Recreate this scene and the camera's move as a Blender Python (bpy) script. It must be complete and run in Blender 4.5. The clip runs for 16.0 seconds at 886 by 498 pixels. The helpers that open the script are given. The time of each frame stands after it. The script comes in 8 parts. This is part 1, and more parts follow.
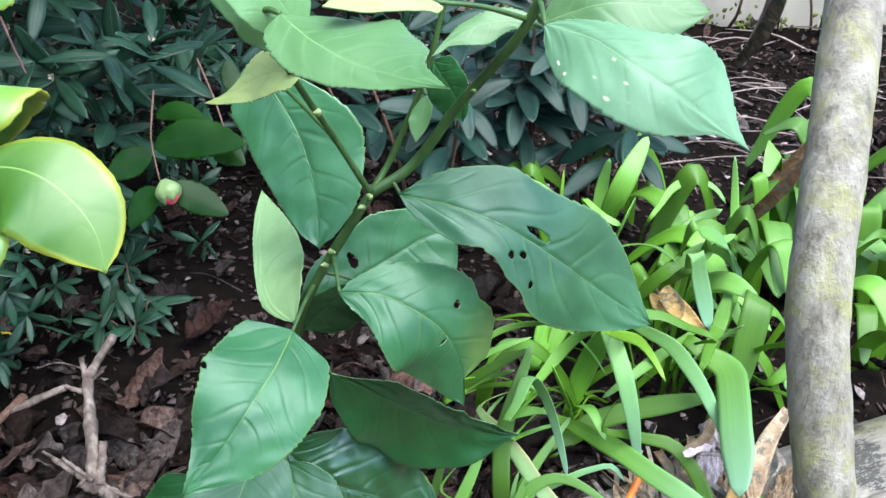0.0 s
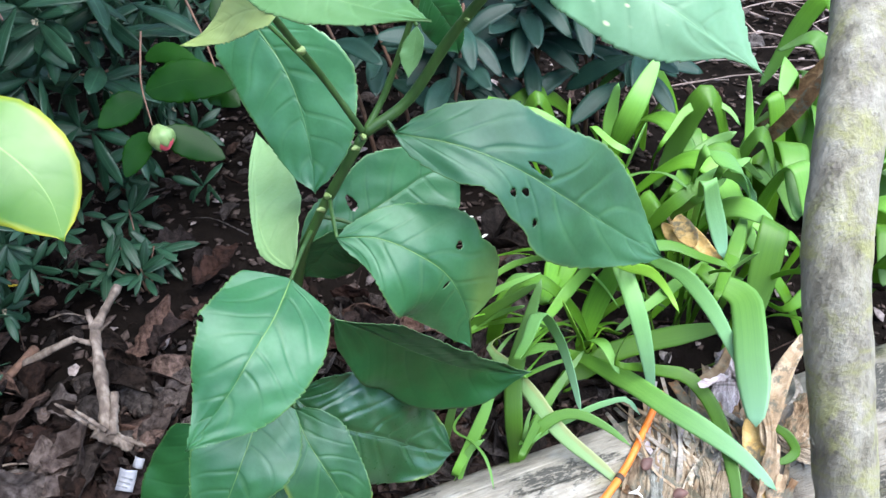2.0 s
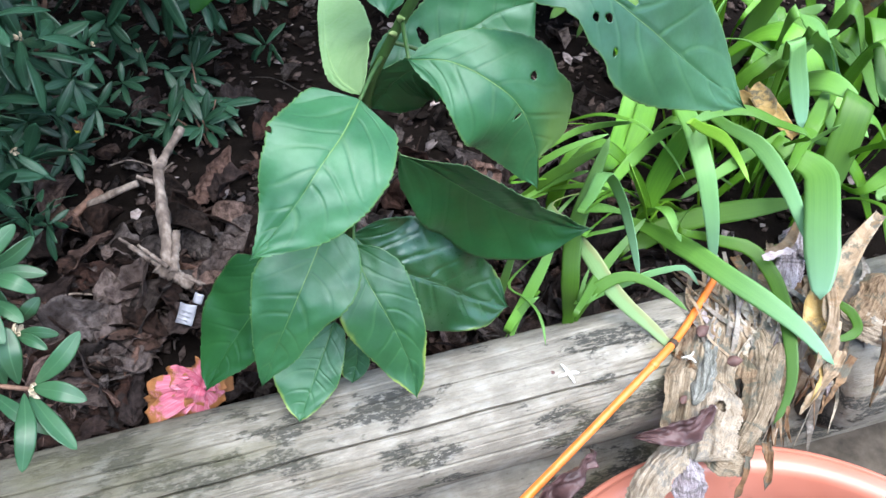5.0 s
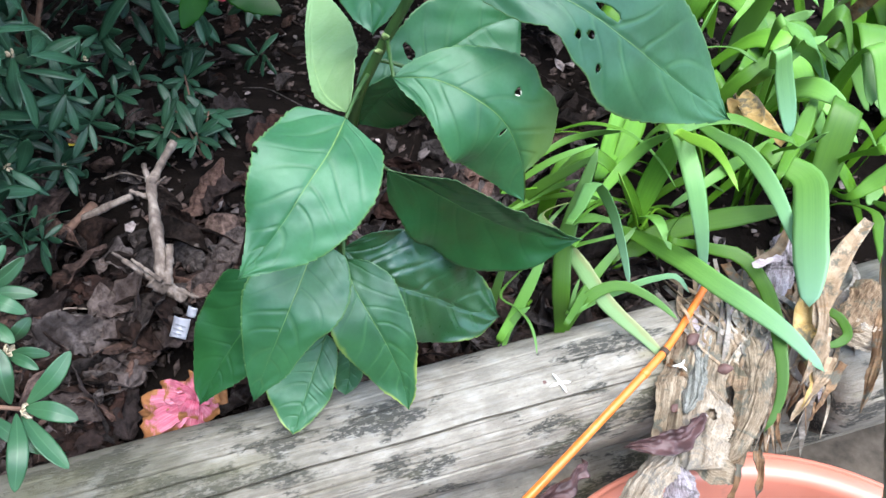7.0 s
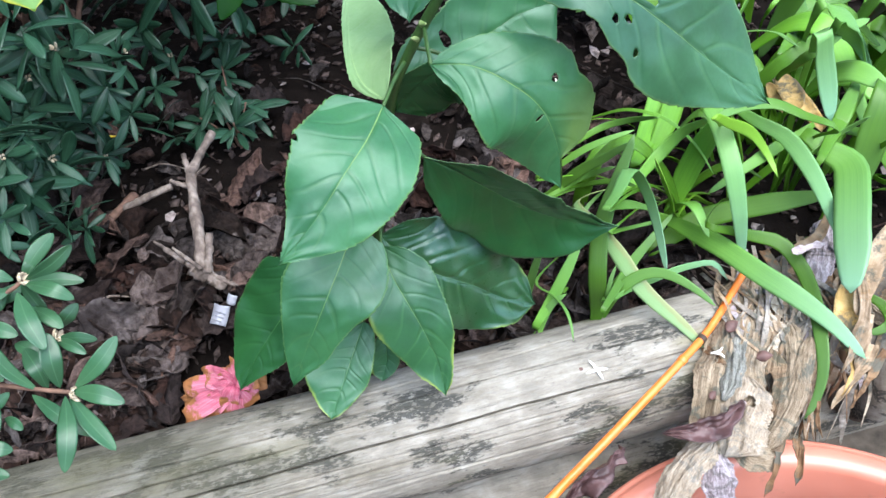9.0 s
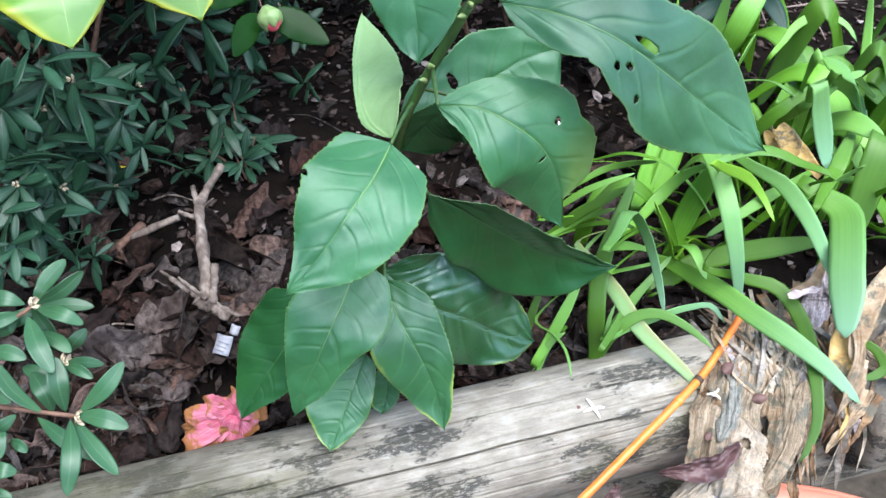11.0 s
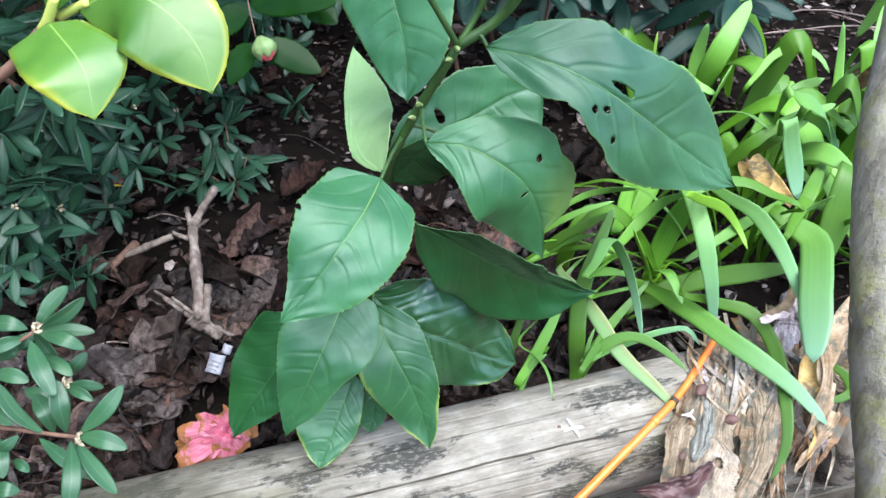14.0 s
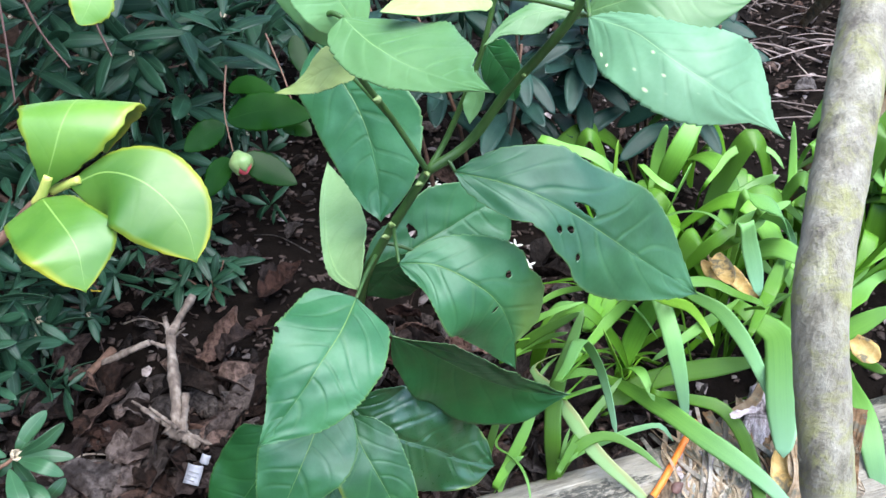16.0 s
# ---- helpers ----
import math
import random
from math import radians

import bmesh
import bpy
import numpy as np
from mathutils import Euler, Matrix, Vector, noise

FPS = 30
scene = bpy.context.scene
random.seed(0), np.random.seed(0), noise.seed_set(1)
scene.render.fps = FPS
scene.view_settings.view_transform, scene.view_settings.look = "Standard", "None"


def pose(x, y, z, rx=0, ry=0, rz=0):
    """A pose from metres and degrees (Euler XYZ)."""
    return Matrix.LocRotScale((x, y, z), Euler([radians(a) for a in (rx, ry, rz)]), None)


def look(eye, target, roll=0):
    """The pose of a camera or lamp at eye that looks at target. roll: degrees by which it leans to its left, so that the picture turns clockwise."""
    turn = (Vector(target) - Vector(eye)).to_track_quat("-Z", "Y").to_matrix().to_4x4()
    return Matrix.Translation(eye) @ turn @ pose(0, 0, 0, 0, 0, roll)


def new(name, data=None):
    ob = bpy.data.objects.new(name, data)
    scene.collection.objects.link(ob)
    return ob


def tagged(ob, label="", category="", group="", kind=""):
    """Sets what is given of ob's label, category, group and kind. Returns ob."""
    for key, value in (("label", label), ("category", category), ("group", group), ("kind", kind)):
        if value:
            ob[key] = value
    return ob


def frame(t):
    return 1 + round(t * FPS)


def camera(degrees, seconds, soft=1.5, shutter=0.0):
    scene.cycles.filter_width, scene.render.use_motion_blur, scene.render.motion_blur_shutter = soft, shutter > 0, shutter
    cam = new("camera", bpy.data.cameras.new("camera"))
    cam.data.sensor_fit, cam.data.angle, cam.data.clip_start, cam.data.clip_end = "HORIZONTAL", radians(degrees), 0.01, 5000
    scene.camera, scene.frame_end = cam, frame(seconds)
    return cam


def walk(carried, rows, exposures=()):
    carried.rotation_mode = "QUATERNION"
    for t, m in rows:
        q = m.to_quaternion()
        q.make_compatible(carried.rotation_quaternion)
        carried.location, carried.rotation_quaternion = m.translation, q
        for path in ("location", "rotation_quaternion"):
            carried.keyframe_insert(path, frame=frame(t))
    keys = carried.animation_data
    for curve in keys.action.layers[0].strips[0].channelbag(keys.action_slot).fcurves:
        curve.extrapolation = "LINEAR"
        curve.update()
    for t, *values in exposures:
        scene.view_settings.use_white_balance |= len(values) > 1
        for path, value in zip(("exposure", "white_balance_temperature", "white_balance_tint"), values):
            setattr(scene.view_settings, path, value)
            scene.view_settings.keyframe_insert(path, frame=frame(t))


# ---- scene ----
cam = camera(56.35, 16.0)
# seconds, eye, target, roll
PATH = [
    (0, (0.0000, -0.0476, 0.5908), (0.0000, 0.4469, 0.2509), 0.00),
    (0.5, (0.0051, -0.0491, 0.5722), (0.0005, 0.4286, 0.2092), -0.38),
    (1, (0.0013, -0.0382, 0.5639), (-0.0039, 0.4272, 0.1852), -0.79),
    (1.5, (-0.0007, -0.0332, 0.5659), (-0.0110, 0.4263, 0.1801), -1.92),
    (2, (0.0081, -0.0296, 0.5847), (-0.0037, 0.4345, 0.2046), -3.06),
    (2.5, (0.0186, -0.0202, 0.5966), (0.0084, 0.4488, 0.2225), -3.57),
    (3, (0.0107, -0.0381, 0.5536), (-0.0022, 0.4213, 0.1678), -2.24),
    (3.5, (0.0104, -0.0370, 0.5289), (-0.0053, 0.4045, 0.1230), -0.97),
    (4, (0.0016, -0.0380, 0.5380), (-0.0237, 0.3924, 0.1208), -1.23),
    (4.2, (-0.0018, -0.0413, 0.5426), (-0.0355, 0.3837, 0.1204), -1.80),
    (6.3, (-0.0044, -0.0586, 0.5474), (-0.0547, 0.3587, 0.1192), -3.27),
    (6.5, (0.0026, -0.0449, 0.5480), (-0.0459, 0.3734, 0.1206), -3.42),
    (7, (0.0041, -0.0490, 0.5543), (-0.0431, 0.3703, 0.1277), -3.69),
    (7.5, (-0.0058, -0.0540, 0.5534), (-0.0639, 0.3635, 0.1264), -4.43),
    (8, (-0.0069, -0.0577, 0.5593), (-0.0774, 0.3578, 0.1322), -5.25),
    (8.5, (-0.0074, -0.0578, 0.5489), (-0.0814, 0.3543, 0.1191), -5.69),
    (9, (0.0018, -0.0532, 0.5547), (-0.0688, 0.3595, 0.1249), -6.23),
    (9.5, (0.0019, -0.0542, 0.5588), (-0.0660, 0.3635, 0.1335), -6.16),
    (9.7, (-0.0007, -0.0588, 0.5619), (-0.0717, 0.3587, 0.1368), -6.28),
    (11.8, (0.0030, -0.0661, 0.5619), (-0.0576, 0.3737, 0.1583), -2.94),
    (12, (0.0023, -0.0688, 0.5605), (-0.0543, 0.3687, 0.1539), -2.49),
    (12.5, (-0.0027, -0.0709, 0.5605), (-0.0575, 0.3638, 0.1506), -2.02),
    (13, (-0.0048, -0.0728, 0.5766), (-0.0685, 0.3615, 0.1676), -2.89),
    (13.5, (0.0018, -0.0679, 0.5873), (-0.0663, 0.3683, 0.1811), -3.92),
    (14, (0.0046, -0.0707, 0.5886), (-0.0580, 0.3660, 0.1819), -3.33),
    (14.5, (0.0051, -0.0768, 0.5985), (-0.0508, 0.3654, 0.1968), -2.03),
    (15, (0.0019, -0.0777, 0.6022), (-0.0479, 0.3732, 0.2095), -1.34),
    (15.5, (0.0053, -0.0717, 0.6093), (-0.0422, 0.3890, 0.2278), -2.29),
    (16, (0.0076, -0.0669, 0.6197), (-0.0392, 0.4060, 0.2533), -3.17),
]
walk(cam, [(t, look(eye, target, roll)) for t, eye, target, roll in PATH])

# ---------------- light: bright overcast sky ----------------
SUN_UP, SUN_TURN = 72.0, 125.0
world = bpy.data.worlds.new("world")
world.use_nodes = True
wn = world.node_tree.nodes
sky = wn.new("ShaderNodeTexSky")
sky.sky_type = "NISHITA"
sky.sun_disc = False
sky.sun_elevation = radians(SUN_UP)
sky.sun_rotation = radians(SUN_TURN)
sky.air_density, sky.dust_density, sky.ozone_density = 1.0, 1.0, 1.5
world.node_tree.links.new(sky.outputs[0], wn["Background"].inputs[0])
wn["Background"].inputs[1].default_value = 0.13
scene.world = world
sun = new("sun", bpy.data.lights.new("sun", "SUN"))
sun.data.energy, sun.data.angle, sun.data.color = 1.6, radians(60), (0.95, 0.985, 1.0)
su, st_ = radians(SUN_UP), radians(SUN_TURN)
sun.matrix_world = look((math.cos(su) * math.sin(st_) * 5, math.cos(su) * math.cos(st_) * 5, math.sin(su) * 5), (0, 0.4, 0))
scene.view_settings.exposure = 2.43

# ---------------- materials ----------------


class Nodes:
    """A small writer of node trees."""

    def __init__(self, name, rough=0.5, metal=0.0, spec=0.5):
        self.m = bpy.data.materials.new(name)
        self.m.use_nodes = True
        self.t = self.m.node_tree
        self.b = self.t.nodes["Principled BSDF"]
        self.out = self.t.nodes["Material Output"]
        self.b.inputs["Roughness"].default_value = rough
        self.b.inputs["Metallic"].default_value = metal
        self.b.inputs["Specular IOR Level"].default_value = spec

    def put(self, kind, **sets):
        n = self.t.nodes.new("ShaderNode" + kind)
        for k, v in sets.items():
            n.inputs[k.replace("_", " ")].default_value = v
        return n

    def link(self, a, b):
        self.t.links.new(a, b)

    def coords(self, kind="Object"):
        return self.put("TexCoord").outputs[kind]

    def noise(self, vec, scale, detail=4.0, rough=0.55, distort=0.0):
        n = self.put("TexNoise", Scale=scale, Detail=detail, Roughness=rough, Distortion=distort)
        self.link(vec, n.inputs["Vector"])
        return n.outputs["Fac"]

    def ramp(self, fac, *stops):
        n = self.t.nodes.new("ShaderNodeValToRGB")
        e = n.color_ramp.elements
        while len(e) < len(stops):
            e.new(0.5)
        for el, (p, c) in zip(e, stops):
            el.position = p
            el.color = (*c, 1) if isinstance(c, tuple) else (c, c, c, 1)
        self.link(fac, n.inputs[0])
        return n.outputs[0]

    def mix(self, fac, a, b, mode="MIX"):
        n = self.t.nodes.new("ShaderNodeMix")
        n.data_type, n.blend_type = "RGBA", mode
        for src, i in ((fac, 0), (a, 6), (b, 7)):
            if isinstance(src, (int, float)):
                n.inputs[i].default_value = src if i == 0 else (src, src, src, 1)
            elif isinstance(src, tuple):
                n.inputs[i].default_value = (*src, 1)
            else:
                self.link(src, n.inputs[i])
        return n.outputs[2]

    def math(self, op, a, b=0.0, clamp=False):
        n = self.t.nodes.new("ShaderNodeMath")
        n.operation, n.use_clamp = op, clamp
        for i, v in enumerate((a, b)):
            if isinstance(v, (int, float)):
                n.inputs[i].default_value = v
            else:
                self.link(v, n.inputs[i])
        return n.outputs[0]

    def stretch(self, vec, sx, sy, sz):
        n = self.t.nodes.new("ShaderNodeMapping")
        n.inputs["Scale"].default_value = (sx, sy, sz)
        self.link(vec, n.inputs[0])
        return n.outputs[0]

    def uv(self):
        n = self.t.nodes.new("ShaderNodeSeparateXYZ")
        self.link(self.coords("UV"), n.inputs[0])
        return n.outputs[0], n.outputs[1]

    def rand(self, island=False):
        if island:
            return self.t.nodes.new("ShaderNodeNewGeometry").outputs["Random Per Island"]
        return self.t.nodes.new("ShaderNodeObjectInfo").outputs["Random"]

    def colour(self, c):
        if isinstance(c, tuple):
            self.b.inputs["Base Color"].default_value = (*c, 1)
        else:
            self.link(c, self.b.inputs["Base Color"])
        return self

    def bump(self, height, strength=0.3, distance=0.001):
        n = self.put("Bump", Strength=strength, Distance=distance)
        self.link(height, n.inputs["Height"])
        self.link(n.outputs[0], self.b.inputs["Normal"])
        return self

    def translucent(self, colour, amount):
        tr = self.t.nodes.new("ShaderNodeBsdfTranslucent")
        if isinstance(colour, tuple):
            tr.inputs[0].default_value = (*colour, 1)
        else:
            self.link(colour, tr.inputs[0])
        mx = self.t.nodes.new("ShaderNodeMixShader")
        mx.inputs[0].default_value = amount
        self.link(self.b.outputs[0], mx.inputs[1])
        self.link(tr.outputs[0], mx.inputs[2])
        self.link(mx.outputs[0], self.out.inputs[0])
        return self


def leaf_material(name, deep, mid, vein, edge=None, edge_from=0.8, laterals=9.0, rough=0.36, through_colour=None, through_amount=0.22,
                  scars=0.0, vein_w=0.013, island=False, lateral_amount=0.34, relief=0.12, spec=0.5, patch=0.0, rim_line=0.0, waves=0.0, fold=0.0, sky_tint=(1.0, 1.0, 1.0)):
    """Leaf blade: UV x runs from stalk to tip, UV y across with the midrib at 0.5."""
    n = Nodes(name, rough=rough, spec=spec)
    # the blue of a reflected sky is put into the specular colour
    n.b.inputs["Specular Tint"].default_value = (*sky_tint, 1)
    u, v = n.uv()
    side = n.math("ABSOLUTE", n.math("SUBTRACT", n.math("MULTIPLY", v, 2.0), 1.0))
    obj = n.coords()
    big = n.noise(obj, 28.0, 3.0)
    fine = n.noise(obj, 420.0, 4.0)
    base = n.mix(n.ramp(big, (0.3, 0.0), (0.72, 1.0)), deep, mid)
    base = n.mix(n.math("MULTIPLY", fine, 0.35), base, mid, "SOFT_LIGHT")
    shift = n.math("MULTIPLY_ADD", n.rand(island), 0.5)
    n.t.nodes[-1].inputs[2].default_value = 0.75
    base = n.mix(1.0, base, shift, "MULTIPLY")
    vm = n.t.nodes.new("ShaderNodeUVMap")
    vm.uv_map = "veins"
    vs = n.t.nodes.new("ShaderNodeSeparateXYZ")
    n.link(vm.outputs[0], vs.inputs[0])
    wav = n.math("COSINE", n.math("MULTIPLY", vs.outputs[0], 6.283)) if laterals else n.math("MULTIPLY", u, 0.0)
    fade = n.ramp(side, (0.03, 1.0), (0.95, 0.0))
    lat = n.math("MULTIPLY", n.ramp(wav, (0.90, 0.0), (0.995, 1.0)), fade)
    base = n.mix(n.math("MULTIPLY", lat, lateral_amount), base, n.mix(0.28, mid, vein))
    base = n.mix(n.math("MULTIPLY", n.math("MULTIPLY", n.ramp(wav, (0.55, 0.0), (0.90, 1.0)), fade), lateral_amount), base, deep)
    rib = n.ramp(n.math("ADD", side, n.math("MULTIPLY", u, 0.02)), (vein_w * 0.6, 1.0), (vein_w * 1.7, 0.0))
    base = n.mix(n.math("MULTIPLY", rib, 0.7), base, vein)
    if edge:
        wob = n.math("ADD", side, n.math("MULTIPLY", n.math("SUBTRACT", big, 0.5), 0.7))
        wob = n.math("ADD", wob, n.math("MULTIPLY", n.math("POWER", u, 3.0), 0.25))
        base = n.mix(n.ramp(n.math("MULTIPLY", wob, 0.8), (edge_from * 0.8, 0.0), (1.0, 1.0)), base, edge)
    if rim_line:
        base = n.mix(n.math("MULTIPLY", n.ramp(side, (0.955, 0.0), (0.99, 1.0)), rim_line), base, vein)
    if patch:
        spot = n.math("MULTIPLY", n.ramp(u, (0.56, 0.0), (0.72, 1.0)), n.ramp(v, (0.50, 0.0), (0.72, 1.0)))
        base = n.mix(n.math("MULTIPLY", spot, patch), base, n.mix(big, (0.10, 0.20, 0.03), (0.22, 0.28, 0.05)))
    if scars:
        v1 = n.put("TexVoronoi", Scale=1.0)
        n.link(n.stretch(n.coords("UV"), 13.0, 9.0, 1.0), v1.inputs["Vector"])
        pick = n.t.nodes.new("ShaderNodeSeparateColor")
        n.link(v1.outputs["Color"], pick.inputs[0])
        half = n.math("MULTIPLY", n.ramp(v, (0.50, 1.0), (0.60, 0.0)), n.ramp(u, (0.05, 0.0), (0.12, 1.0), (0.55, 1.0), (0.75, 0.15)))
        dots = n.math("MULTIPLY", n.ramp(v1.outputs["Distance"], (0.09, 1.0), (0.20, 0.0)), n.ramp(n.math("MULTIPLY", pick.outputs[0], half), (0.5, 0.0), (0.9, 1.0)))
        base = n.mix(n.math("MULTIPLY", dots, scars), base, (0.88, 0.86, 0.55))
    n.colour(base)
    n.link(n.ramp(fine, (0.2, rough * 0.8), (0.8, rough * 1.3)), n.b.inputs["Roughness"])
    net = n.put("TexVoronoi", Scale=330.0)
    n.link(obj, net.inputs["Vector"])
    swell = n.math("MULTIPLY", n.ramp(wav, (0.0, 1.0), (0.75, 0.85), (1.0, 0.0)), n.ramp(side, (0.0, 1.0), (0.95, 0.25)))
    h = n.math("ADD", n.math("MULTIPLY", fine, 0.25), n.math("MULTIPLY", swell, 1.0 if laterals else 0.0))
    h = n.math("ADD", h, n.math("MULTIPLY", rib, -0.9))
    h = n.math("ADD", h, n.math("MULTIPLY", net.outputs["Distance"], 0.18))
    if waves:
        h = n.math("ADD", n.math("MULTIPLY", h, relief), n.math("MULTIPLY", n.noise(obj, 34.0, 1.0), waves))
        h = n.math("ADD", h, n.math("MULTIPLY", side, fold))
        n.bump(h, 1.0, 0.0011)
    else:
        n.bump(h, relief, 0.0011)
    return n.translucent(n.mix(0.5, base, through_colour or mid), through_amount).m


MAT = {}
MAT["lemon"] = leaf_material("lemon_leaf_green", (0.018, 0.092, 0.030), (0.044, 0.158, 0.057), (0.24, 0.38, 0.10), through_colour=(0.16, 0.38, 0.06), through_amount=0.17, spec=0.62, rough=0.41, rim_line=0.3, waves=2.6, fold=2.0, sky_tint=(0.84, 0.96, 1.0), relief=0.17, lateral_amount=0.40)
MAT["lemon_margin"] = leaf_material("lemon_leaf_yellow_margin", (0.022, 0.110, 0.034), (0.054, 0.190, 0.067), (0.22, 0.36, 0.10), edge=(0.36, 0.44, 0.06), edge_from=0.98, through_colour=(0.16, 0.38, 0.06), through_amount=0.17, spec=0.64, rough=0.41, rim_line=0.3, waves=2.6, fold=2.0, sky_tint=(0.84, 0.96, 1.0), relief=0.17, lateral_amount=0.40)
MAT["lemon_sheen"] = leaf_material("lemon_leaf_sky_sheen", (0.019, 0.100, 0.034), (0.047, 0.172, 0.065), (0.24, 0.38, 0.12), through_colour=(0.16, 0.38, 0.06), through_amount=0.14, spec=0.66, rough=0.41, rim_line=0.3, waves=2.6, fold=2.0, sky_tint=(0.84, 0.96, 1.0), relief=0.17, lateral_amount=0.40)
MAT["lemon_patch"] = leaf_material("lemon_leaf_browning_patch", (0.018, 0.092, 0.029), (0.044, 0.158, 0.055), (0.24, 0.38, 0.10), through_colour=(0.16, 0.38, 0.06), through_amount=0.17, spec=0.62, rough=0.41, patch=0.55, rim_line=0.3, waves=2.6, fold=2.0, sky_tint=(0.84, 0.96, 1.0), relief=0.17, lateral_amount=0.40)
# scars are the leaf's own; its pale mint base has sky sheen painted in
MAT["lemon_scarred"] = leaf_material("lemon_leaf_scarred_skylit", (0.105, 0.235, 0.125), (0.165, 0.305, 0.180), (0.36, 0.55, 0.28), scars=1.0, through_colour=(0.35, 0.6, 0.25), through_amount=0.25, rough=0.5, spec=0.6)
# darker copy of the lemon green: the shade is put into the colour
MAT["lemon_dark"] = leaf_material("lemon_leaf_shaded", (0.009, 0.062, 0.015), (0.022, 0.107, 0.028), (0.09, 0.19, 0.06), through_colour=(0.12, 0.3, 0.05), through_amount=0.12, spec=0.42, rim_line=0.3, rough=0.34, waves=3.0, fold=2.0, sky_tint=(0.84, 0.96, 1.0), relief=0.17, lateral_amount=0.40)
MAT["lemon_gloss"] = leaf_material("lemon_leaf_glossy", (0.016, 0.084, 0.026), (0.041, 0.146, 0.050), (0.12, 0.24, 0.08), edge=(0.30, 0.42, 0.07), edge_from=1.08, rough=0.3, through_colour=(0.15, 0.35, 0.05), relief=0.3, rim_line=0.3, spec=0.85, waves=4.0, fold=2.0, sky_tint=(0.84, 0.96, 1.0))
# young green, paled and blued by sky sheen put into the base
MAT["lemon_young"] = leaf_material("lemon_leaf_young_skylit", (0.118, 0.260, 0.100), (0.195, 0.355, 0.165), (0.33, 0.50, 0.20), through_colour=(0.35, 0.65, 0.12), through_amount=0.32)
MAT["lemon_under"] = leaf_material("lemon_leaf_underside", (0.190, 0.320, 0.140), (0.260, 0.400, 0.195), (0.34, 0.50, 0.20), rough=0.6, through_colour=(0.3, 0.5, 0.12), spec=0.3)
MAT["lemon_pale"] = leaf_material("lemon_leaf_pale_shoot", (0.420, 0.540, 0.190), (0.560, 0.660, 0.290), (0.55, 0.65, 0.28), rough=0.5, through_colour=(0.55, 0.7, 0.2), through_amount=0.35)


def strap_material(name, deep, mid, tip, brown=0.0):
    """Strap leaf with fine parallel veins, paler and bluer towards the tip where sky sheen is painted in, yellower at
    the foot.
    """
    n = Nodes(name, rough=0.34, spec=0.30)
    u, v = n.uv()
    lines = n.noise(n.stretch(n.coords("UV"), 0.6, 42.0, 1.0), 1.0, 3.0)
    blot = n.noise(n.coords(), 26.0, 3.0)
    c = n.mix(n.ramp(lines, (0.3, 0.0), (0.7, 1.0)), deep, mid)
    c = n.mix(n.ramp(blot, (0.40, 0.0), (0.70, 0.55)), c, mid)
    c = n.mix(n.math("MULTIPLY", n.math("POWER", u, 4.5), 0.75), c, tip)
    shade = n.math("MULTIPLY_ADD", n.rand(), 0.8)
    n.t.nodes[-1].inputs[2].default_value = 0.55
    c = n.mix(1.0, c, shade, "MULTIPLY")
    if brown:
        edge = n.math("ADD", v, n.math("MULTIPLY", n.math("SUBTRACT", blot, 0.5), 1.2))
        c = n.mix(n.ramp(edge, (0.62, 0.0), (0.80, brown)), c, (0.36, 0.25, 0.12))
    n.colour(c)
    n.bump(n.math("ADD", lines, n.math("MULTIPLY", blot, 0.4)), 0.25, 0.0007)
    return n.translucent(n.mix(0.5, c, (0.36, 0.62, 0.08)), 0.24).m


MAT["strap"] = strap_material("strap_leaf_green", (0.056, 0.165, 0.010), (0.125, 0.305, 0.020), (0.225, 0.445, 0.150))
MAT["strap_pale"] = strap_material("strap_leaf_sky_pale", (0.080, 0.222, 0.012), (0.150, 0.345, 0.034), (0.290, 0.530, 0.400))
MAT["strap_bright"] = strap_material("strap_leaf_young", (0.140, 0.320, 0.012), (0.205, 0.420, 0.030), (0.260, 0.480, 0.080))
MAT["strap_brown"] = strap_material("strap_leaf_browning", (0.160, 0.310, 0.085), (0.250, 0.430, 0.160), (0.38, 0.53, 0.30), 0.45)
MAT["camellia_sun"] = leaf_material("camellia_leaf_yellowing", (0.050, 0.155, 0.018), (0.150, 0.282, 0.042), (0.26, 0.42, 0.10), edge=(0.40, 0.38, 0.03), edge_from=0.86, laterals=6.0, rough=0.38, through_colour=(0.38, 0.60, 0.10), through_amount=0.16, lateral_amount=0.06, relief=0.05, spec=0.55, vein_w=0.02)
MAT["camellia_sun"].node_tree.nodes["Principled BSDF"].inputs["Coat Weight"].default_value = 0.14
MAT["camellia_sun"].node_tree.nodes["Principled BSDF"].inputs["Coat Roughness"].default_value = 0.45
# dark green lowered further, so that the colour holds the canopy's shade
MAT["camellia"] = leaf_material("camellia_leaf_green_shaded", (0.005, 0.032, 0.003), (0.013, 0.060, 0.007), (0.04, 0.11, 0.02), laterals=6.0, rough=0.3, through_colour=(0.16, 0.42, 0.03), lateral_amount=0.04, relief=0.05, spec=0.14)
MAT["azalea"] = leaf_material("shrub_leaf_green", (0.011, 0.042, 0.021), (0.031, 0.090, 0.048), (0.050, 0.122, 0.068), laterals=0.0, rough=0.40, through_colour=(0.1, 0.28, 0.1), through_amount=0.12, vein_w=0.06, island=True, spec=0.36)
MAT["azalea_near"] = leaf_material("shrub_leaf_fresh", (0.024, 0.084, 0.038), (0.046, 0.126, 0.056), (0.065, 0.160, 0.075), laterals=0.0, rough=0.38, through_colour=(0.2, 0.45, 0.15), through_amount=0.2, vein_w=0.06)
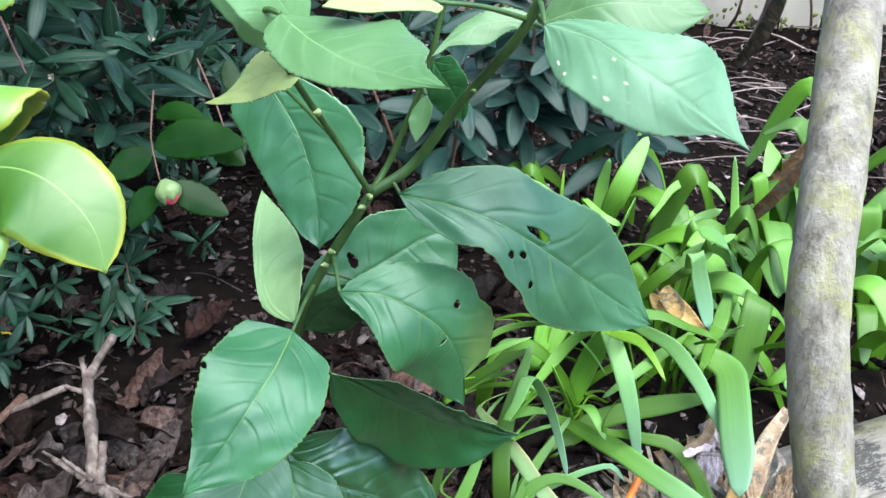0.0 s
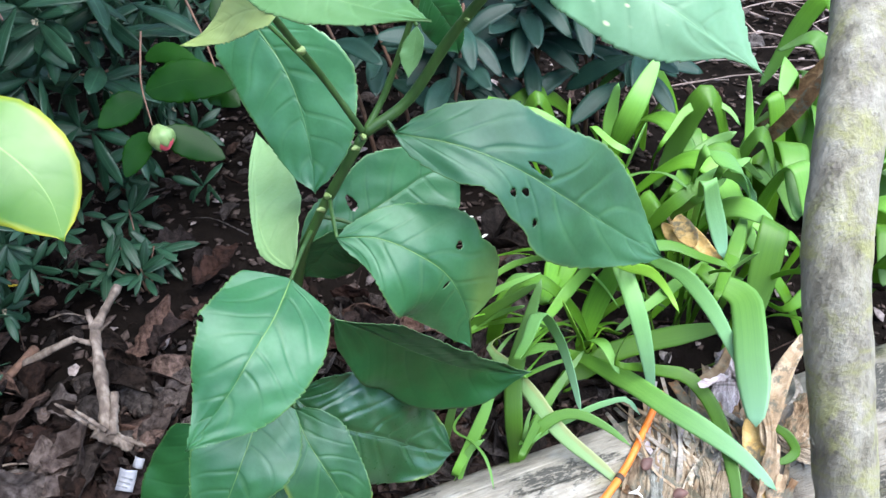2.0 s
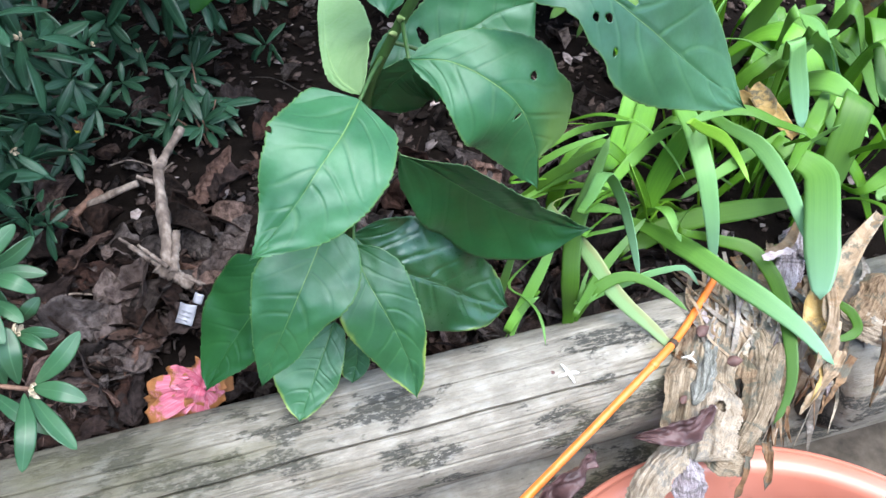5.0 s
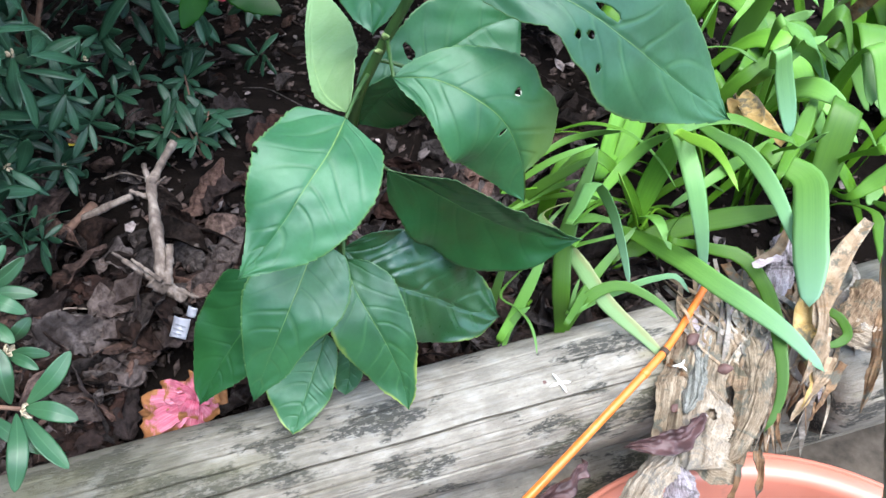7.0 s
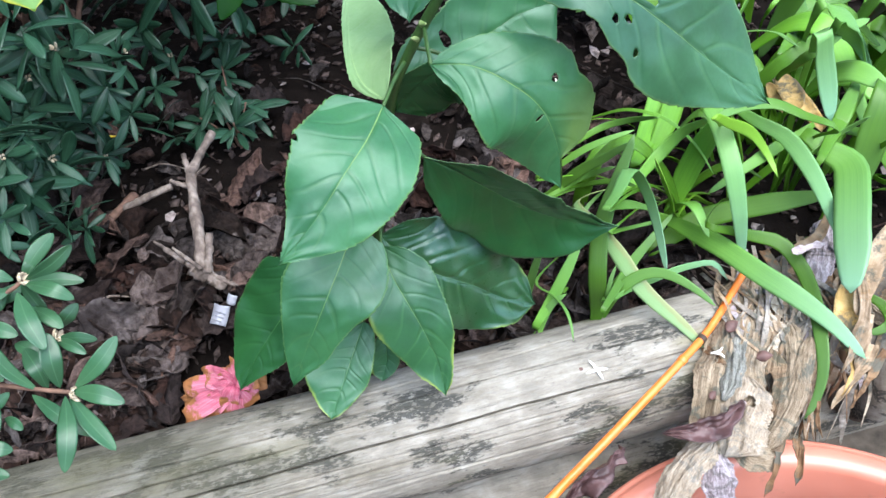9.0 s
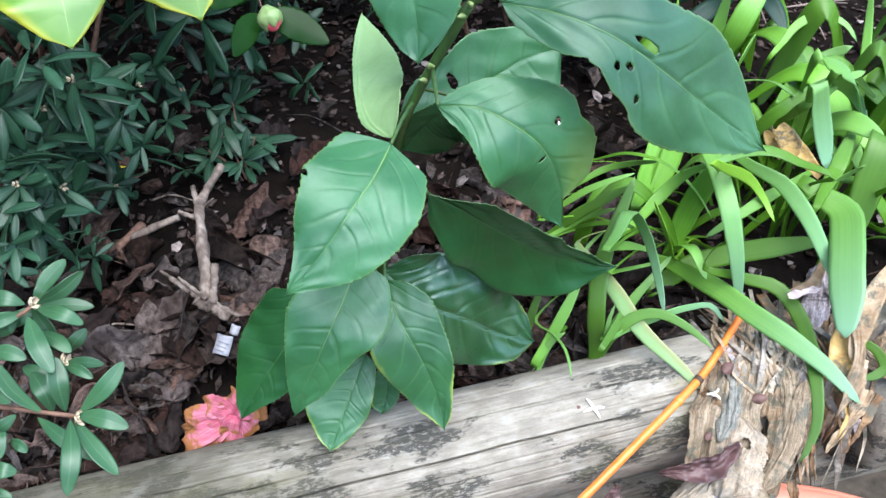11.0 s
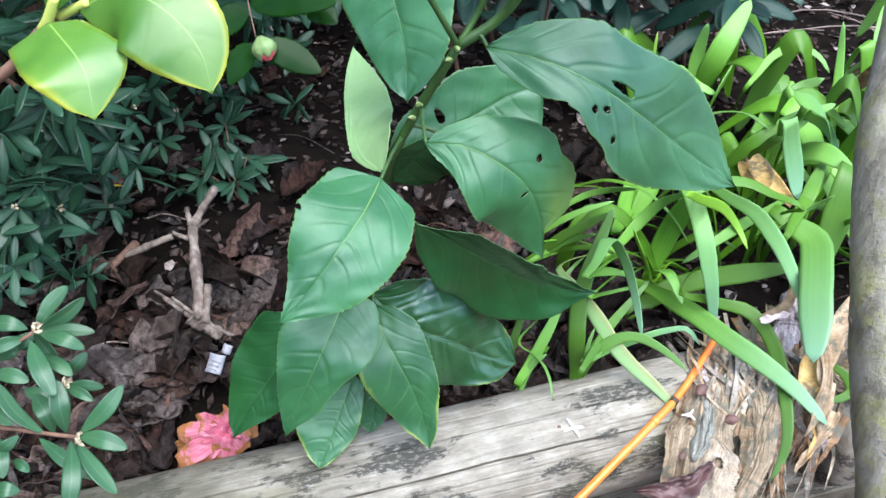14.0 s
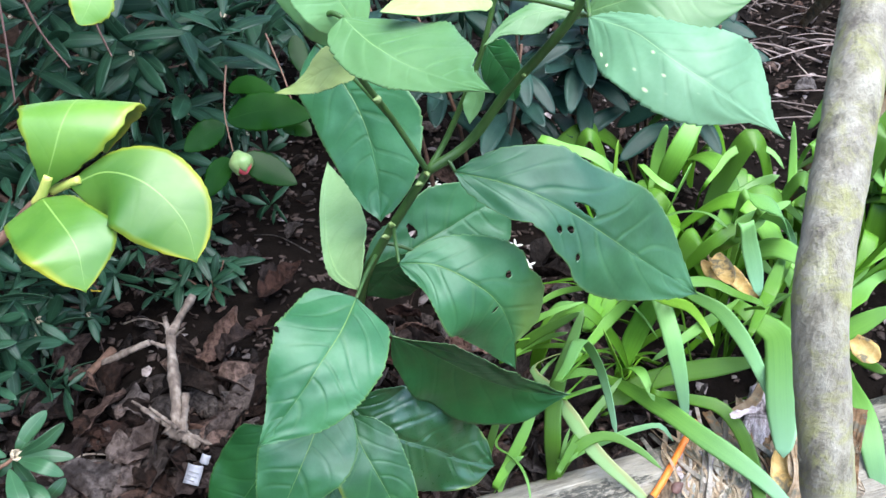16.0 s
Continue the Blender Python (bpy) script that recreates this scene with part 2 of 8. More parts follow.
MAT["daphne"] = leaf_material("lance_leaf_blue_green", (0.009, 0.034, 0.024), (0.022, 0.064, 0.044), (0.06, 0.12, 0.08), laterals=0.0, rough=0.42, through_colour=(0.08, 0.2, 0.08), through_amount=0.1, spec=0.28)


def simple(name, stops, scale, rough, bump=0.3, depth=0.001, detail=6.0, spec=0.4, island=False, trans=None, coarse=None, stretch=None):
    n = Nodes(name, rough=rough, spec=spec)
    vec = n.coords()
    if stretch:
        vec = n.stretch(vec, *stretch)
    f = n.noise(vec, scale, detail, 0.6)
    c = n.ramp(f, *stops)
    if coarse:
        c = n.mix(n.ramp(n.noise(n.coords(), coarse[0], 3.0), (0.42, 0.0), (0.62, 1.0)), c, coarse[1])
    if island:
        sh = n.math("MULTIPLY_ADD", n.rand(True), 1.2)
        n.t.nodes[-1].inputs[2].default_value = 0.4
        c = n.mix(1.0, c, sh, "MULTIPLY")
    n.colour(c)
    if bump:
        n.bump(f, bump, depth)
    if trans:
        n.translucent(trans, 0.2)
    return n.m


# dark soil, pushed near black to carry the shade under the plants
MAT["soil"] = simple("shade_darkened_soil", ((0.25, (0.003, 0.0026, 0.0022)), (0.55, (0.008, 0.006, 0.005)), (0.8, (0.026, 0.020, 0.017))), 60.0, 0.95, 1.0, 0.006, 10.0, 0.03, coarse=(9.0, (0.008, 0.006, 0.005)))
MAT["front_ground"] = simple("bare_ground", ((0.3, (0.05, 0.04, 0.03)), (0.7, (0.16, 0.13, 0.10))), 40.0, 0.95, 0.6, 0.004)
MAT["chip"] = simple("bark_mulch", ((0.3, (0.010, 0.007, 0.006)), (0.7, (0.095, 0.070, 0.062))), 180.0, 0.9, 0.5, 0.001, spec=0.05, island=True)
MAT["fleck"] = simple("pale_fleck", ((0.3, (0.10, 0.075, 0.070)), (0.7, (0.36, 0.30, 0.285))), 200.0, 0.8, 0.3, island=True)
MAT["perlite"] = simple("perlite_white", ((0.3, (0.62, 0.60, 0.56)), (0.7, (0.85, 0.83, 0.80))), 300.0, 0.9, 0.4, 0.0005)
MAT["stem"] = simple("green_stem", ((0.3, (0.018, 0.052, 0.012)), (0.7, (0.048, 0.108, 0.024))), 120.0, 0.45, 0.25, 0.0006, stretch=(1, 1, 0.3))
MAT["petiole"] = simple("yellow_green_petiole", ((0.3, (0.36, 0.42, 0.08)), (0.7, (0.52, 0.54, 0.14))), 120.0, 0.4, 0.1)
MAT["node_bud"] = simple("pale_green_bud", ((0.3, (0.13, 0.22, 0.06)), (0.7, (0.30, 0.36, 0.15))), 200.0, 0.5, 0.2)
MAT["cream_bud"] = simple("cream_bud_scale", ((0.3, (0.26, 0.20, 0.13)), (0.7, (0.50, 0.42, 0.30))), 200.0, 0.7, 0.2, island=True)
MAT["twig"] = simple("brown_twig", ((0.3, (0.085, 0.045, 0.030)), (0.7, (0.190, 0.105, 0.070))), 160.0, 0.75, 0.4, 0.0006)
MAT["dead_wood"] = simple("bleached_dead_wood", ((0.30, (0.035, 0.025, 0.020)), (0.5, (0.140, 0.106, 0.086)), (0.75, (0.360, 0.300, 0.255))), 90.0, 0.85, 0.7, 0.0012, stretch=(1.0, 1.0, 0.15))
MAT["bud"] = simple("bud_scale_green", ((0.3, (0.130, 0.220, 0.070)), (0.7, (0.230, 0.320, 0.130))), 90.0, 0.4, 0.1)
MAT["bud_pink"] = simple("bud_tip_pink", ((0.3, (0.650, 0.060, 0.090)), (0.7, (0.800, 0.140, 0.180))), 90.0, 0.5, 0.1)
MAT["orange"] = simple("orange_plastic", ((0.35, (0.68, 0.155, 0.018)), (0.7, (0.76, 0.22, 0.036))), 70.0, 0.30, 0.08, 0.0004, spec=0.6)
MAT["ring"] = simple("dark_ring", ((0.3, (0.030, 0.020, 0.015)), (0.7, (0.080, 0.050, 0.030))), 90.0, 0.6)
MAT["tag_white"] = simple("white_plastic", ((0.3, (0.24, 0.24, 0.27)), (0.7, (0.36, 0.36, 0.39))), 60.0, 0.4, 0.05)
MAT["ink"] = simple("grey_ink", ((0.3, (0.16, 0.16, 0.18)), (0.7, (0.22, 0.22, 0.24))), 60.0, 0.6, 0.0)
MAT["star"] = simple("white_petal", ((0.3, (0.780, 0.760, 0.680)), (0.7, (0.880, 0.870, 0.820))), 120.0, 0.6, 0.1, trans=(0.8, 0.8, 0.7))
MAT["yellow_leaf"] = simple("yellow_fallen_leaf", ((0.3, (0.520, 0.370, 0.020)), (0.7, (0.720, 0.540, 0.060))), 90.0, 0.5, 0.2)
MAT["seed"] = simple("brown_bract", ((0.3, (0.060, 0.030, 0.026)), (0.7, (0.140, 0.070, 0.056))), 120.0, 0.6, 0.3)
MAT["maroon"] = simple("maroon_dead_leaf", ((0.3, (0.035, 0.017, 0.016)), (0.7, (0.110, 0.056, 0.054))), 70.0, 0.5, 0.4)
MAT["wall"] = simple("cream_rendered_wall", ((0.3, (0.480, 0.420, 0.330)), (0.7, (0.600, 0.540, 0.430))), 12.0, 0.9, 0.4, 0.003, coarse=(5.0, (0.40, 0.37, 0.29)))
# dark finish for the added walls that keep out low sky light
MAT["light_blocker"] = simple("light_blocking_boards", ((0.3, (0.050, 0.040, 0.030)), (0.7, (0.090, 0.075, 0.058))), 14.0, 0.8, 0.4, 0.003, stretch=(6, 6, 0.4))
MAT["straw"] = simple("pale_dry_stalk", ((0.3, (0.10, 0.070, 0.060)), (0.7, (0.27, 0.21, 0.19))), 60.0, 0.85, 0.3, island=True)
MAT["pink_stalk"] = simple("pinkish_dry_stalk", ((0.3, (0.36, 0.25, 0.22)), (0.7, (0.52, 0.40, 0.36))), 60.0, 0.7, 0.3)
MAT["moss"] = simple("moss", ((0.3, (0.060, 0.090, 0.015)), (0.7, (0.150, 0.180, 0.040))), 140.0, 0.95, 0.8, 0.003)


def litter_material(name, dark, mid, pale, island):
    n = Nodes(name, rough=0.8, spec=0.12)
    o = n.coords()
    big = n.noise(o, 30.0, 2.0)
    f = n.ramp(n.noise(o, 150.0, 8.0, 0.7, 0.5), (0.36, 0.0), (0.64, 1.0))
    r = n.rand(island)
    c = n.mix(n.ramp(r, (0.35, 0.0), (1.0, 1.0)), n.mix(f, dark, mid), n.mix(f, mid, pale))
    hue = n.math("FRACT", n.math("MULTIPLY", r, 17.0))
    c = n.mix(1.0, c, n.ramp(hue, (0.0, (1.15, 0.88, 0.74)), (0.5, (0.95, 0.98, 0.97)), (1.0, (0.84, 0.98, 1.04))), "MULTIPLY")
    c = n.mix(n.ramp(big, (0.50, 0.0), (0.62, 0.6)), c, dark)
    n.colour(c)
    u, v = n.uv()
    side = n.math("ABSOLUTE", n.math("SUBTRACT", n.math("MULTIPLY", v, 2.0), 1.0))
    rib = n.ramp(side, (0.02, 1.0), (0.10, 0.0))
    wav = n.math("SINE", n.math("MULTIPLY", n.math("SUBTRACT", u, n.math("MULTIPLY", side, 0.2)), 50.0))
    n.bump(n.math("ADD", n.math("ADD", f, n.math("MULTIPLY", wav, 0.35)), n.math("MULTIPLY", rib, -0.6)), 0.8, 0.0014)
    return n.translucent(n.mix(0.5, c, mid), 0.08).m


# dark and mid browns lowered to paint the shaded gaps between leaves
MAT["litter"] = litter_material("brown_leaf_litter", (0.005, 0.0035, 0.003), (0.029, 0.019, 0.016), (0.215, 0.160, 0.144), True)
MAT["dead_leaf"] = litter_material("brown_dead_leaf", (0.012, 0.0078, 0.007), (0.051, 0.032, 0.028), (0.205, 0.152, 0.137), False)
def dry_material(name, dark, mid, pale):
    """Dead strap leaf: long fibres from end to end, mouldy patches."""
    n = Nodes(name, rough=0.8, spec=0.15)
    vec = n.stretch(n.coords("UV"), 3.0, 26.0, 1.0)
    fib = n.noise(vec, 1.6, 5.0, 0.65)
    o = n.coords()
    blot = n.noise(o, 55.0, 5.0, 0.7)
    r = n.rand()
    patch = n.noise(o, 90.0, 5.0, 0.65, 0.8)
    c = n.mix(0.6, n.ramp(fib, (0.10, dark), (0.5, mid), (0.9, pale)), n.ramp(patch, (0.32, dark), (0.5, mid), (0.68, pale)))
    shade = n.math("MULTIPLY_ADD", r, 0.7)
    n.t.nodes[-1].inputs[2].default_value = 0.65
    c = n.mix(1.0, c, shade, "MULTIPLY")
    wide = n.noise(n.stretch(o, 1.0, 1.0, 1.6), 34.0, 4.0, 0.7, 0.6)
    c = n.mix(n.ramp(wide, (0.54, 0.0), (0.64, 0.8)), c, pale)
    c = n.mix(n.ramp(blot, (0.52, 0.0), (0.60, 0.85)), c, n.mix(fib, (0.050, 0.052, 0.042), (0.150, 0.155, 0.125)))
    c = n.mix(n.ramp(n.noise(o, 70.0, 4.0, 0.7, 1.0), (0.60, 0.0), (0.66, 0.6)), c, (0.26, 0.15, 0.07))
    n.colour(c)
    n.bump(n.math("ADD", n.math("MULTIPLY", fib, 0.3), n.math("ADD", n.math("MULTIPLY", blot, 0.5), patch)), 0.5, 0.0012)
    return n.translucent(c, 0.18).m


def paper_material(name, dark, mid, pale, mould):
    """Weathered papery leaf base: fibres along it, in cream, tan and mouldy patches."""
    n = Nodes(name, rough=0.75, spec=0.2)
    o = n.coords()
    fib = n.noise(n.stretch(n.coords("UV"), 5.0, 34.0, 1.0), 1.0, 6.0, 0.7, 0.6)
    a, f = n.noise(o, 60.0, 5.0, 0.65, 0.8), n.noise(o, 260.0, 6.0, 0.7, 1.4)
    tone = n.math("ADD", n.math("MULTIPLY", fib, 0.5), n.math("ADD", n.math("MULTIPLY", a, 0.35), n.math("MULTIPLY", f, 0.15)))
    c = n.ramp(tone, (0.38, dark), (0.48, mid), (0.60, pale))
    c = n.mix(n.ramp(n.noise(o, 45.0, 5.0, 0.75, 1.2), (0.52, 0.0), (0.60, 0.8)), c, mould)
    c = n.mix(n.ramp(fib, (0.30, 0.75), (0.40, 0.0)), c, n.mix(0.6, dark, (0.02, 0.016, 0.012)))
    n.colour(c)
    n.bump(n.math("ADD", n.math("MULTIPLY", fib, 1.4), n.math("ADD", f, a)), 0.8, 0.0012)
    return n.translucent(c, 0.12).m


MAT["paper"] = paper_material("tan_papery_leaf", (0.090, 0.062, 0.040), (0.240, 0.180, 0.118), (0.410, 0.330, 0.235), (0.100, 0.105, 0.085))
MAT["paper_grey"] = paper_material("grey_green_papery_leaf", (0.075, 0.075, 0.062), (0.190, 0.190, 0.165), (0.400, 0.390, 0.345), (0.090, 0.085, 0.075))
MAT["paper_brown"] = paper_material("brown_papery_leaf", (0.050, 0.030, 0.018), (0.170, 0.110, 0.065), (0.360, 0.260, 0.165), (0.085, 0.085, 0.060))
MAT["paper_pale"] = paper_material("cream_papery_leaf", (0.170, 0.125, 0.085), (0.330, 0.262, 0.190), (0.500, 0.430, 0.340), (0.200, 0.185, 0.160))
MAT["paper_lilac"] = paper_material("lilac_papery_leaf", (0.170, 0.125, 0.130), (0.340, 0.285, 0.300), (0.560, 0.510, 0.530), (0.130, 0.115, 0.110))
MAT["thatch"] = dry_material("dry_strap_thatch", (0.110, 0.075, 0.045), (0.290, 0.205, 0.130), (0.470, 0.375, 0.275))
MAT["thatch_grey"] = dry_material("rotting_grey_thatch", (0.085, 0.072, 0.060), (0.235, 0.200, 0.165), (0.420, 0.380, 0.335))
MAT["thatch_pale"] = dry_material("pale_papery_leaf", (0.230, 0.180, 0.125), (0.400, 0.335, 0.255), (0.560, 0.500, 0.410))
MAT["thatch_lilac"] = dry_material("grey_lilac_papery_leaf", (0.160, 0.125, 0.130), (0.330, 0.280, 0.290), (0.560, 0.510, 0.520))
MAT["thatch_brown"] = dry_material("brown_dry_strap", (0.060, 0.032, 0.018), (0.170, 0.095, 0.050), (0.330, 0.210, 0.120))
MAT["thatch_yellow"] = dry_material("yellow_dry_strap", (0.230, 0.130, 0.048), (0.430, 0.280, 0.100), (0.600, 0.440, 0.210))


def petal_material(name, foot, tip, rot, gone):
    """Petal with pale streaks; gone: from where along it the rim has browned."""
    n = Nodes(name, rough=0.5, spec=0.35)
    u, v = n.uv()
    o = n.coords()
    f = n.noise(o, 110.0, 5.0, 0.65)
    c = n.mix(n.ramp(u, (0.1, 0.0), (0.9, 1.0)), foot, tip)
    side = n.math("ABSOLUTE", n.math("SUBTRACT", n.math("MULTIPLY", v, 2.0), 1.0))
    streak = n.noise(n.stretch(n.coords("UV"), 1.0, 16.0, 1.0), 1.0, 3.0)
    c = n.mix(n.ramp(streak, (0.42, 0.0), (0.66, 0.45)), c, (0.82, 0.46, 0.52))
    rim = n.math("ADD", n.math("MULTIPLY", u, 0.85), n.math("MULTIPLY", n.math("SUBTRACT", f, 0.5), 1.0))
    rim = n.math("ADD", rim, n.math("ADD", n.math("MULTIPLY", side, 0.14), n.math("MULTIPLY", n.rand(), 0.18)))
    c = n.mix(n.ramp(rim, (gone, 0.0), (gone + 0.10, 1.0)), c, n.mix(f, rot, (0.46, 0.21, 0.08)))
    n.colour(c)
    n.bump(n.math("ADD", f, streak), 0.5, 0.0012)
    return n.translucent(c, 0.25).m


MAT["petal"] = petal_material("pink_petal_browning", (0.50, 0.045, 0.110), (0.74, 0.240, 0.320), (0.38, 0.14, 0.05), 0.74)
MAT["petal_brown"] = petal_material("petal_gone_brown", (0.50, 0.10, 0.09), (0.55, 0.22, 0.10), (0.20, 0.075, 0.03), 0.40)


def log_material(name="weathered_log", gain=1.0):
    n = Nodes(name, rough=0.85, spec=0.25)
    o = n.coords()
    along = n.stretch(o, 14.0, 150.0, 150.0)
    grain = n.noise(along, 3.0, 8.0, 0.65)
    broad = n.noise(n.stretch(o, 5.0, 22.0, 22.0), 1.0, 4.0)
    c = n.ramp(grain, (0.22, (0.190, 0.166, 0.130)), (0.42, (0.272, 0.246, 0.200)), (0.75, (0.345, 0.320, 0.272)))
    c = n.mix(n.ramp(broad, (0.52, 0.0), (0.70, 0.6)), c, (0.185, 0.140, 0.095))
    hair = n.noise(n.stretch(o, 9.0, 620.0, 620.0), 1.0, 4.0, 0.6)
    c = n.mix(n.ramp(hair, (0.65, 0.0), (0.69, 0.6)), c, (0.060, 0.048, 0.038))
    mott = n.noise(n.stretch(o, 40.0, 75.0, 75.0), 1.0, 6.0, 0.65)
    c = n.mix(n.ramp(mott, (0.40, 0.45), (0.56, 0.0)), c, (0.120, 0.104, 0.084))
    c = n.mix(n.ramp(mott, (0.55, 0.0), (0.72, 0.6)), c, (0.400, 0.385, 0.345))
    patch = n.ramp(n.noise(n.stretch(o, 9.0, 20.0, 26.0), 1.0, 6.0, 0.7), (0.50, 0.0), (0.57, 1.0))
    speck = n.noise(n.stretch(o, 160.0, 420.0, 420.0), 1.0, 5.0, 0.75)
    lich = n.math("MULTIPLY", n.ramp(speck, (0.40, 0.0), (0.50, 1.0)), patch)
    c = n.mix(n.ramp(lich, (0.25, 0.0), (0.75, 0.85)), c, (0.040, 0.041, 0.036))
    fleck = n.noise(n.stretch(o, 500.0, 900.0, 900.0), 1.0, 3.0, 0.6)
    c = n.mix(n.ramp(fleck, (0.66, 0.0), (0.74, 0.7)), c, (0.050, 0.045, 0.038))
    green = n.noise(n.stretch(o, 6.0, 14.0, 14.0), 1.3, 3.0)
    c = n.mix(n.ramp(green, (0.58, 0.0), (0.72, 0.45)), c, (0.24, 0.23, 0.09))
    end = n.t.nodes.new("ShaderNodeSeparateXYZ")
    n.link(o, end.inputs[0])
    # green-black lichen stain towards the left end, with shade painted into it
    stain_shade = n.math("SUBTRACT", n.math("MULTIPLY", n.noise(n.stretch(o, 10.0, 26.0, 26.0), 1.0, 6.0, 0.7), 0.55), n.math("ADD", end.outputs[0], 0.06))
    c = n.mix(n.ramp(stain_shade, (0.34, 0.0), (0.52, 0.72)), c, n.mix(speck, (0.030, 0.030, 0.020), (0.120, 0.112, 0.070)))
    if gain != 1.0:
        c = n.mix(1.0, c, (gain, gain, gain), "MULTIPLY")
    grain = n.math("SUBTRACT", grain, n.math("MULTIPLY", n.ramp(hair, (0.58, 0.0), (0.70, 1.0)), 0.5))
    n.colour(c)
    n.bump(n.math("ADD", grain, n.math("MULTIPLY", lich, 0.5)), 0.7, 0.0018)
    return n.m


def bark_material():
    """Smooth grey bark: pale streaks, dark brown patches, yellow-green lichen."""
    n = Nodes("mossy_grey_bark", rough=0.75, spec=0.3)
    o = n.coords()
    f = n.noise(n.stretch(o, 1.0, 1.0, 0.30), 150.0, 7.0, 0.65)
    big = n.noise(n.stretch(o, 1.0, 1.0, 0.40), 60.0, 4.0, 0.65, 0.6)
    c = n.ramp(f, (0.30, (0.095, 0.082, 0.060)), (0.50, (0.240, 0.220, 0.170)), (0.75, (0.390, 0.368, 0.305)))
    c = n.mix(n.ramp(big, (0.48, 0.0), (0.64, 0.6)), c, n.mix(f, (0.085, 0.068, 0.058), (0.200, 0.175, 0.150)))
    lich = n.noise(o, 75.0, 6.0, 0.7, 0.8)
    c = n.mix(n.ramp(lich, (0.47, 0.0), (0.62, 0.75)), c, n.mix(f, (0.160, 0.165, 0.060), (0.330, 0.320, 0.130)))
    speck = n.noise(o, 420.0, 4.0, 0.7)
    c = n.mix(n.ramp(speck, (0.60, 0.0), (0.70, 0.6)), c, (0.085, 0.072, 0.060))
    n.colour(c)
    n.bump(n.math("ADD", n.math("ADD", f, big), n.math("MULTIPLY", speck, 0.4)), 0.9, 0.0018)
    return n.m


def terracotta_material():
    n = Nodes("terracotta_plastic", rough=0.32, spec=0.55)
    o = n.coords()
    f, g = n.noise(o, 90.0, 5.0), n.noise(o, 9.0, 3.0)
    c = n.mix(n.ramp(g, (0.35, 0.0), (0.7, 1.0)), (0.470, 0.155, 0.100), (0.580, 0.225, 0.160))
    c = n.mix(n.ramp(f, (0.62, 0.0), (0.75, 0.35)), c, (0.30, 0.14, 0.09))
    n.colour(c)
    return n.bump(f, 0.15, 0.0008).m


MAT["pale_log"] = log_material("pale_weathered_log", 0.84)
MAT["log"], MAT["bark"], MAT["terracotta"] = log_material(), bark_material(), terracotta_material()

# ---------------- mesh helpers ----------------
R = random.Random(7)


def mesh(name, verts, faces, mats, uvs=None, slots=None, smooth=True, veins=None):
    me = bpy.data.meshes.new(name)
    me.from_pydata([tuple(v) for v in verts], [], faces)
    for m in mats if isinstance(mats, (list, tuple)) else [mats]:
        me.materials.append(m)
    if uvs is not None:
        layer = me.uv_layers.new(name="UVMap")
        loops = np.empty(len(me.loops), dtype=np.int32)
        me.loops.foreach_get("vertex_index", loops)
        layer.data.foreach_set("uv", np.asarray(uvs, dtype=np.float32)[loops].ravel())
        if veins is not None:
            layer = me.uv_layers.new(name="veins")
            layer.data.foreach_set("uv", np.asarray(veins, dtype=np.float32)[loops].ravel())
    if slots is not None:
        me.polygons.foreach_set("material_index", np.asarray(slots, dtype=np.int32))
    if smooth:
        me.polygons.foreach_set("use_smooth", np.ones(len(me.polygons), dtype=bool))
    me.update()
    return me


def empty(name, at=(0, 0, 0), label="", category="", group="", kind=""):
    ob = new(name)
    ob.location = at
    ob.empty_display_size = 0.02
    return tagged(ob, label, category, group, kind)


def thing(name, me, label="", category="", group="", kind="", at=None):
    """One mesh as a top-level thing, with its origin at its own base."""
    ob = new(name, me)
    if at is not None:
        ob.matrix_world = at
    return tagged(ob, label, category, group, kind)


def part(name, me, parent, label="", world=True):
    """A mesh under a thing; its vertices are in world space."""
    ob = new(name, me)
    ob.parent = parent
    if world:
        m = Matrix.Translation(parent.location)
        if parent.parent:
            m = Matrix.Translation(parent.parent.location) @ m
        ob.matrix_parent_inverse = m.inverted()
    return tagged(ob, label)


def spline(points, n):
    """Catmull-Rom through the points, n + 1 stations evenly spread by length."""
    p = np.array(points, float)
    if len(p) == 2:
        p = np.array([p[0], p.mean(0), p[1]])
    q = np.vstack([2 * p[0] - p[1], p, 2 * p[-1] - p[-2]])
    out = []
    for i in range(1, len(q) - 2):
        s = np.linspace(0, 1, 24, endpoint=False)[:, None]
        a, b, c, d = q[i - 1], q[i], q[i + 1], q[i + 2]
        out.append(0.5 * (2 * b + (c - a) * s + (2 * a - 5 * b + 4 * c - d) * s**2 + (3 * b - a - 3 * c + d) * s**3))
    out = np.vstack([*out, p[-1:]])
    run = np.r_[0, np.cumsum(np.linalg.norm(np.diff(out, axis=0), axis=1))]
    want = np.linspace(0, run[-1], n + 1)
    return np.stack([np.interp(want, run, out[:, k]) for k in range(3)], 1)


def unit(v):
    v = np.asarray(v, float)
    return v / (np.linalg.norm(v, axis=-1, keepdims=True) + 1e-12)


def ovate(u, sharp=0.9, swell=0.75):
    return np.sin(np.pi * np.clip(u, 0, 1) ** swell) ** sharp


def citrus(u, swell=0.78):
    """Broad elliptic leaf drawn out to a short point."""
    u = np.clip(u, 0, 1)
    a, e = 0.9 * swell, 0.95
    top = (a / (a + e)) ** a * (e / (a + e)) ** e
    return u ** a * (1 - u) ** e / top * (1 - 0.12 * np.clip((u - 0.7) / 0.2, 0, 1))


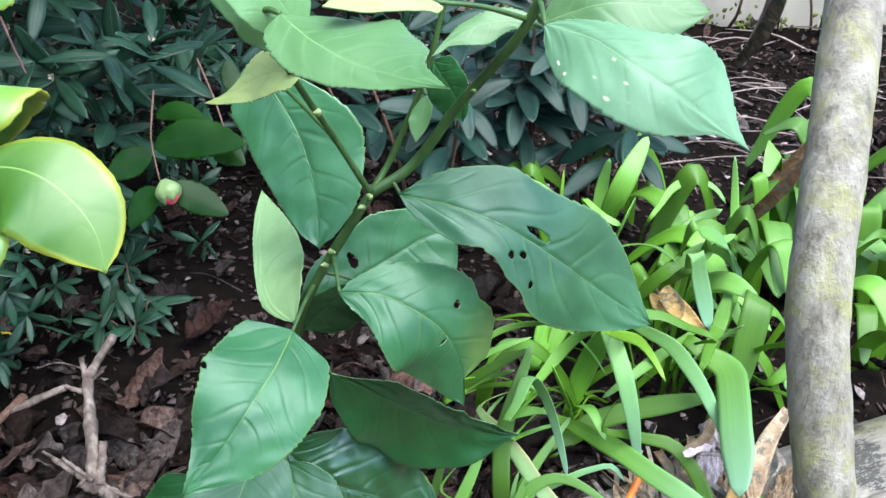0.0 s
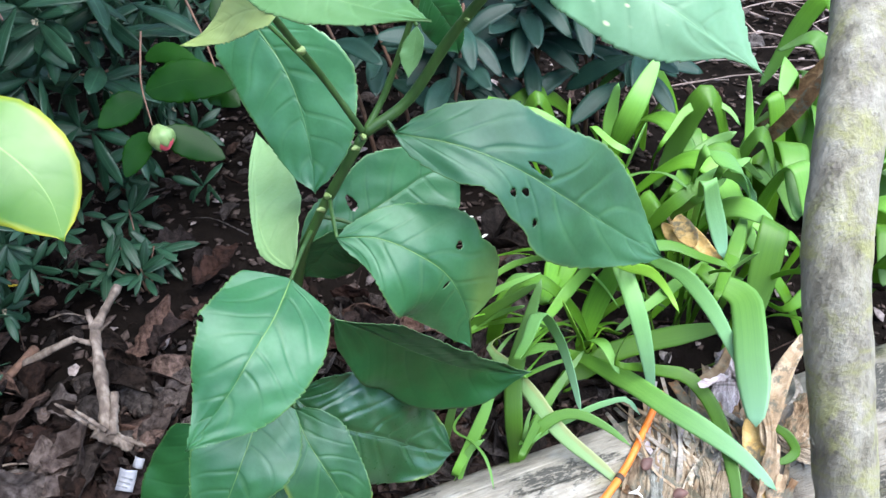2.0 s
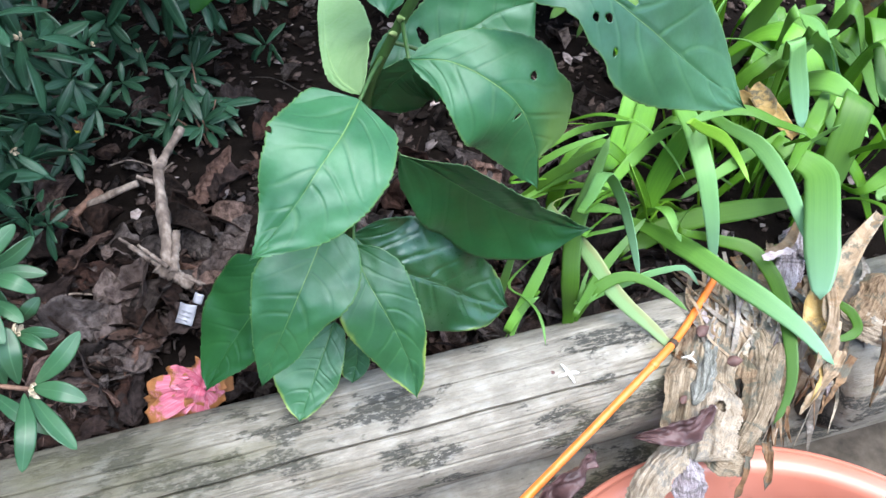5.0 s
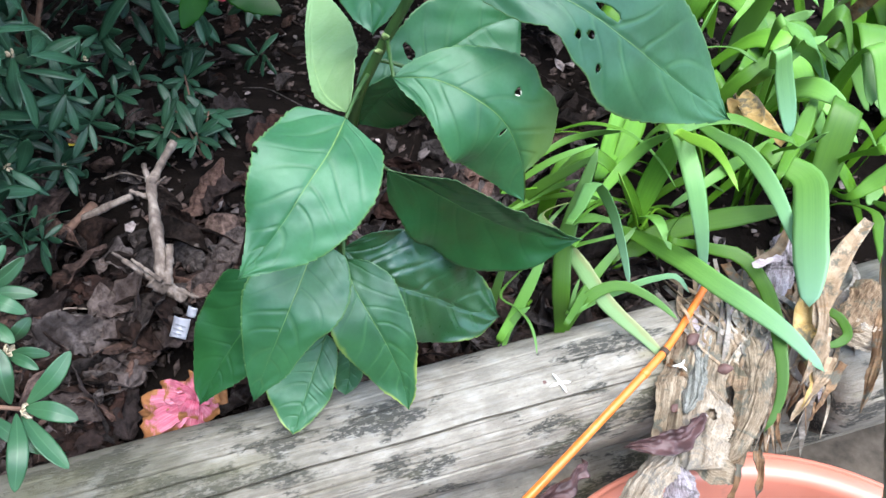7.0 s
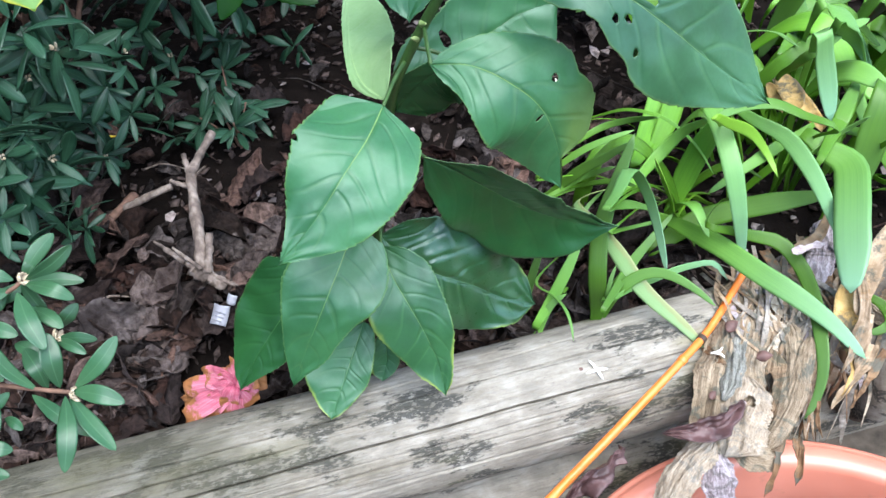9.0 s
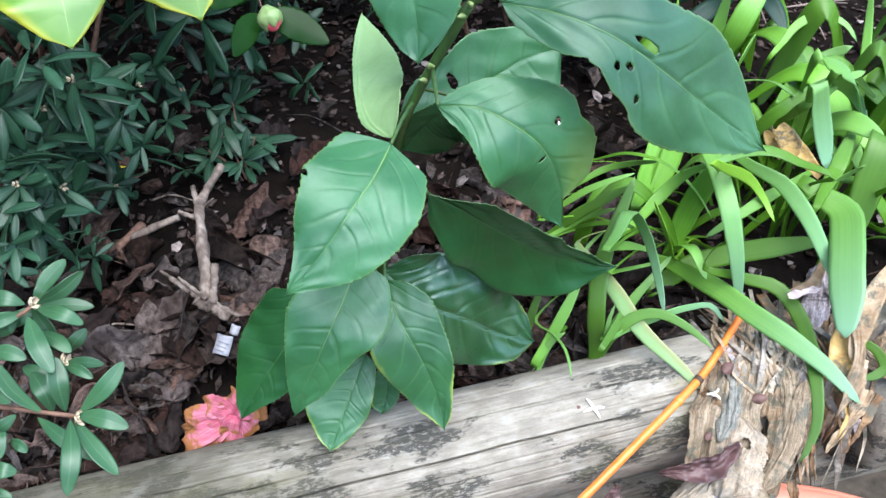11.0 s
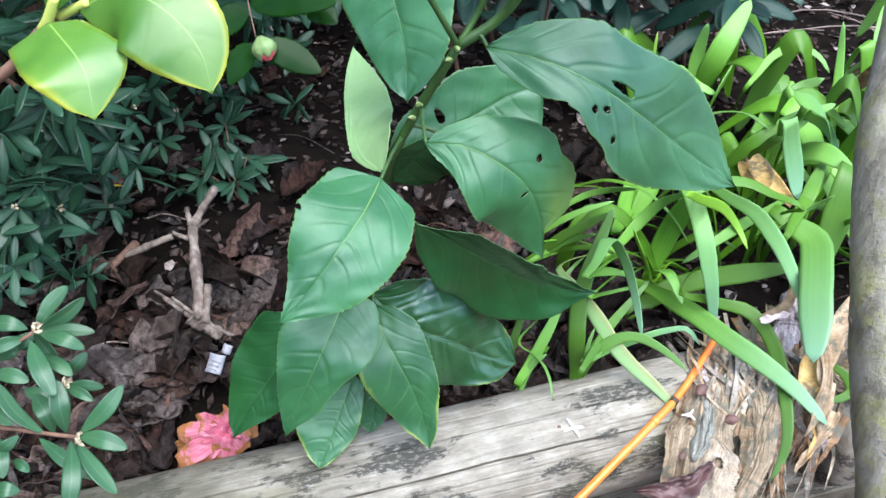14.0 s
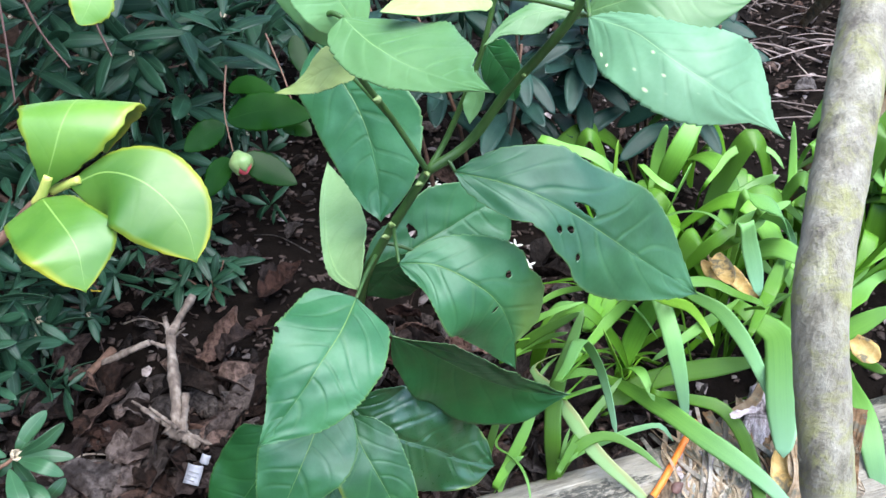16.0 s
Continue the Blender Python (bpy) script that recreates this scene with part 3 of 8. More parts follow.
def profile(half, u):
    """Half width in metres at u, from even stations in mm, rounded at the foot."""
    fine = np.linspace(0, 1, 241)
    h = np.interp(fine, np.linspace(0, 1, len(half)), np.asarray(half) / 1000)
    h = np.convolve(np.pad(h, 3, "edge"), np.ones(7) / 7, "valid") * np.clip(fine / 0.035, 0.02, 1) ** 0.5
    h[-14:] *= np.linspace(1, 0.03, 14) ** 0.6
    return np.interp(u, fine, h)


def strap_shape(u):
    return np.minimum(1.0, 0.55 + 1.1 * u) * np.clip((1 - u) * 3.8, 0, 1) ** 0.45


def blade(points, normal, width, nu=20, nv=8, shape=ovate, cup=0.0, keel=0.0, thick=0.0004, veins=0, vein_depth=0.0, ruffle=0.0,
          saw=0.0, holes=(), bite=(), twist=0.0, rng=None, crinkle=0.0, skew=0.0, across=None, crumple=0.0, arch=0.0, carry=False, pleat=0.0):
    """A thin closed leaf blade round a curved midrib. width: one number, or the half widths in mm of its two halves from stalk to tip.
    Gives vertices, faces, UVs, the slot of each face (0 upper, 1 under) and where the lateral veins run."""
    rng = rng or R
    halves = None if isinstance(width, (int, float)) else width
    if halves:
        width = (max(halves[0]) + max(halves[1])) / 1000
    P = spline(points, nu)
    T = unit(np.gradient(P, axis=0))
    n0 = unit(np.tile(np.asarray(normal, float), (nu + 1, 1)))
    S = unit(np.cross(n0, T))
    if across is not None:
        side = np.asarray(across, float)
        S = unit(side - T * (T @ side)[:, None])
    if carry:
        # the frame is carried along the midrib from where the blade is best seen, so that it never flips
        m0 = int(nu * 0.62)
        for step in (1, -1):
            i = m0
            while 0 <= i + step <= nu:
                S[i + step] = unit(S[i] - T[i + step] * (S[i] @ T[i + step]))
                i += step
    if halves:
        k = nu // 11
        S = unit(np.stack([np.convolve(np.pad(S[:, i], k, "edge"), np.ones(2 * k + 1) / (2 * k + 1), "valid") for i in range(3)], 1))
    Nn = unit(np.cross(T, S))
    if twist:
        a = np.linspace(0, twist, nu + 1)[:, None]
        S, Nn = S * np.cos(a) + Nn * np.sin(a), Nn * np.cos(a) - S * np.sin(a)
    u = np.linspace(0, 1, nu + 1)
    w = np.maximum(shape(u), 0.004) * width / 2
    v = np.linspace(-1, 1, nv + 1)
    U, V = np.meshgrid(u, v, indexing="ij")
    ph = [rng.uniform(0, 6.28) for _ in range(6)]
    m = (nu + 1) * (nv + 1)
    idx = np.arange(m).reshape(nu + 1, nv + 1)
    keep = np.ones((nu, nv), bool)
    for a, b, ra, rb in [*holes, *bite]:
        def inside(uu, vv):
            ang = np.arctan2((vv - b) / rb, (uu - a) / ra)
            return np.hypot((uu - a) / ra, (vv - b) / rb) / (1 + 0.10 * np.sin(3 * ang + a * 40) + 0.06 * np.sin(8 * ang + b * 9))
        f = inside((U[1:, 1:] + U[:-1, :-1]) / 2, (V[1:, 1:] + V[:-1, :-1]) / 2)
        gone = f < 1
        keep &= ~gone
        # draw the torn edge in smoothly: the ring of corners round the gap moves onto its outline
        touch = np.zeros((nu + 1, nv + 1), bool)
        for di in (0, 1):
            for dj in (0, 1):
                touch[di:nu + di, dj:nv + dj] |= gone
        fv = inside(U, V)
        ring = touch & (fv > 0.5) & (fv < 2.0) & (np.abs(V) < 0.999)
        U = np.where(ring, np.clip(a + (U - a) / np.maximum(fv, 0.2), 0, 1), U)
        V = np.where(ring, np.clip(b + (V - b) / np.maximum(fv, 0.2), -1, 1), V)
    reach = V * (1 + skew * np.sign(V)) * (1 + saw * np.abs(V) ** 8 * (np.abs(np.sin(U * 27 * np.pi + ph[0])) - 0.5 + 0.8 * np.sin(U * 17 * np.pi + ph[1])))
    W = np.interp(U, u, w)
    if halves:
        ends = [profile(h, u) for h in halves]
        W = np.where(V < 0, np.interp(U, u, ends[0]), np.interp(U, u, ends[1]))
        tooth = (U * 25 + ph[0] + 0.4 * np.sin(U * 9 + ph[1]) + 0.5 * (V < 0)) % 1.0
        reach = V + np.sign(V) * saw * np.abs(V) ** 10 * (0.6 - tooth ** 1.5) * (0.6 + 0.4 * np.sin(U * 31 + ph[2])) * 0.012 / np.maximum(W, 0.006)
    lift = cup * np.abs(V) ** 1.7 * W + keel * np.abs(V) * W
    run = 0.27 * np.abs(V) ** 1.25 * (1 - 0.45 * U)
    phase = max(veins, 1) * (U - run + 0.012 * np.sin(V * 5 + ph[3]) + 0.030 * np.sin(U * 14 + np.sign(V) * 2 + ph[4])) + 0.42 * (V < 0)
    if veins:
        wave = np.cos(6.283 * phase)
        calm = np.clip(np.abs(V) * 6, 0, 1) * np.clip(1.1 - np.abs(V) ** 1.5, 0, 1) * np.clip((0.9 - U) * 2.5, 0, 1) * (0.65 + 0.5 * np.sin(U * 9 + 2 * V + ph[5]))
        lift = lift - vein_depth * 2 * W * (np.maximum(wave, 0) ** 5 * 1.4 - 0.5 * wave) * calm
        lift = lift - vein_depth * 3.5 * W * np.exp(-((V / 0.045) ** 2)) * np.clip((1 - U) * 5, 0, 1)
    if arch:
        lift = lift + arch * width * np.sin(np.pi * U) * (1 - 0.4 * V * V)
    if ruffle:
        lift = lift + ruffle * W * np.abs(V) ** 2 * (np.sin(U * 11 + ph[2] + 1.5 * np.sign(V)) + 0.5 * np.sin(U * 23 + ph[3]))
    if crinkle:
        lift = lift + crinkle * width * (np.sin(U * 13 + V * 4 + ph[4]) * np.sin(V * 7 + U * 5 + ph[5]) + 0.4 * np.sin(U * 37 + V * 9 + ph[1]))
    if pleat:
        lift = lift + pleat * width * np.array([[noise.noise(Vector((a * 2.2 + ph[0], c * 4.5, ph[1]))) + 0.6 * noise.noise(Vector((a * 5 + ph[2], c * 11, ph[3]))) for a, c in zip(ra, rc)] for ra, rc in zip(U, V)])
    if crumple:
        k = 1.1 * np.linalg.norm(np.diff(P, axis=0), axis=1).sum() / (width / 2) / 2
        far = np.array([[abs(noise.noise(Vector((a * k + ph[0], c * 1.2, ph[1])))) + 0.5 * abs(noise.noise(Vector((a * k * 2.4, c * 2.7 + ph[2], ph[3])))) + 0.22 * abs(noise.noise(Vector((a * k * 5, c * 5.5, ph[4])))) for a, c in zip(ra, rc)] for ra, rc in zip(U, V)])
        lift = lift + crumple * width * (0.5 - far)
    at = lambda A: np.stack([np.interp(U, u, A[:, k]) for k in range(3)], -1)  # noqa: E731
    Nu = at(Nn)
    G = at(P) + at(S) * (reach * W)[..., None] + Nu * lift[..., None]
    off = Nu * (thick / 2)
    top, low = (G + off).reshape(-1, 3), (G - off).reshape(-1, 3)
    faces, slots = [], []
    edge = {}
    for i in range(nu):
        for j in range(nv):
            if keep[i, j]:
                a, b, c, d = int(idx[i, j]), int(idx[i + 1, j]), int(idx[i + 1, j + 1]), int(idx[i, j + 1])
                faces.append((a, b, c, d))
                faces.append((d + m, c + m, b + m, a + m))
                slots += [0, 1]
                for e in ((a, b), (b, c), (c, d), (d, a)):
                    edge[e] = 1
    for a, b in edge:
        if (b, a) not in edge:
            faces.append((b, a, a + m, b + m))
            slots.append(1)
    uv = np.stack([U.ravel(), (V.ravel() + 1) / 2], 1)
    ve = np.stack([phase.ravel(), np.abs(V).ravel()], 1)
    return np.vstack([top, low]), faces, np.vstack([uv, uv]), slots, np.vstack([ve, ve])


def blade_mesh(name, mats, *args, **kw):
    v, f, uv, s, ve = blade(*args, **kw)
    used = sorted({i for face in f for i in face})
    back = {o: i for i, o in enumerate(used)}
    f = [tuple(back[i] for i in face) for face in f]
    return mesh(name, v[used], f, mats, uv[used], s if len(mats) > 1 else None, veins=ve[used] if kw.get("veins") else None)


class Heap:
    """Many small blades gathered into one mesh."""

    def __init__(self):
        self.v, self.f, self.uv, self.n = [], [], [], 0

    def add(self, v, f, uv):
        self.v.append(v)
        self.uv.append(uv)
        self.f += [tuple(i + self.n for i in face) for face in f]
        self.n += len(v)

    def blade(self, *args, **kw):
        v, f, uv, _, _ = blade(*args, **kw)
        self.add(v, f, uv)

    def mesh(self, name, mat):
        return mesh(name, np.vstack(self.v), self.f, [mat], np.vstack(self.uv))


def tube_data(points, r0, r1, sides=10, n=16, knobs=0.0, seed=0, closed=True):
    P = spline(points, n)
    T = unit(np.gradient(P, axis=0))
    ref = np.array([0.31, 0.17, 0.93]) if abs(T[0] @ np.array([0.31, 0.17, 0.93])) < 0.9 else np.array([1.0, 0, 0])
    A = unit(np.cross(T, ref))
    B = np.cross(T, A)
    ang = np.linspace(0, 2 * np.pi, sides, endpoint=False)
    rad = np.linspace(r0, r1, n + 1)[:, None] * np.ones(sides)
    if knobs:
        g = random.Random(seed)
        a, b, c = (g.uniform(0, 6.28) for _ in range(3))
        z = np.linspace(0, 1, n + 1)[:, None] * n
        rad = rad * (1 + knobs * (0.5 * np.sin(z * 0.9 + a) + 0.5 * np.sin(z * 2.3 + 2 * ang + b) + 0.4 * np.sin(3 * ang + z * 0.4 + c)))
    V = P[:, None] + A[:, None] * (np.cos(ang) * rad)[..., None] + B[:, None] * (np.sin(ang) * rad)[..., None]
    V = V.reshape(-1, 3)
    F = [(i * sides + j, i * sides + (j + 1) % sides, (i + 1) * sides + (j + 1) % sides, (i + 1) * sides + j) for i in range(n) for j in range(sides)]
    if closed:
        V = np.vstack([V, P[0], P[-1]])
        k = len(V) - 2
        F += [(k, (j + 1) % sides, j) for j in range(sides)] + [(k + 1, n * sides + j, n * sides + (j + 1) % sides) for j in range(sides)]
    uv = np.zeros((len(V), 2))
    uv[: (n + 1) * sides, 0] = np.repeat(np.linspace(0, 1, n + 1), sides)
    uv[: (n + 1) * sides, 1] = np.tile(np.linspace(0, 1, sides), n + 1)
    return V, F, uv


def tube(name, mat, *args, **kw):
    v, f, uv = tube_data(*args, **kw)
    return mesh(name, v, f, mat, uv)


def lathe(name, mat, rings, sides=64, at=(0, 0, 0)):
    """A turned body from (radius, height) pairs."""
    a = np.linspace(0, 2 * np.pi, sides, endpoint=False)
    V = np.vstack([np.stack([r * np.cos(a), r * np.sin(a), np.full(sides, z)], 1) for r, z in rings]) + np.array(at)
    F = [(i * sides + j, i * sides + (j + 1) % sides, (i + 1) * sides + (j + 1) % sides, (i + 1) * sides + j) for i in range(len(rings) - 1) for j in range(sides)]
    return mesh(name, V, F, mat)


# ---------------- ground, log, wall ----------------
LOG_ANGLE = radians(19.9)
LOG_DIR = np.array([math.cos(LOG_ANGLE), math.sin(LOG_ANGLE), 0.0])
LOG_SIDE = np.array([math.sin(LOG_ANGLE), -math.cos(LOG_ANGLE), 0.0])  # towards the front
LOG_BACK = np.array([0.0, 0.3545, 0.0])  # a point on the line of its back edge


def soil_height(x, y):
    q = Vector((x * 6, y * 6, 0.3))
    gap = max(0.0, (y - LOG_BACK[1] - x * math.tan(LOG_ANGLE)) * math.cos(LOG_ANGLE))
    return -0.026 * math.exp(-((gap / 0.06) ** 2)) - 0.03 * min(max((y - 0.4) / 0.5, 0), 1) + 0.014 * noise.noise(q) + 0.006 * noise.noise(q * 4) + 0.0025 * noise.noise(q * 14)


def build_soil():
    """One sheet: the raised bed close by, running out to the horizon."""
    bm = bmesh.new()
    xs = np.r_[-60, -12, -4, -2.2, np.linspace(-1.5, 1.3, 130), 2.2, 4, 12, 60]
    ts = np.r_[0.0, np.linspace(0.005, 1.9, 100), 3.0, 8.0, 60.0]
    grid = []
    for x in xs:
        y0 = LOG_BACK[1] + x * math.tan(LOG_ANGLE) - 0.012
        grid.append([bm.verts.new((x, y0 + t, soil_height(x, y0 + t))) for t in ts])
    for a, b in zip(grid, grid[1:]):
        for i in range(len(ts) - 1):
            bm.faces.new((a[i], b[i], b[i + 1], a[i + 1]))
    for f in bm.faces:
        f.smooth = True
    me = bpy.data.meshes.new("ground")
    bm.to_mesh(me)
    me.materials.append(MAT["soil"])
    thing("ground", me, "dark bare garden soil with mulch in a raised bed, deepened by painted shade", "soil", kind="structure")
    low = bpy.data.meshes.new("pavement")
    bm = bmesh.new()
    vs = [bm.verts.new((x, LOG_BACK[1] + x * math.tan(LOG_ANGLE) - 0.01 - d, -0.27)) for x, d in ((-60, 60), (60, 60), (60, 0.0), (-60, 0.0))]
    bm.faces.new(vs)
    bm.to_mesh(low)
    low.materials.append(MAT["front_ground"])
    thing("pavement", low, "bare ground below the log edging", "ground", kind="structure")


LOG_R, LOG_Q, LOG_Z = 0.050, 0.0258, -0.0129


def log_point(x, a, r=LOG_R):
    """A point of the log's surface: x along it, the angle a from its top towards the front."""
    mid = LOG_BACK + LOG_SIDE * LOG_Q + np.array([0, 0, LOG_Z])
    return mid + LOG_DIR * x + LOG_SIDE * (r * math.sin(a)) + np.array([0, 0, r * math.cos(a)])


def build_log(x_from, x_to, r, q, z, n, cracks, seed, label, mat="log"):
    """Weathered round edging log with long drying cracks cut into it."""
    mid = LOG_BACK + LOG_SIDE * q + np.array([0, 0, z])
    angles = list(np.linspace(-0.7, 1.9, 330)) + list(np.linspace(1.95, 2 * math.pi - 0.75, 40))
    sides = len(angles)
    xs = np.linspace(x_from, x_to, n + 1)
    V, F = [], []
    for x in xs:
        shift = [0.07 * noise.noise(Vector((x * 4, c[0] * 7, seed))) + 0.02 * noise.noise(Vector((x * 30, c[0], 1))) for c in cracks]
        worn = 1 - 0.10 * max(0.0, 1 - min(x - x_from, x_to - x) / 0.012) ** 2
        for a in angles:
            ca_, sa_ = math.cos(a), math.sin(a)
            rr = r * worn * (1 + 0.018 * noise.noise(Vector((x * 4, ca_, sa_ + seed))) + 0.007 * noise.noise(Vector((x * 16, 3 * ca_, 3 * sa_))))
            rr += 0.0003 * noise.noise(Vector((x * 9, ca_ * 40, sa_ * 40)))
            for (ca, x0, x1, deep, wide), sh in zip(cracks, shift):
                if x0 < x < x1:
                    e = (a - ca - sh) / wide
                    if abs(e) < 3:
                        rr -= deep * min(1, (x - x0) / 0.08, (x1 - x) / 0.08) * math.exp(-e * e)
            V.append(mid + LOG_DIR * x + LOG_SIDE * (rr * sa_) + np.array([0, 0, rr * ca_]))
    for i in range(n):
        for j in range(sides):
            F.append((i * sides + j, i * sides + (j + 1) % sides, (i + 1) * sides + (j + 1) % sides, (i + 1) * sides + j))
    V += [mid + LOG_DIR * xs[0], mid + LOG_DIR * xs[-1]]
    k = len(V) - 2
    F += [(k, (j + 1) % sides, j) for j in range(sides)] + [(k + 1, n * sides + j, n * sides + (j + 1) % sides) for j in range(sides)]
    m = Matrix.Translation(Vector(mid)) @ Matrix.Rotation(LOG_ANGLE, 4, "Z")
    inv = np.array(m.inverted())
    V = np.array(V) @ inv[:3, :3].T + inv[:3, 3]
    thing("edging_log", mesh("edging_log", V, F, MAT[mat]), label, "log", group="log edging", at=m)


def build_wall():
    bm = bmesh.new()
    bmesh.ops.create_cube(bm, size=1.0)
    bmesh.ops.scale(bm, vec=(4.7, 0.12, 0.62), verts=bm.verts)
    bmesh.ops.bevel(bm, geom=list(bm.edges), offset=0.012, segments=2, affect="EDGES")
    me = bpy.data.meshes.new("wall_north")
    bm.to_mesh(me)
    me.materials.append(MAT["wall"])
    thing("wall_north", me, "low cream rendered garden wall behind the bed", "wall", kind="structure", at=pose(0.66, 1.764, 0.24, 0, 0, -11.5))
    h = Heap()
    g = random.Random(3)
    for _ in range(900):
        x = g.uniform(-1.2, 2.6)
        c = np.array([x, 1.705 - (x - 0.6) * math.tan(radians(11.5)) - abs(g.gauss(0, 0.02)), -0.03 + abs(g.gauss(0, 0.022))])
        h.blade([c, c + np.array([g.uniform(-1, 1), g.uniform(-1, 0.3), g.uniform(0.2, 1)]) * 0.014], (0.1, -0.8, 0.6), 0.010, nu=3, nv=2, rng=g)
    thing("moss_line", h.mesh("moss_line", MAT["moss"]), "yellow-green moss along the foot of the wall", "moss", kind="stuff")


def shade_wall(name, size, at, turn):
    bm = bmesh.new()
    bmesh.ops.create_cube(bm, size=1.0)
    bmesh.ops.scale(bm, vec=size, verts=bm.verts)
    bmesh.ops.bevel(bm, geom=list(bm.edges), offset=0.02, segments=2, affect="EDGES")
    me = bpy.data.meshes.new(name)
    bm.to_mesh(me)
    me.materials.append(MAT["light_blocker"])
    thing(name, me, "plain dark unseen wall added to block low sky light", "wall", kind="structure", at=pose(*at, 0, 0, turn))


# unseen walls, added to cut low sky light and deepen the shadows
shade_wall("wall_west", (0.12, 4.4, 2.2), (-1.75, -0.04, 0.82), 0)
shade_wall("wall_south", (5.4, 0.12, 1.6), (1.02, -2.3, 0.52), 0)
build_soil()
build_log(-0.85, 0.245, LOG_R, LOG_Q, LOG_Z, 240, [(0.66, -0.85, 0.13, 0.0085, 0.010), (0.10, -0.55, 0.14, 0.0050, 0.008), (0.36, -0.85, -0.15, 0.0045, 0.008), (1.0, -0.85, 0.05, 0.0030, 0.009),
          (-0.25, -0.3, 0.1, 0.0014, 0.014), (0.85, -0.4, 0.16, 0.0012, 0.012), (0.48, 0.0, 0.24, 0.0016, 0.014), (1.35, -0.85, 0.2, 0.0018, 0.018)], 0.0, "weathered grey round log edging with cracks and lichen")
build_log(0.249, 0.95, 0.066, 0.043, -0.033, 120, [(0.5, 0.25, 0.95, 0.0030, 0.018), (0.95, 0.25, 0.9, 0.0022, 0.016), (1.25, 0.25, 0.95, 0.0026, 0.018)], 4.0, "pale weathered log half hidden by dead leaves", "pale_log")
build_log(-0.80, 0.90, 0.055, 0.018, -0.122, 90, [], 8.0, "lower shaded edging log under the top row")
build_wall()

# ---------------- lemon plant ----------------
lemon = empty("lemon_plant", (-0.115, 0.385, 0.0), "young lemon plant with large chewed dark green leaves", "plant")


def lemon_leaf(points, normal, width, cup=-0.1, holes=(), look_of="", ruffle=0.05, arch=0.0):
    """One leaf with its stalk; look_of names what sets its upper face apart."""
    top, label = {"": ("lemon", ""), "dark": ("lemon_dark", ""), "margin": ("lemon_margin", "green leaf with yellowing margin"), "scars": ("lemon_scarred", "green leaf with pale speckled scars"),
                  "gloss": ("lemon_gloss", "glossy quilted dark green leaf"), "young": ("lemon_young", ""), "pale": ("lemon_pale", "pale yellow-green leaf"),
                  "patch": ("lemon_patch", ""), "sheen": ("lemon_sheen", ""), "under": ("lemon_under", "pale leaf showing its underside")}[look_of]
    if holes:
        label = "dark green leaf chewed into holes"
    fine = bool(holes)
    me = blade_mesh("leaf", [MAT[top], MAT["lemon_under"]], points, normal, width, nu=220 if fine else 170, nv=64 if fine else 36, cup=cup, veins=7, vein_depth=0.009 if look_of == "gloss" else 0.0048, crinkle=0.0015 + ruffle * 0.06,
                    ruffle=ruffle, saw=0.10 if not isinstance(width, float) else 0.012, shape=citrus, holes=holes, thick=0.0005, arch=arch)
    ob = part("leaf", me, lemon, label)
    foot = np.array(points[0])
    path = np.vstack(STEMS)
    near = path[np.argmin(np.linalg.norm(path - foot, axis=1))]
    if np.linalg.norm(near - foot) > 0.002:
        bend = (near + foot) / 2 + np.array([0, 0, 0.002])
        stalk = new("petiole", tube("petiole", MAT["stem"], [near, bend, foot + 0.02 * (np.array(points[1]) - foot)], 0.0015, 0.0011, sides=8, n=10))
        stalk.parent = ob
        stalk.matrix_parent_inverse = Matrix.Identity(4)
    return ob


STEMS = []


def stem(points, r0, r1, name):
    STEMS.append(spline(points, 60))
    part(name, tube(name, MAT["stem"], points, r0 * 0.82, r1 * 0.8, sides=12, n=40, knobs=0.06, seed=len(name)), lemon)


stem([(-0.1379, 0.3775, 0.0327), (-0.1170, 0.3763, 0.1349), (-0.0935, 0.3636, 0.2465), (-0.0773, 0.3641, 0.2860), (-0.0413, 0.3596, 0.3494)], 0.0052, 0.0036, 'stem')
stem([(-0.0413, 0.3596, 0.3494), (-0.0161, 0.3677, 0.3647), (0.0076, 0.3657, 0.4001), (0.0367, 0.3468, 0.4456), (0.0478, 0.3417, 0.4704)], 0.0038, 0.0032, 'branch')
stem([(-0.0413, 0.3596, 0.3494), (-0.0595, 0.3480, 0.3939), (-0.0668, 0.3143, 0.4333), (-0.0719, 0.2804, 0.4721), (-0.0759, 0.2782, 0.4861)], 0.0023, 0.0019, 'branch')
stem([(-0.0413, 0.3596, 0.3494), (-0.0280, 0.3705, 0.3698), (-0.0091, 0.3709, 0.4171), (0.0012, 0.3764, 0.4557)], 0.0024, 0.0018, 'branch')
for at, way in (((-0.0413, 0.3560, 0.3494), (0.2, -0.9, 0.3)), ((-0.0470, 0.3570, 0.3420), (-0.5, -0.8, 0.2)), ((-0.0720, 0.3600, 0.2990), (-0.6, -0.7, 0.4)), ((-0.0660, 0.3590, 0.3090), (0.6, -0.7, 0.4)), ((-0.0630, 0.3290, 0.4140), (-0.4, -0.8, 0.3)), ((0.0160, 0.3590, 0.4130), (0.3, -0.9, 0.2))):
    c, d = np.array(at), unit(way)
    part("bud", tube("bud", MAT["node_bud"], [c - d * 0.002, c + d * 0.001, c + d * 0.0030], 0.0021, 0.0006, sides=10, n=6, knobs=0.12, seed=3), lemon, "small pale green bud")
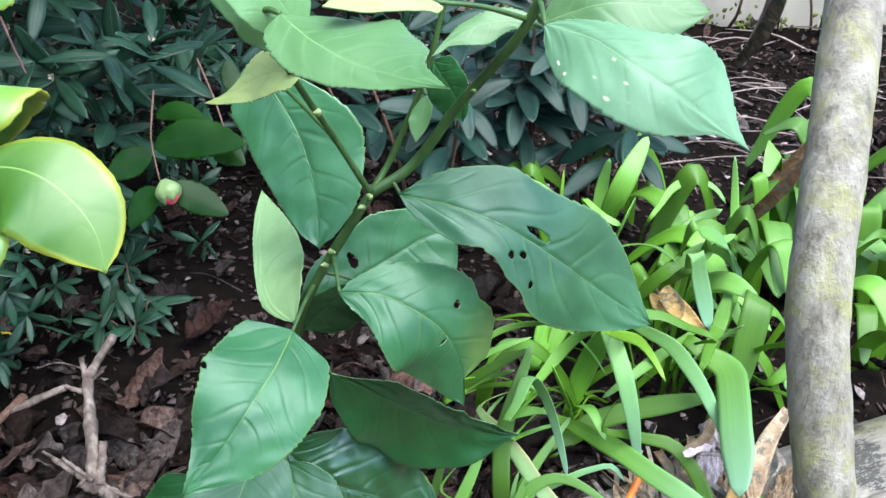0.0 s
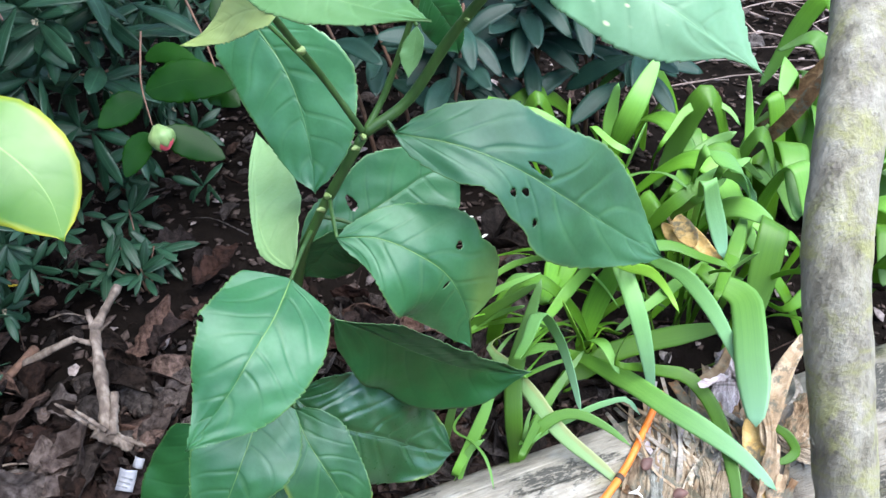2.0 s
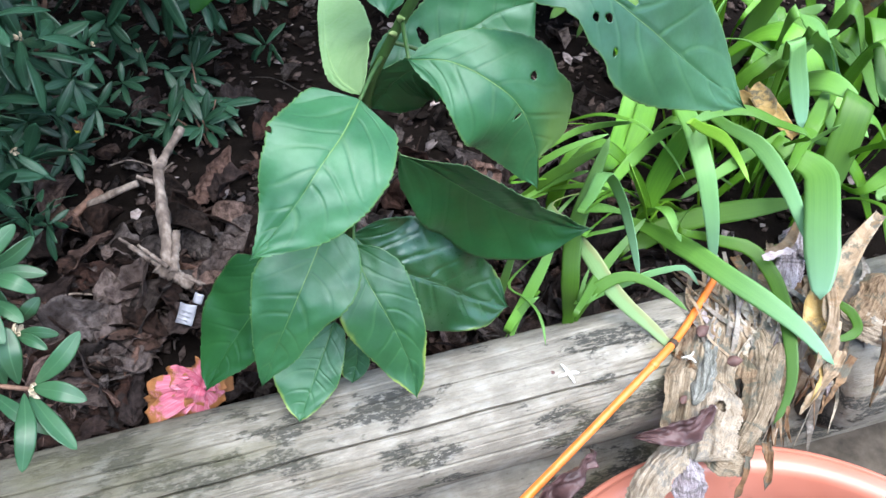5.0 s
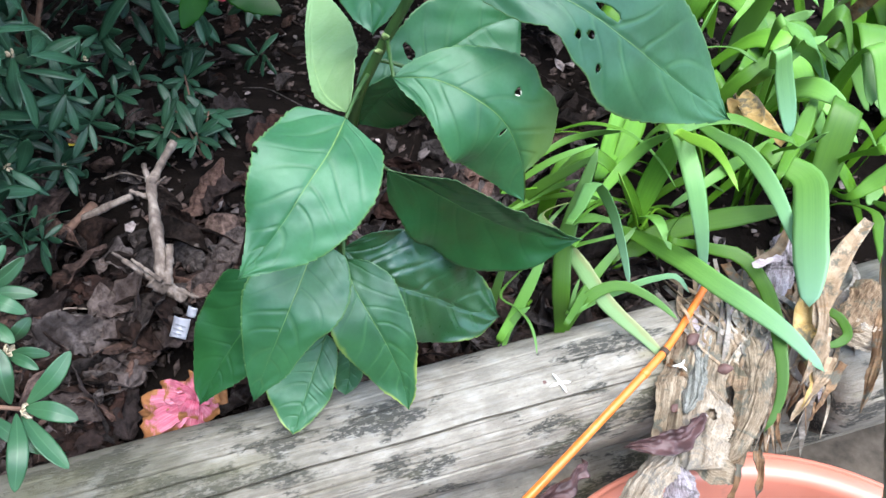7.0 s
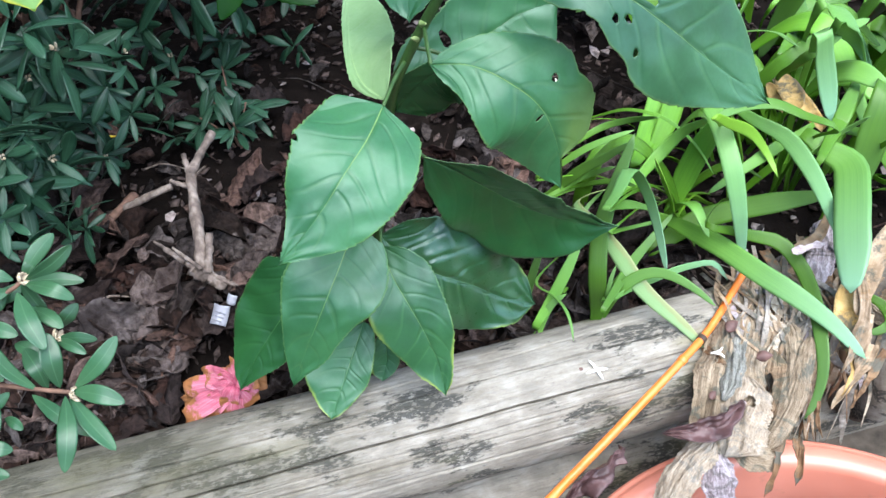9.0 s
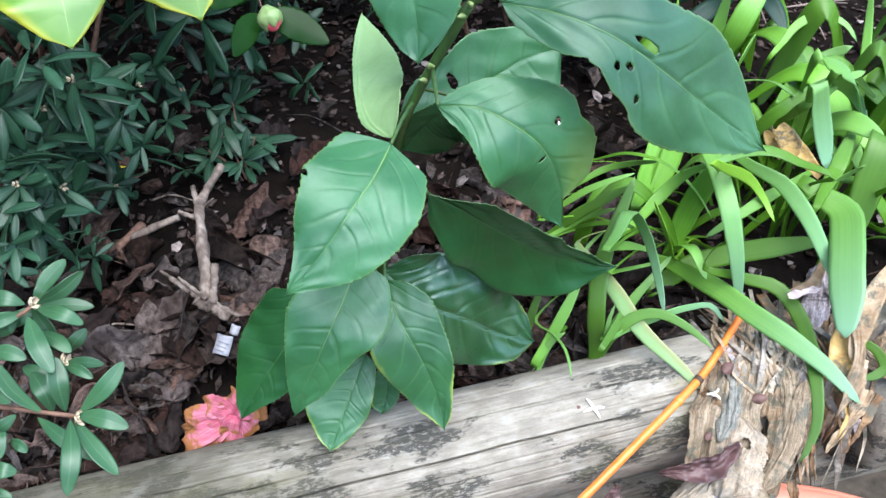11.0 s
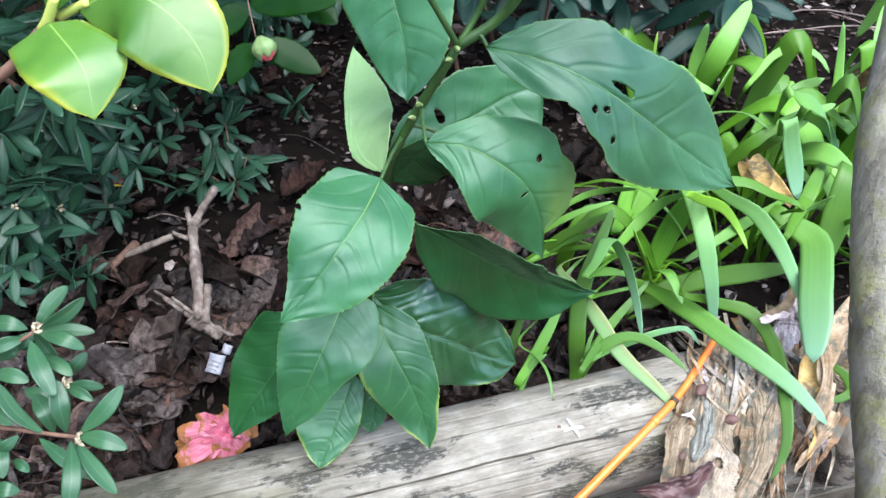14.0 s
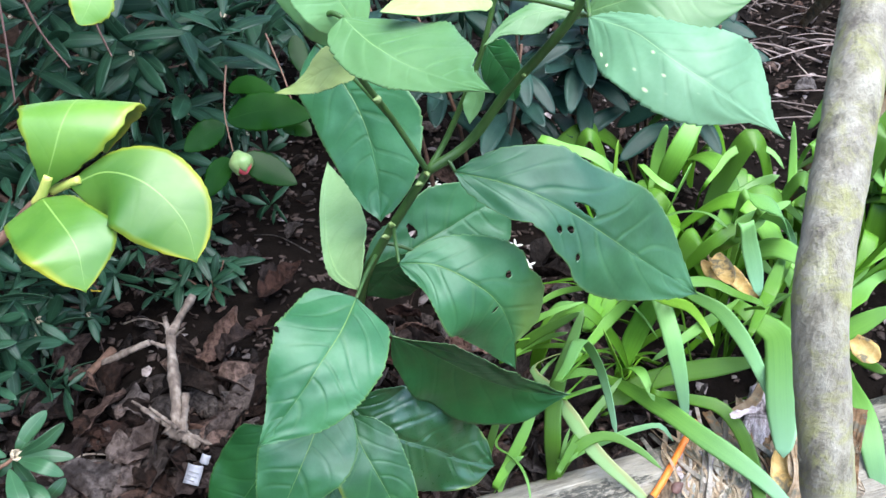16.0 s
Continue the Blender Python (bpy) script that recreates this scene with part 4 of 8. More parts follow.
lemon_leaf([(-0.0858, 0.3157, 0.2845), (-0.0915, 0.2889, 0.2814), (-0.1004, 0.2687, 0.276), (-0.1102, 0.2542, 0.266), (-0.1217, 0.2416, 0.2554), (-0.1345, 0.2296, 0.2457)], (0.2096, -0.6805, 0.7021), ([23.6, 29.7, 32.5, 33.5, 33.5, 35.2, 30.3, 27.5, 23.6, 16.6, 10.4, 4.5, 0.2], [2.4, 25.6, 29.4, 32.0, 34.1, 33.9, 33.3, 30.7, 27.3, 21.7, 13.7, 6.2, 0.2]), cup=-0.14, arch=0.03, holes=[(0.433, -0.95, 0.015, 0.051)])
lemon_leaf([(-0.0598, 0.3293, 0.3016), (-0.0369, 0.3279, 0.3014), (-0.0161, 0.3233, 0.2934), (0.0015, 0.3225, 0.2761), (0.0108, 0.3241, 0.2477), (0.0132, 0.3208, 0.2185)], (0.1162, -0.6495, 0.7514), ([2.6, 8.7, 14.3, 19.0, 23.3, 27.1, 30.6, 33.4, 34.9, 34.8, 33.8, 32.4, 30.6, 28.4, 25.8, 21.9, 16.4, 9.6, 0.2], [1.7, 7.8, 12.8, 18.0, 23.1, 27.6, 31.3, 34.0, 35.7, 35.8, 30.4, 33.4, 32.5, 26.1, 19.6, 1.3, 1.0, 1.1, 0.2]), cup=-0.2, holes=[(0.5, 0.5, 0.013, 0.07), (0.567, -0.12, 0.008, 0.084)], look_of="patch")
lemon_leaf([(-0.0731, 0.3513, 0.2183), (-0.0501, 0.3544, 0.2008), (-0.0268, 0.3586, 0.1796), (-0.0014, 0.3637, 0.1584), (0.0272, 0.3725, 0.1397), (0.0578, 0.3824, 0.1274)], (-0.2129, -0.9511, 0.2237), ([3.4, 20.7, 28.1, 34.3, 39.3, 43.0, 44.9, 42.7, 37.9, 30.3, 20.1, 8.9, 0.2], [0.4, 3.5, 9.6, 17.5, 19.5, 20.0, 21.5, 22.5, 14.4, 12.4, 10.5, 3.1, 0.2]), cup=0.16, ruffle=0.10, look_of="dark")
lemon_leaf([(-0.1067, 0.3321, 0.1555), (-0.0979, 0.3163, 0.1419), (-0.0868, 0.3045, 0.1261), (-0.0765, 0.2954, 0.1065), (-0.0682, 0.2862, 0.0844), (-0.0635, 0.2743, 0.0627)], (0.1483, -0.6273, 0.7645), ([0.7, 6.5, 13.9, 22.2, 28.8, 29.7, 28.4, 26.0, 22.5, 19.3, 15.3, 6.9, 0.2], [5.4, 18.1, 24.8, 26.5, 25.5, 23.9, 22.6, 20.5, 17.5, 12.8, 9.2, 6.3, 0.2]), cup=-0.08, look_of="margin")
lemon_leaf([(-0.1161, 0.3116, 0.1942), (-0.1215, 0.2924, 0.1843), (-0.1281, 0.2748, 0.1737), (-0.1366, 0.262, 0.1579), (-0.1471, 0.2526, 0.1372), (-0.1565, 0.2422, 0.1159)], (0.216, -0.5637, 0.7972), ([2.2, 14.9, 23.6, 28.8, 31.2, 31.2, 28.7, 24.4, 20.2, 15.9, 11.1, 5.5, 0.2], [17.7, 25.3, 29.7, 32.5, 32.2, 29.3, 23.0, 19.0, 16.6, 15.4, 11.1, 4.4, 0.2]), cup=-0.12)
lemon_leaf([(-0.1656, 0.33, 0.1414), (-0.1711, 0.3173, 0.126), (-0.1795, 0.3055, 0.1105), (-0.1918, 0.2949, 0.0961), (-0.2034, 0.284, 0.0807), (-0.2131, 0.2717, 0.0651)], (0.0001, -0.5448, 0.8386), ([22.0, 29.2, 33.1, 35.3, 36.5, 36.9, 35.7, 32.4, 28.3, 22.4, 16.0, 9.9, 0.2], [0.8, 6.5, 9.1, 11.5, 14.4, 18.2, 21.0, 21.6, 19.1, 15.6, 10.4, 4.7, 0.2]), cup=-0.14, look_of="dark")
lemon_leaf([(-0.127, 0.3214, 0.0862), (-0.1313, 0.3102, 0.0769), (-0.1358, 0.299, 0.0678), (-0.1403, 0.2877, 0.0587), (-0.1446, 0.2765, 0.0496), (-0.1489, 0.2653, 0.0404)], (0.2078, -0.5598, 0.8021), ([0.9, 8.2, 13.7, 18.5, 22.7, 26.1, 28.7, 29.9, 29.0, 24.5, 18.0, 11.7, 0.2], [7.3, 10.5, 12.6, 14.5, 15.9, 16.9, 17.5, 17.2, 15.3, 12.5, 9.4, 5.6, 0.2]), cup=-0.12, look_of="margin")
lemon_leaf([(-0.1152, 0.3268, 0.0739), (-0.1137, 0.3214, 0.0677), (-0.1124, 0.3164, 0.0608), (-0.1125, 0.3116, 0.0535), (-0.1143, 0.3068, 0.0461), (-0.1162, 0.3017, 0.0392)], (0.1777, -0.5862, 0.7904), ([0.3, 2.9, 5.7, 8.1, 9.7, 10.5, 11.0, 11.1, 10.9, 10.5, 9.9, 8.3, 0.2], [0.2, 2.0, 4.1, 5.7, 6.8, 7.9, 9.0, 9.6, 9.3, 8.2, 6.5, 3.5, 0.2]), look_of="margin")
lemon_leaf([(-0.1115, 0.3519, 0.145), (-0.0936, 0.3437, 0.1306), (-0.0723, 0.3427, 0.1164), (-0.0498, 0.3488, 0.099), (-0.0271, 0.3559, 0.0764), (-0.0016, 0.3649, 0.0591)], (0.0488, -0.7591, 0.6491), ([1.2, 9.0, 14.4, 20.8, 27.2, 33.5, 37.4, 38.2, 36.6, 29.0, 21.6, 15.9, 0.2], [11.9, 29.2, 36.0, 38.6, 39.3, 37.4, 34.2, 31.1, 31.3, 30.4, 27.3, 18.8, 0.2]), cup=-0.10, ruffle=0.13, look_of="gloss")
lemon_leaf([(-0.09, 0.3727, 0.2465), (-0.0727, 0.3859, 0.2567), (-0.0533, 0.3984, 0.2642), (-0.0326, 0.4097, 0.2712), (-0.0121, 0.4207, 0.2788), (0.0113, 0.4282, 0.2823)], (0.0883, -0.8228, 0.5614), ([1.0, 9.5, 16.6, 20.9, 23.8, 26.1, 28.2, 30.2, 31.9, 32.2, 31.1, 27.7, 0.2], [6.5, 14.4, 21.4, 24.6, 24.1, 26.7, 30.6, 32.3, 29.4, 24.3, 19.4, 13.5, 0.2]), cup=0.04, holes=[(0.383, 0.43, 0.023, 0.225)], look_of="sheen")
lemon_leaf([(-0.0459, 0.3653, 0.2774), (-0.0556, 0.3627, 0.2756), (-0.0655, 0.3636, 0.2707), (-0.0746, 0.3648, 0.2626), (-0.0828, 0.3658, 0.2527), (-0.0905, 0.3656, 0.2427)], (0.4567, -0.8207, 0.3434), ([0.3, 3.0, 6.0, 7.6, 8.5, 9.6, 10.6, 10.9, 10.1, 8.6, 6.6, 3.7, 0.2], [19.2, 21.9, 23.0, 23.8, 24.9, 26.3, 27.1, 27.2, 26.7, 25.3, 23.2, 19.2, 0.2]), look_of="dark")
lemon_leaf([(-0.1153, 0.4261, 0.4035), (-0.1013, 0.4159, 0.3861), (-0.0891, 0.4057, 0.3674), (-0.081, 0.3948, 0.3467), (-0.0771, 0.3831, 0.3248), (-0.0758, 0.3703, 0.3028)], (-0.0586, -0.906, 0.4192), ([8.2, 23.6, 30.4, 31.7, 32.7, 32.5, 31.5, 29.7, 26.9, 23.6, 19.1, 11.8, 0.2], [3.0, 10.1, 15.1, 21.5, 28.3, 34.9, 37.4, 34.2, 30.7, 27.3, 20.8, 11.5, 0.2]), cup=-0.08, look_of="sheen")
lemon_leaf([(-0.025, 0.3584, 0.3497), (0.0076, 0.3468, 0.3482), (0.0376, 0.3385, 0.3387), (0.0668, 0.3407, 0.3156), (0.0991, 0.3524, 0.2823), (0.1351, 0.3631, 0.2487)], (-0.0264, -0.6613, 0.7496), ([2.7, 10.6, 15.1, 17.8, 19.0, 16.1, 18.3, 25.0, 26.6, 34.4, 35.6, 34.3, 31.5, 27.7, 22.8, 17.7, 12.3, 6.7, 0.2], [2.9, 12.5, 21.2, 26.4, 31.6, 35.2, 34.2, 34.4, 35.8, 37.2, 39.4, 41.3, 40.7, 37.8, 32.6, 25.5, 17.3, 7.6, 0.2]), cup=-0.14, holes=[(0.367, -0.55, 0.01, 0.09), (0.4, -0.35, 0.012, 0.079), (0.467, -0.7, 0.008, 0.068), (0.417, 0.18, 0.042, 0.072)], look_of="sheen")
lemon_leaf([(-0.0893, 0.3375, 0.272), (-0.1063, 0.3567, 0.2714), (-0.1181, 0.3869, 0.2704), (-0.1261, 0.4207, 0.2703), (-0.1327, 0.457, 0.2708), (-0.1365, 0.492, 0.2743)], (0.1312, -0.8265, 0.5474), ([5.1, 25.1, 28.5, 28.4, 29.2, 29.5, 28.8, 27.0, 23.9, 19.8, 14.0, 7.0, 0.2], [0.5, 3.7, 5.7, 5.2, 4.4, 4.0, 4.1, 4.1, 3.9, 3.5, 2.8, 1.6, 0.2]), cup=0.1, look_of="under")
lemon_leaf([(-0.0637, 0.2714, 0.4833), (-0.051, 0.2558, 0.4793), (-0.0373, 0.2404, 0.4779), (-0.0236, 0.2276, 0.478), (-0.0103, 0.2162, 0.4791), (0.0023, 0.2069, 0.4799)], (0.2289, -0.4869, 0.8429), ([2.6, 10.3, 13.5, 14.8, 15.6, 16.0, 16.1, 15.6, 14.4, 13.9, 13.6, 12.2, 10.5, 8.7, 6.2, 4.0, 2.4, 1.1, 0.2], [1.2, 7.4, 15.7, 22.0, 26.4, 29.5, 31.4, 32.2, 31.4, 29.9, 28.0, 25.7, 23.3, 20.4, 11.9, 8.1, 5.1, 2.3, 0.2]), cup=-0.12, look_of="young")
lemon_leaf([(-0.0635, 0.3004, 0.4455), (-0.073, 0.3033, 0.4457), (-0.0829, 0.3059, 0.4427), (-0.0924, 0.3086, 0.4365), (-0.1031, 0.313, 0.4302), (-0.1135, 0.3154, 0.4251)], (0.1679, -0.6201, 0.7663), ([0.7, 5.8, 8.1, 10.3, 11.0, 8.4, 6.3, 4.6, 2.7, 1.1, 0.4, 0.3, 0.2], [5.7, 9.5, 11.2, 11.5, 11.3, 10.6, 9.3, 8.0, 6.7, 5.3, 3.8, 2.0, 0.2]), cup=0.1, look_of="pale")
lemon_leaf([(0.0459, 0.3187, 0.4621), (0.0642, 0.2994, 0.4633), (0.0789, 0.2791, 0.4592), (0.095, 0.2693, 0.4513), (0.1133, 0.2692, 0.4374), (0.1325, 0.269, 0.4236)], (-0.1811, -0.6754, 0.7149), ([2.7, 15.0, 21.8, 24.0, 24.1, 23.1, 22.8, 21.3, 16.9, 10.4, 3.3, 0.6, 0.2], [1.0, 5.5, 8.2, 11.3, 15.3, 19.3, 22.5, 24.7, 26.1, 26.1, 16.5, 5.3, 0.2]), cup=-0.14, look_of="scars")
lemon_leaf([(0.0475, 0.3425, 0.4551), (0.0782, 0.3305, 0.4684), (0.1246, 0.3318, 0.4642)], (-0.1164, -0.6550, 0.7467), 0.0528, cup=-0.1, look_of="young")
lemon_leaf([(-0.0035, 0.3243, 0.4709), (-0.0245, 0.2833, 0.4862), (-0.0453, 0.2590, 0.4902)], (-0.1328, -0.4779, 0.8683), 0.0288, look_of="pale")
lemon_leaf([(0.0484, 0.3512, 0.4498), (0.0367, 0.352, 0.4523), (0.0249, 0.351, 0.4525), (0.0137, 0.3478, 0.4498), (0.0038, 0.3431, 0.445), (-0.0057, 0.338, 0.4396)], (-0.1907, -0.6416, 0.743), ([0.5, 4.4, 6.2, 7.3, 7.5, 6.9, 6.3, 5.6, 5.1, 4.1, 2.7, 1.3, 0.2], [0.4, 3.1, 4.1, 4.5, 7.0, 9.5, 10.8, 10.2, 8.2, 4.1, 1.2, 1.3, 0.2]), cup=-0.1, look_of="young")
lemon_leaf([(-0.0062, 0.4066, 0.4105), (-0.002, 0.4059, 0.4035), (0.0027, 0.4066, 0.3962), (0.0071, 0.408, 0.388), (0.0102, 0.4093, 0.379), (0.012, 0.4092, 0.37)], (0.0068, -0.9046, 0.4261), ([0.5, 4.7, 8.2, 10.9, 12.7, 13.6, 13.7, 13.4, 12.8, 11.8, 10.4, 7.2, 0.2], [3.5, 10.9, 11.4, 11.5, 11.5, 11.3, 10.6, 9.2, 7.7, 6.2, 4.8, 2.8, 0.2]), look_of="dark")
lemon_leaf([(-0.0092, 0.3668, 0.4069), (-0.0099, 0.3646, 0.4022), (-0.0107, 0.3626, 0.3975), (-0.0118, 0.3606, 0.3927), (-0.0133, 0.3587, 0.388), (-0.0148, 0.3565, 0.3834)], (-0.4576, -0.7589, 0.4632), ([0.2, 1.7, 3.4, 4.9, 6.0, 6.7, 7.0, 7.0, 6.5, 5.5, 3.8, 1.8, 0.2], [0.2, 2.0, 4.2, 5.5, 5.8, 5.6, 5.2, 4.6, 4.0, 3.2, 2.1, 1.0, 0.2]), cup=0.2, look_of="young")
lemon_leaf([(-0.0674, 0.3068, 0.4564), (-0.0806, 0.2973, 0.4787), (-0.0981, 0.2820, 0.4939)], (0.1835, -0.7576, 0.6264), 0.0286, cup=-0.1, look_of="young")
lemon_leaf([(-0.0580, 0.2813, 0.4715), (-0.0737, 0.2788, 0.5030), (-0.0854, 0.2823, 0.5253)], (0.1487, -0.6323, 0.7603), 0.0362, look_of="young")

# ---------------- strap-leaved clump ----------------
clump = empty("strap_leaf_clump", (0.17, 0.55, -0.01), "clump of bright green arching strap leaves", "plant")


def strap_leaf(points, normal, width, brown=0.0, tone="", blunt=4.6, rooted=True):
    """A strap leaf on a slim foot that comes out of the clump's crown."""
    p, q = np.array(points[0]), np.array(points[1])
    inside = LOG_BACK[1] + p[0] * math.tan(LOG_ANGLE) + 0.007 - p[1]
    if inside > 0 and len(points) > 2 and p[2] < 0.06 and q[1] > p[1]:
        p = p + np.array([0, inside, -0.75 * inside])
        points = [tuple(p), *points[1:]]
    h, shape = p[2] - soil_height(p[0], p[1]), strap_shape
    if rooted and h > 0.004:
        go = unit(q - p)
        if h > 0.045:
            x, y = p[0] * 0.55 + 0.24 * 0.45, max(p[1] + 0.07, 0.55)
        else:
            x, y = p[:2] - go[:2] * h * 0.5
            y = max(y + 0.02, LOG_BACK[1] + x * math.tan(LOG_ANGLE) + 0.014)
        foot = np.array([x, y, soil_height(x, y) - 0.006])
        near = p - go * min(0.35 * h, 0.025)
        added = [foot, foot * 0.45 + near * 0.55 + [0, 0.01, 0.10 * h], near]
        run = lambda c: np.linalg.norm(np.diff(np.array(c), axis=0), axis=1).sum()  # noqa: E731
        share = run([*added, p]) / run([*added, *points])
        thin = 0.55 if h < 0.045 else 0.22
        points = [*added, *points]
        shape = lambda u: (thin + (1 - thin) * np.clip((u - share * 0.78) / (share * 0.22 + 0.10), 0, 1)) * np.clip((1 - u) * blunt, 0, 1) ** 0.42  # noqa: E731
    mat = MAT["strap_brown"] if brown else MAT["strap_" + tone] if tone else MAT["strap"]
    me = blade_mesh("leaf", [mat], points, normal, width, nu=44, nv=8, shape=shape, cup=-0.14, keel=0.10, thick=0.0006, ruffle=0.03, twist=R.uniform(-0.15, 0.15), carry=True)
    return part("leaf", me, clump, "strap leaf with a browned streak" if brown else "")


strap_leaf([(0.0468, 0.3588, 0.0474), (0.0453, 0.3802, 0.0706), (0.0462, 0.4005, 0.0946), (0.0514, 0.4155, 0.1137), (0.0611, 0.4323, 0.1372), (0.0704, 0.4473, 0.1615)], (-0.197, -0.644, 0.739), 0.0142)
strap_leaf([(0.0555, 0.3981, 0.1444), (0.0689, 0.4334, 0.1381), (0.0831, 0.4344, 0.1129), (0.09, 0.4273, 0.0957), (0.0956, 0.411, 0.0802), (0.0983, 0.3874, 0.0722)], (-0.09, -0.713, 0.695), 0.0117, tone="pale")
strap_leaf([(0.0449, 0.4257, 0.0865), (0.0615, 0.404, 0.0769), (0.0764, 0.3837, 0.0651), (0.091, 0.3709, 0.0558), (0.1116, 0.3584, 0.0437), (0.1304, 0.3459, 0.0281)], (-0.35, -0.543, 0.763), 0.0131, brown=0.6)
strap_leaf([(0.0514, 0.3671, 0.0377), (0.0603, 0.3787, 0.0583), (0.0783, 0.3848, 0.0721), (0.096, 0.3831, 0.0764), (0.1155, 0.3721, 0.0738), (0.1318, 0.3577, 0.0688)], (-0.253, -0.527, 0.811), 0.0095)
strap_leaf([(0.053, 0.3692, 0.0408), (0.0536, 0.3739, 0.0568), (0.0556, 0.3812, 0.0693), (0.0602, 0.3911, 0.078)], (0.063, -0.569, 0.82), 0.0061)
strap_leaf([(0.0733, 0.382, 0.0608), (0.0893, 0.3884, 0.0641), (0.1057, 0.3964, 0.0657), (0.1198, 0.4029, 0.0647), (0.1386, 0.4103, 0.0596), (0.1513, 0.4076, 0.0428)], (-0.28, -0.516, 0.809), 0.0075, tone="pale")
strap_leaf([(0.0594, 0.3742, 0.0674), (0.0743, 0.4045, 0.0666), (0.0922, 0.4304, 0.069), (0.1101, 0.4524, 0.0758)], (-0.105, -0.565, 0.819), 0.0090)
strap_leaf([(0.0089, 0.378, 0.0438), (0.0181, 0.385, 0.0637), (0.0265, 0.3949, 0.0803), (0.0338, 0.408, 0.094)], (-0.227, -0.545, 0.807), 0.0124)
strap_leaf([(0.0007, 0.367, 0.0212), (0.0053, 0.3728, 0.034), (0.0121, 0.3762, 0.0476), (0.0222, 0.3753, 0.0597)], (-0.094, -0.569, 0.817), 0.0099)
strap_leaf([(0.0125, 0.3796, 0.0524), (0.021, 0.3652, 0.054), (0.0255, 0.3522, 0.0507), (0.0274, 0.3417, 0.0433)], (-0.05, -0.486, 0.872), 0.0048)
strap_leaf([(-0.0093, 0.3967, 0.0318), (-0.0058, 0.4025, 0.0456), (-0.0019, 0.4071, 0.0601), (0.0031, 0.4104, 0.0749)], (0.096, -0.564, 0.82), 0.0110)
strap_leaf([(0.0158, 0.4835, 0.0988), (0.0346, 0.4831, 0.1153), (0.0544, 0.4822, 0.128), (0.0745, 0.4813, 0.1376)], (0.061, -0.642, 0.765), 0.0069)
strap_leaf([(0.0316, 0.5337, 0.0833), (0.0547, 0.5504, 0.0868), (0.0785, 0.5455, 0.0986), (0.0989, 0.5202, 0.1205)], (0.085, -0.802, 0.591), 0.0065)
strap_leaf([(0.0501, 0.5708, 0.0837), (0.0727, 0.5455, 0.1098), (0.0956, 0.5251, 0.12), (0.1124, 0.5126, 0.1173), (0.131, 0.5031, 0.1015), (0.1481, 0.502, 0.0734)], (-0.278, -0.659, 0.699), 0.0029)
strap_leaf([(0.0133, 0.5115, 0.0456), (0.0339, 0.5095, 0.0694), (0.0552, 0.5019, 0.0924), (0.0743, 0.4912, 0.1174)], (-0.007, -0.704, 0.71), 0.0098)
strap_leaf([(0.0181, 0.5077, 0.0492), (0.0332, 0.5121, 0.0583), (0.0489, 0.5076, 0.0706), (0.0637, 0.4951, 0.0876)], (-0.104, -0.676, 0.73), 0.0065)
strap_leaf([(0.0336, 0.5184, 0.0448), (0.0508, 0.5002, 0.0655), (0.0659, 0.4751, 0.0885), (0.0781, 0.4413, 0.1123)], (-0.044, -0.603, 0.797), 0.0048)
strap_leaf([(0.0317, 0.4316, 0.0867), (0.0381, 0.4462, 0.0847), (0.0448, 0.4536, 0.0885), (0.0517, 0.4534, 0.098)], (0.117, -0.544, 0.831), 0.0055)
strap_leaf([(0.0896, 0.5353, 0.0701), (0.1004, 0.5733, 0.0665), (0.1097, 0.6079, 0.0676), (0.1148, 0.633, 0.072), (0.1197, 0.6606, 0.0811), (0.1248, 0.6836, 0.0935)], (-0.046, -0.708, 0.705), 0.0205)
strap_leaf([(0.1069, 0.558, 0.0652), (0.1198, 0.5878, 0.0713), (0.1315, 0.6321, 0.0703), (0.1438, 0.6914, 0.0625)], (0.068, -0.68, 0.73), 0.0205)
strap_leaf([(0.1052, 0.4516, 0.0907), (0.0986, 0.4474, 0.109), (0.0932, 0.448, 0.1227), (0.0886, 0.4536, 0.1319)], (-0.038, -0.654, 0.756), 0.0080, tone="bright")
strap_leaf([(0.1191, 0.4999, 0.0453), (0.1271, 0.5078, 0.072), (0.1346, 0.5023, 0.106), (0.139, 0.4827, 0.1471)], (-0.144, -0.773, 0.618), 0.0199)
strap_leaf([(0.0833, 0.4799, 0.0909), (0.1009, 0.501, 0.098), (0.1167, 0.5042, 0.1172), (0.1314, 0.4857, 0.1448)], (0.018, -0.726, 0.687), 0.0112)
strap_leaf([(0.0565, 0.3981, 0.1333), (0.0715, 0.4246, 0.1094), (0.0855, 0.4392, 0.0924), (0.0971, 0.4417, 0.0823)], (0.021, -0.721, 0.693), 0.0097)
strap_leaf([(0.0639, 0.4174, 0.089), (0.0778, 0.4414, 0.069), (0.0894, 0.449, 0.0653), (0.0975, 0.4399, 0.0778)], (-0.191, -0.545, 0.816), 0.0069)
strap_leaf([(0.1044, 0.4561, 0.0359), (0.1298, 0.4686, 0.0482), (0.1579, 0.4731, 0.057), (0.1801, 0.4732, 0.0638), (0.2064, 0.4701, 0.0736), (0.2305, 0.4639, 0.0854)], (-0.434, -0.646, 0.628), 0.0179)
strap_leaf([(0.1216, 0.5218, 0.1568), (0.1332, 0.4784, 0.1563), (0.1403, 0.4467, 0.1452), (0.1459, 0.4303, 0.1287), (0.1535, 0.4201, 0.0977), (0.1628, 0.4203, 0.0536)], (-0.097, -0.641, 0.761), 0.0147, tone="pale")
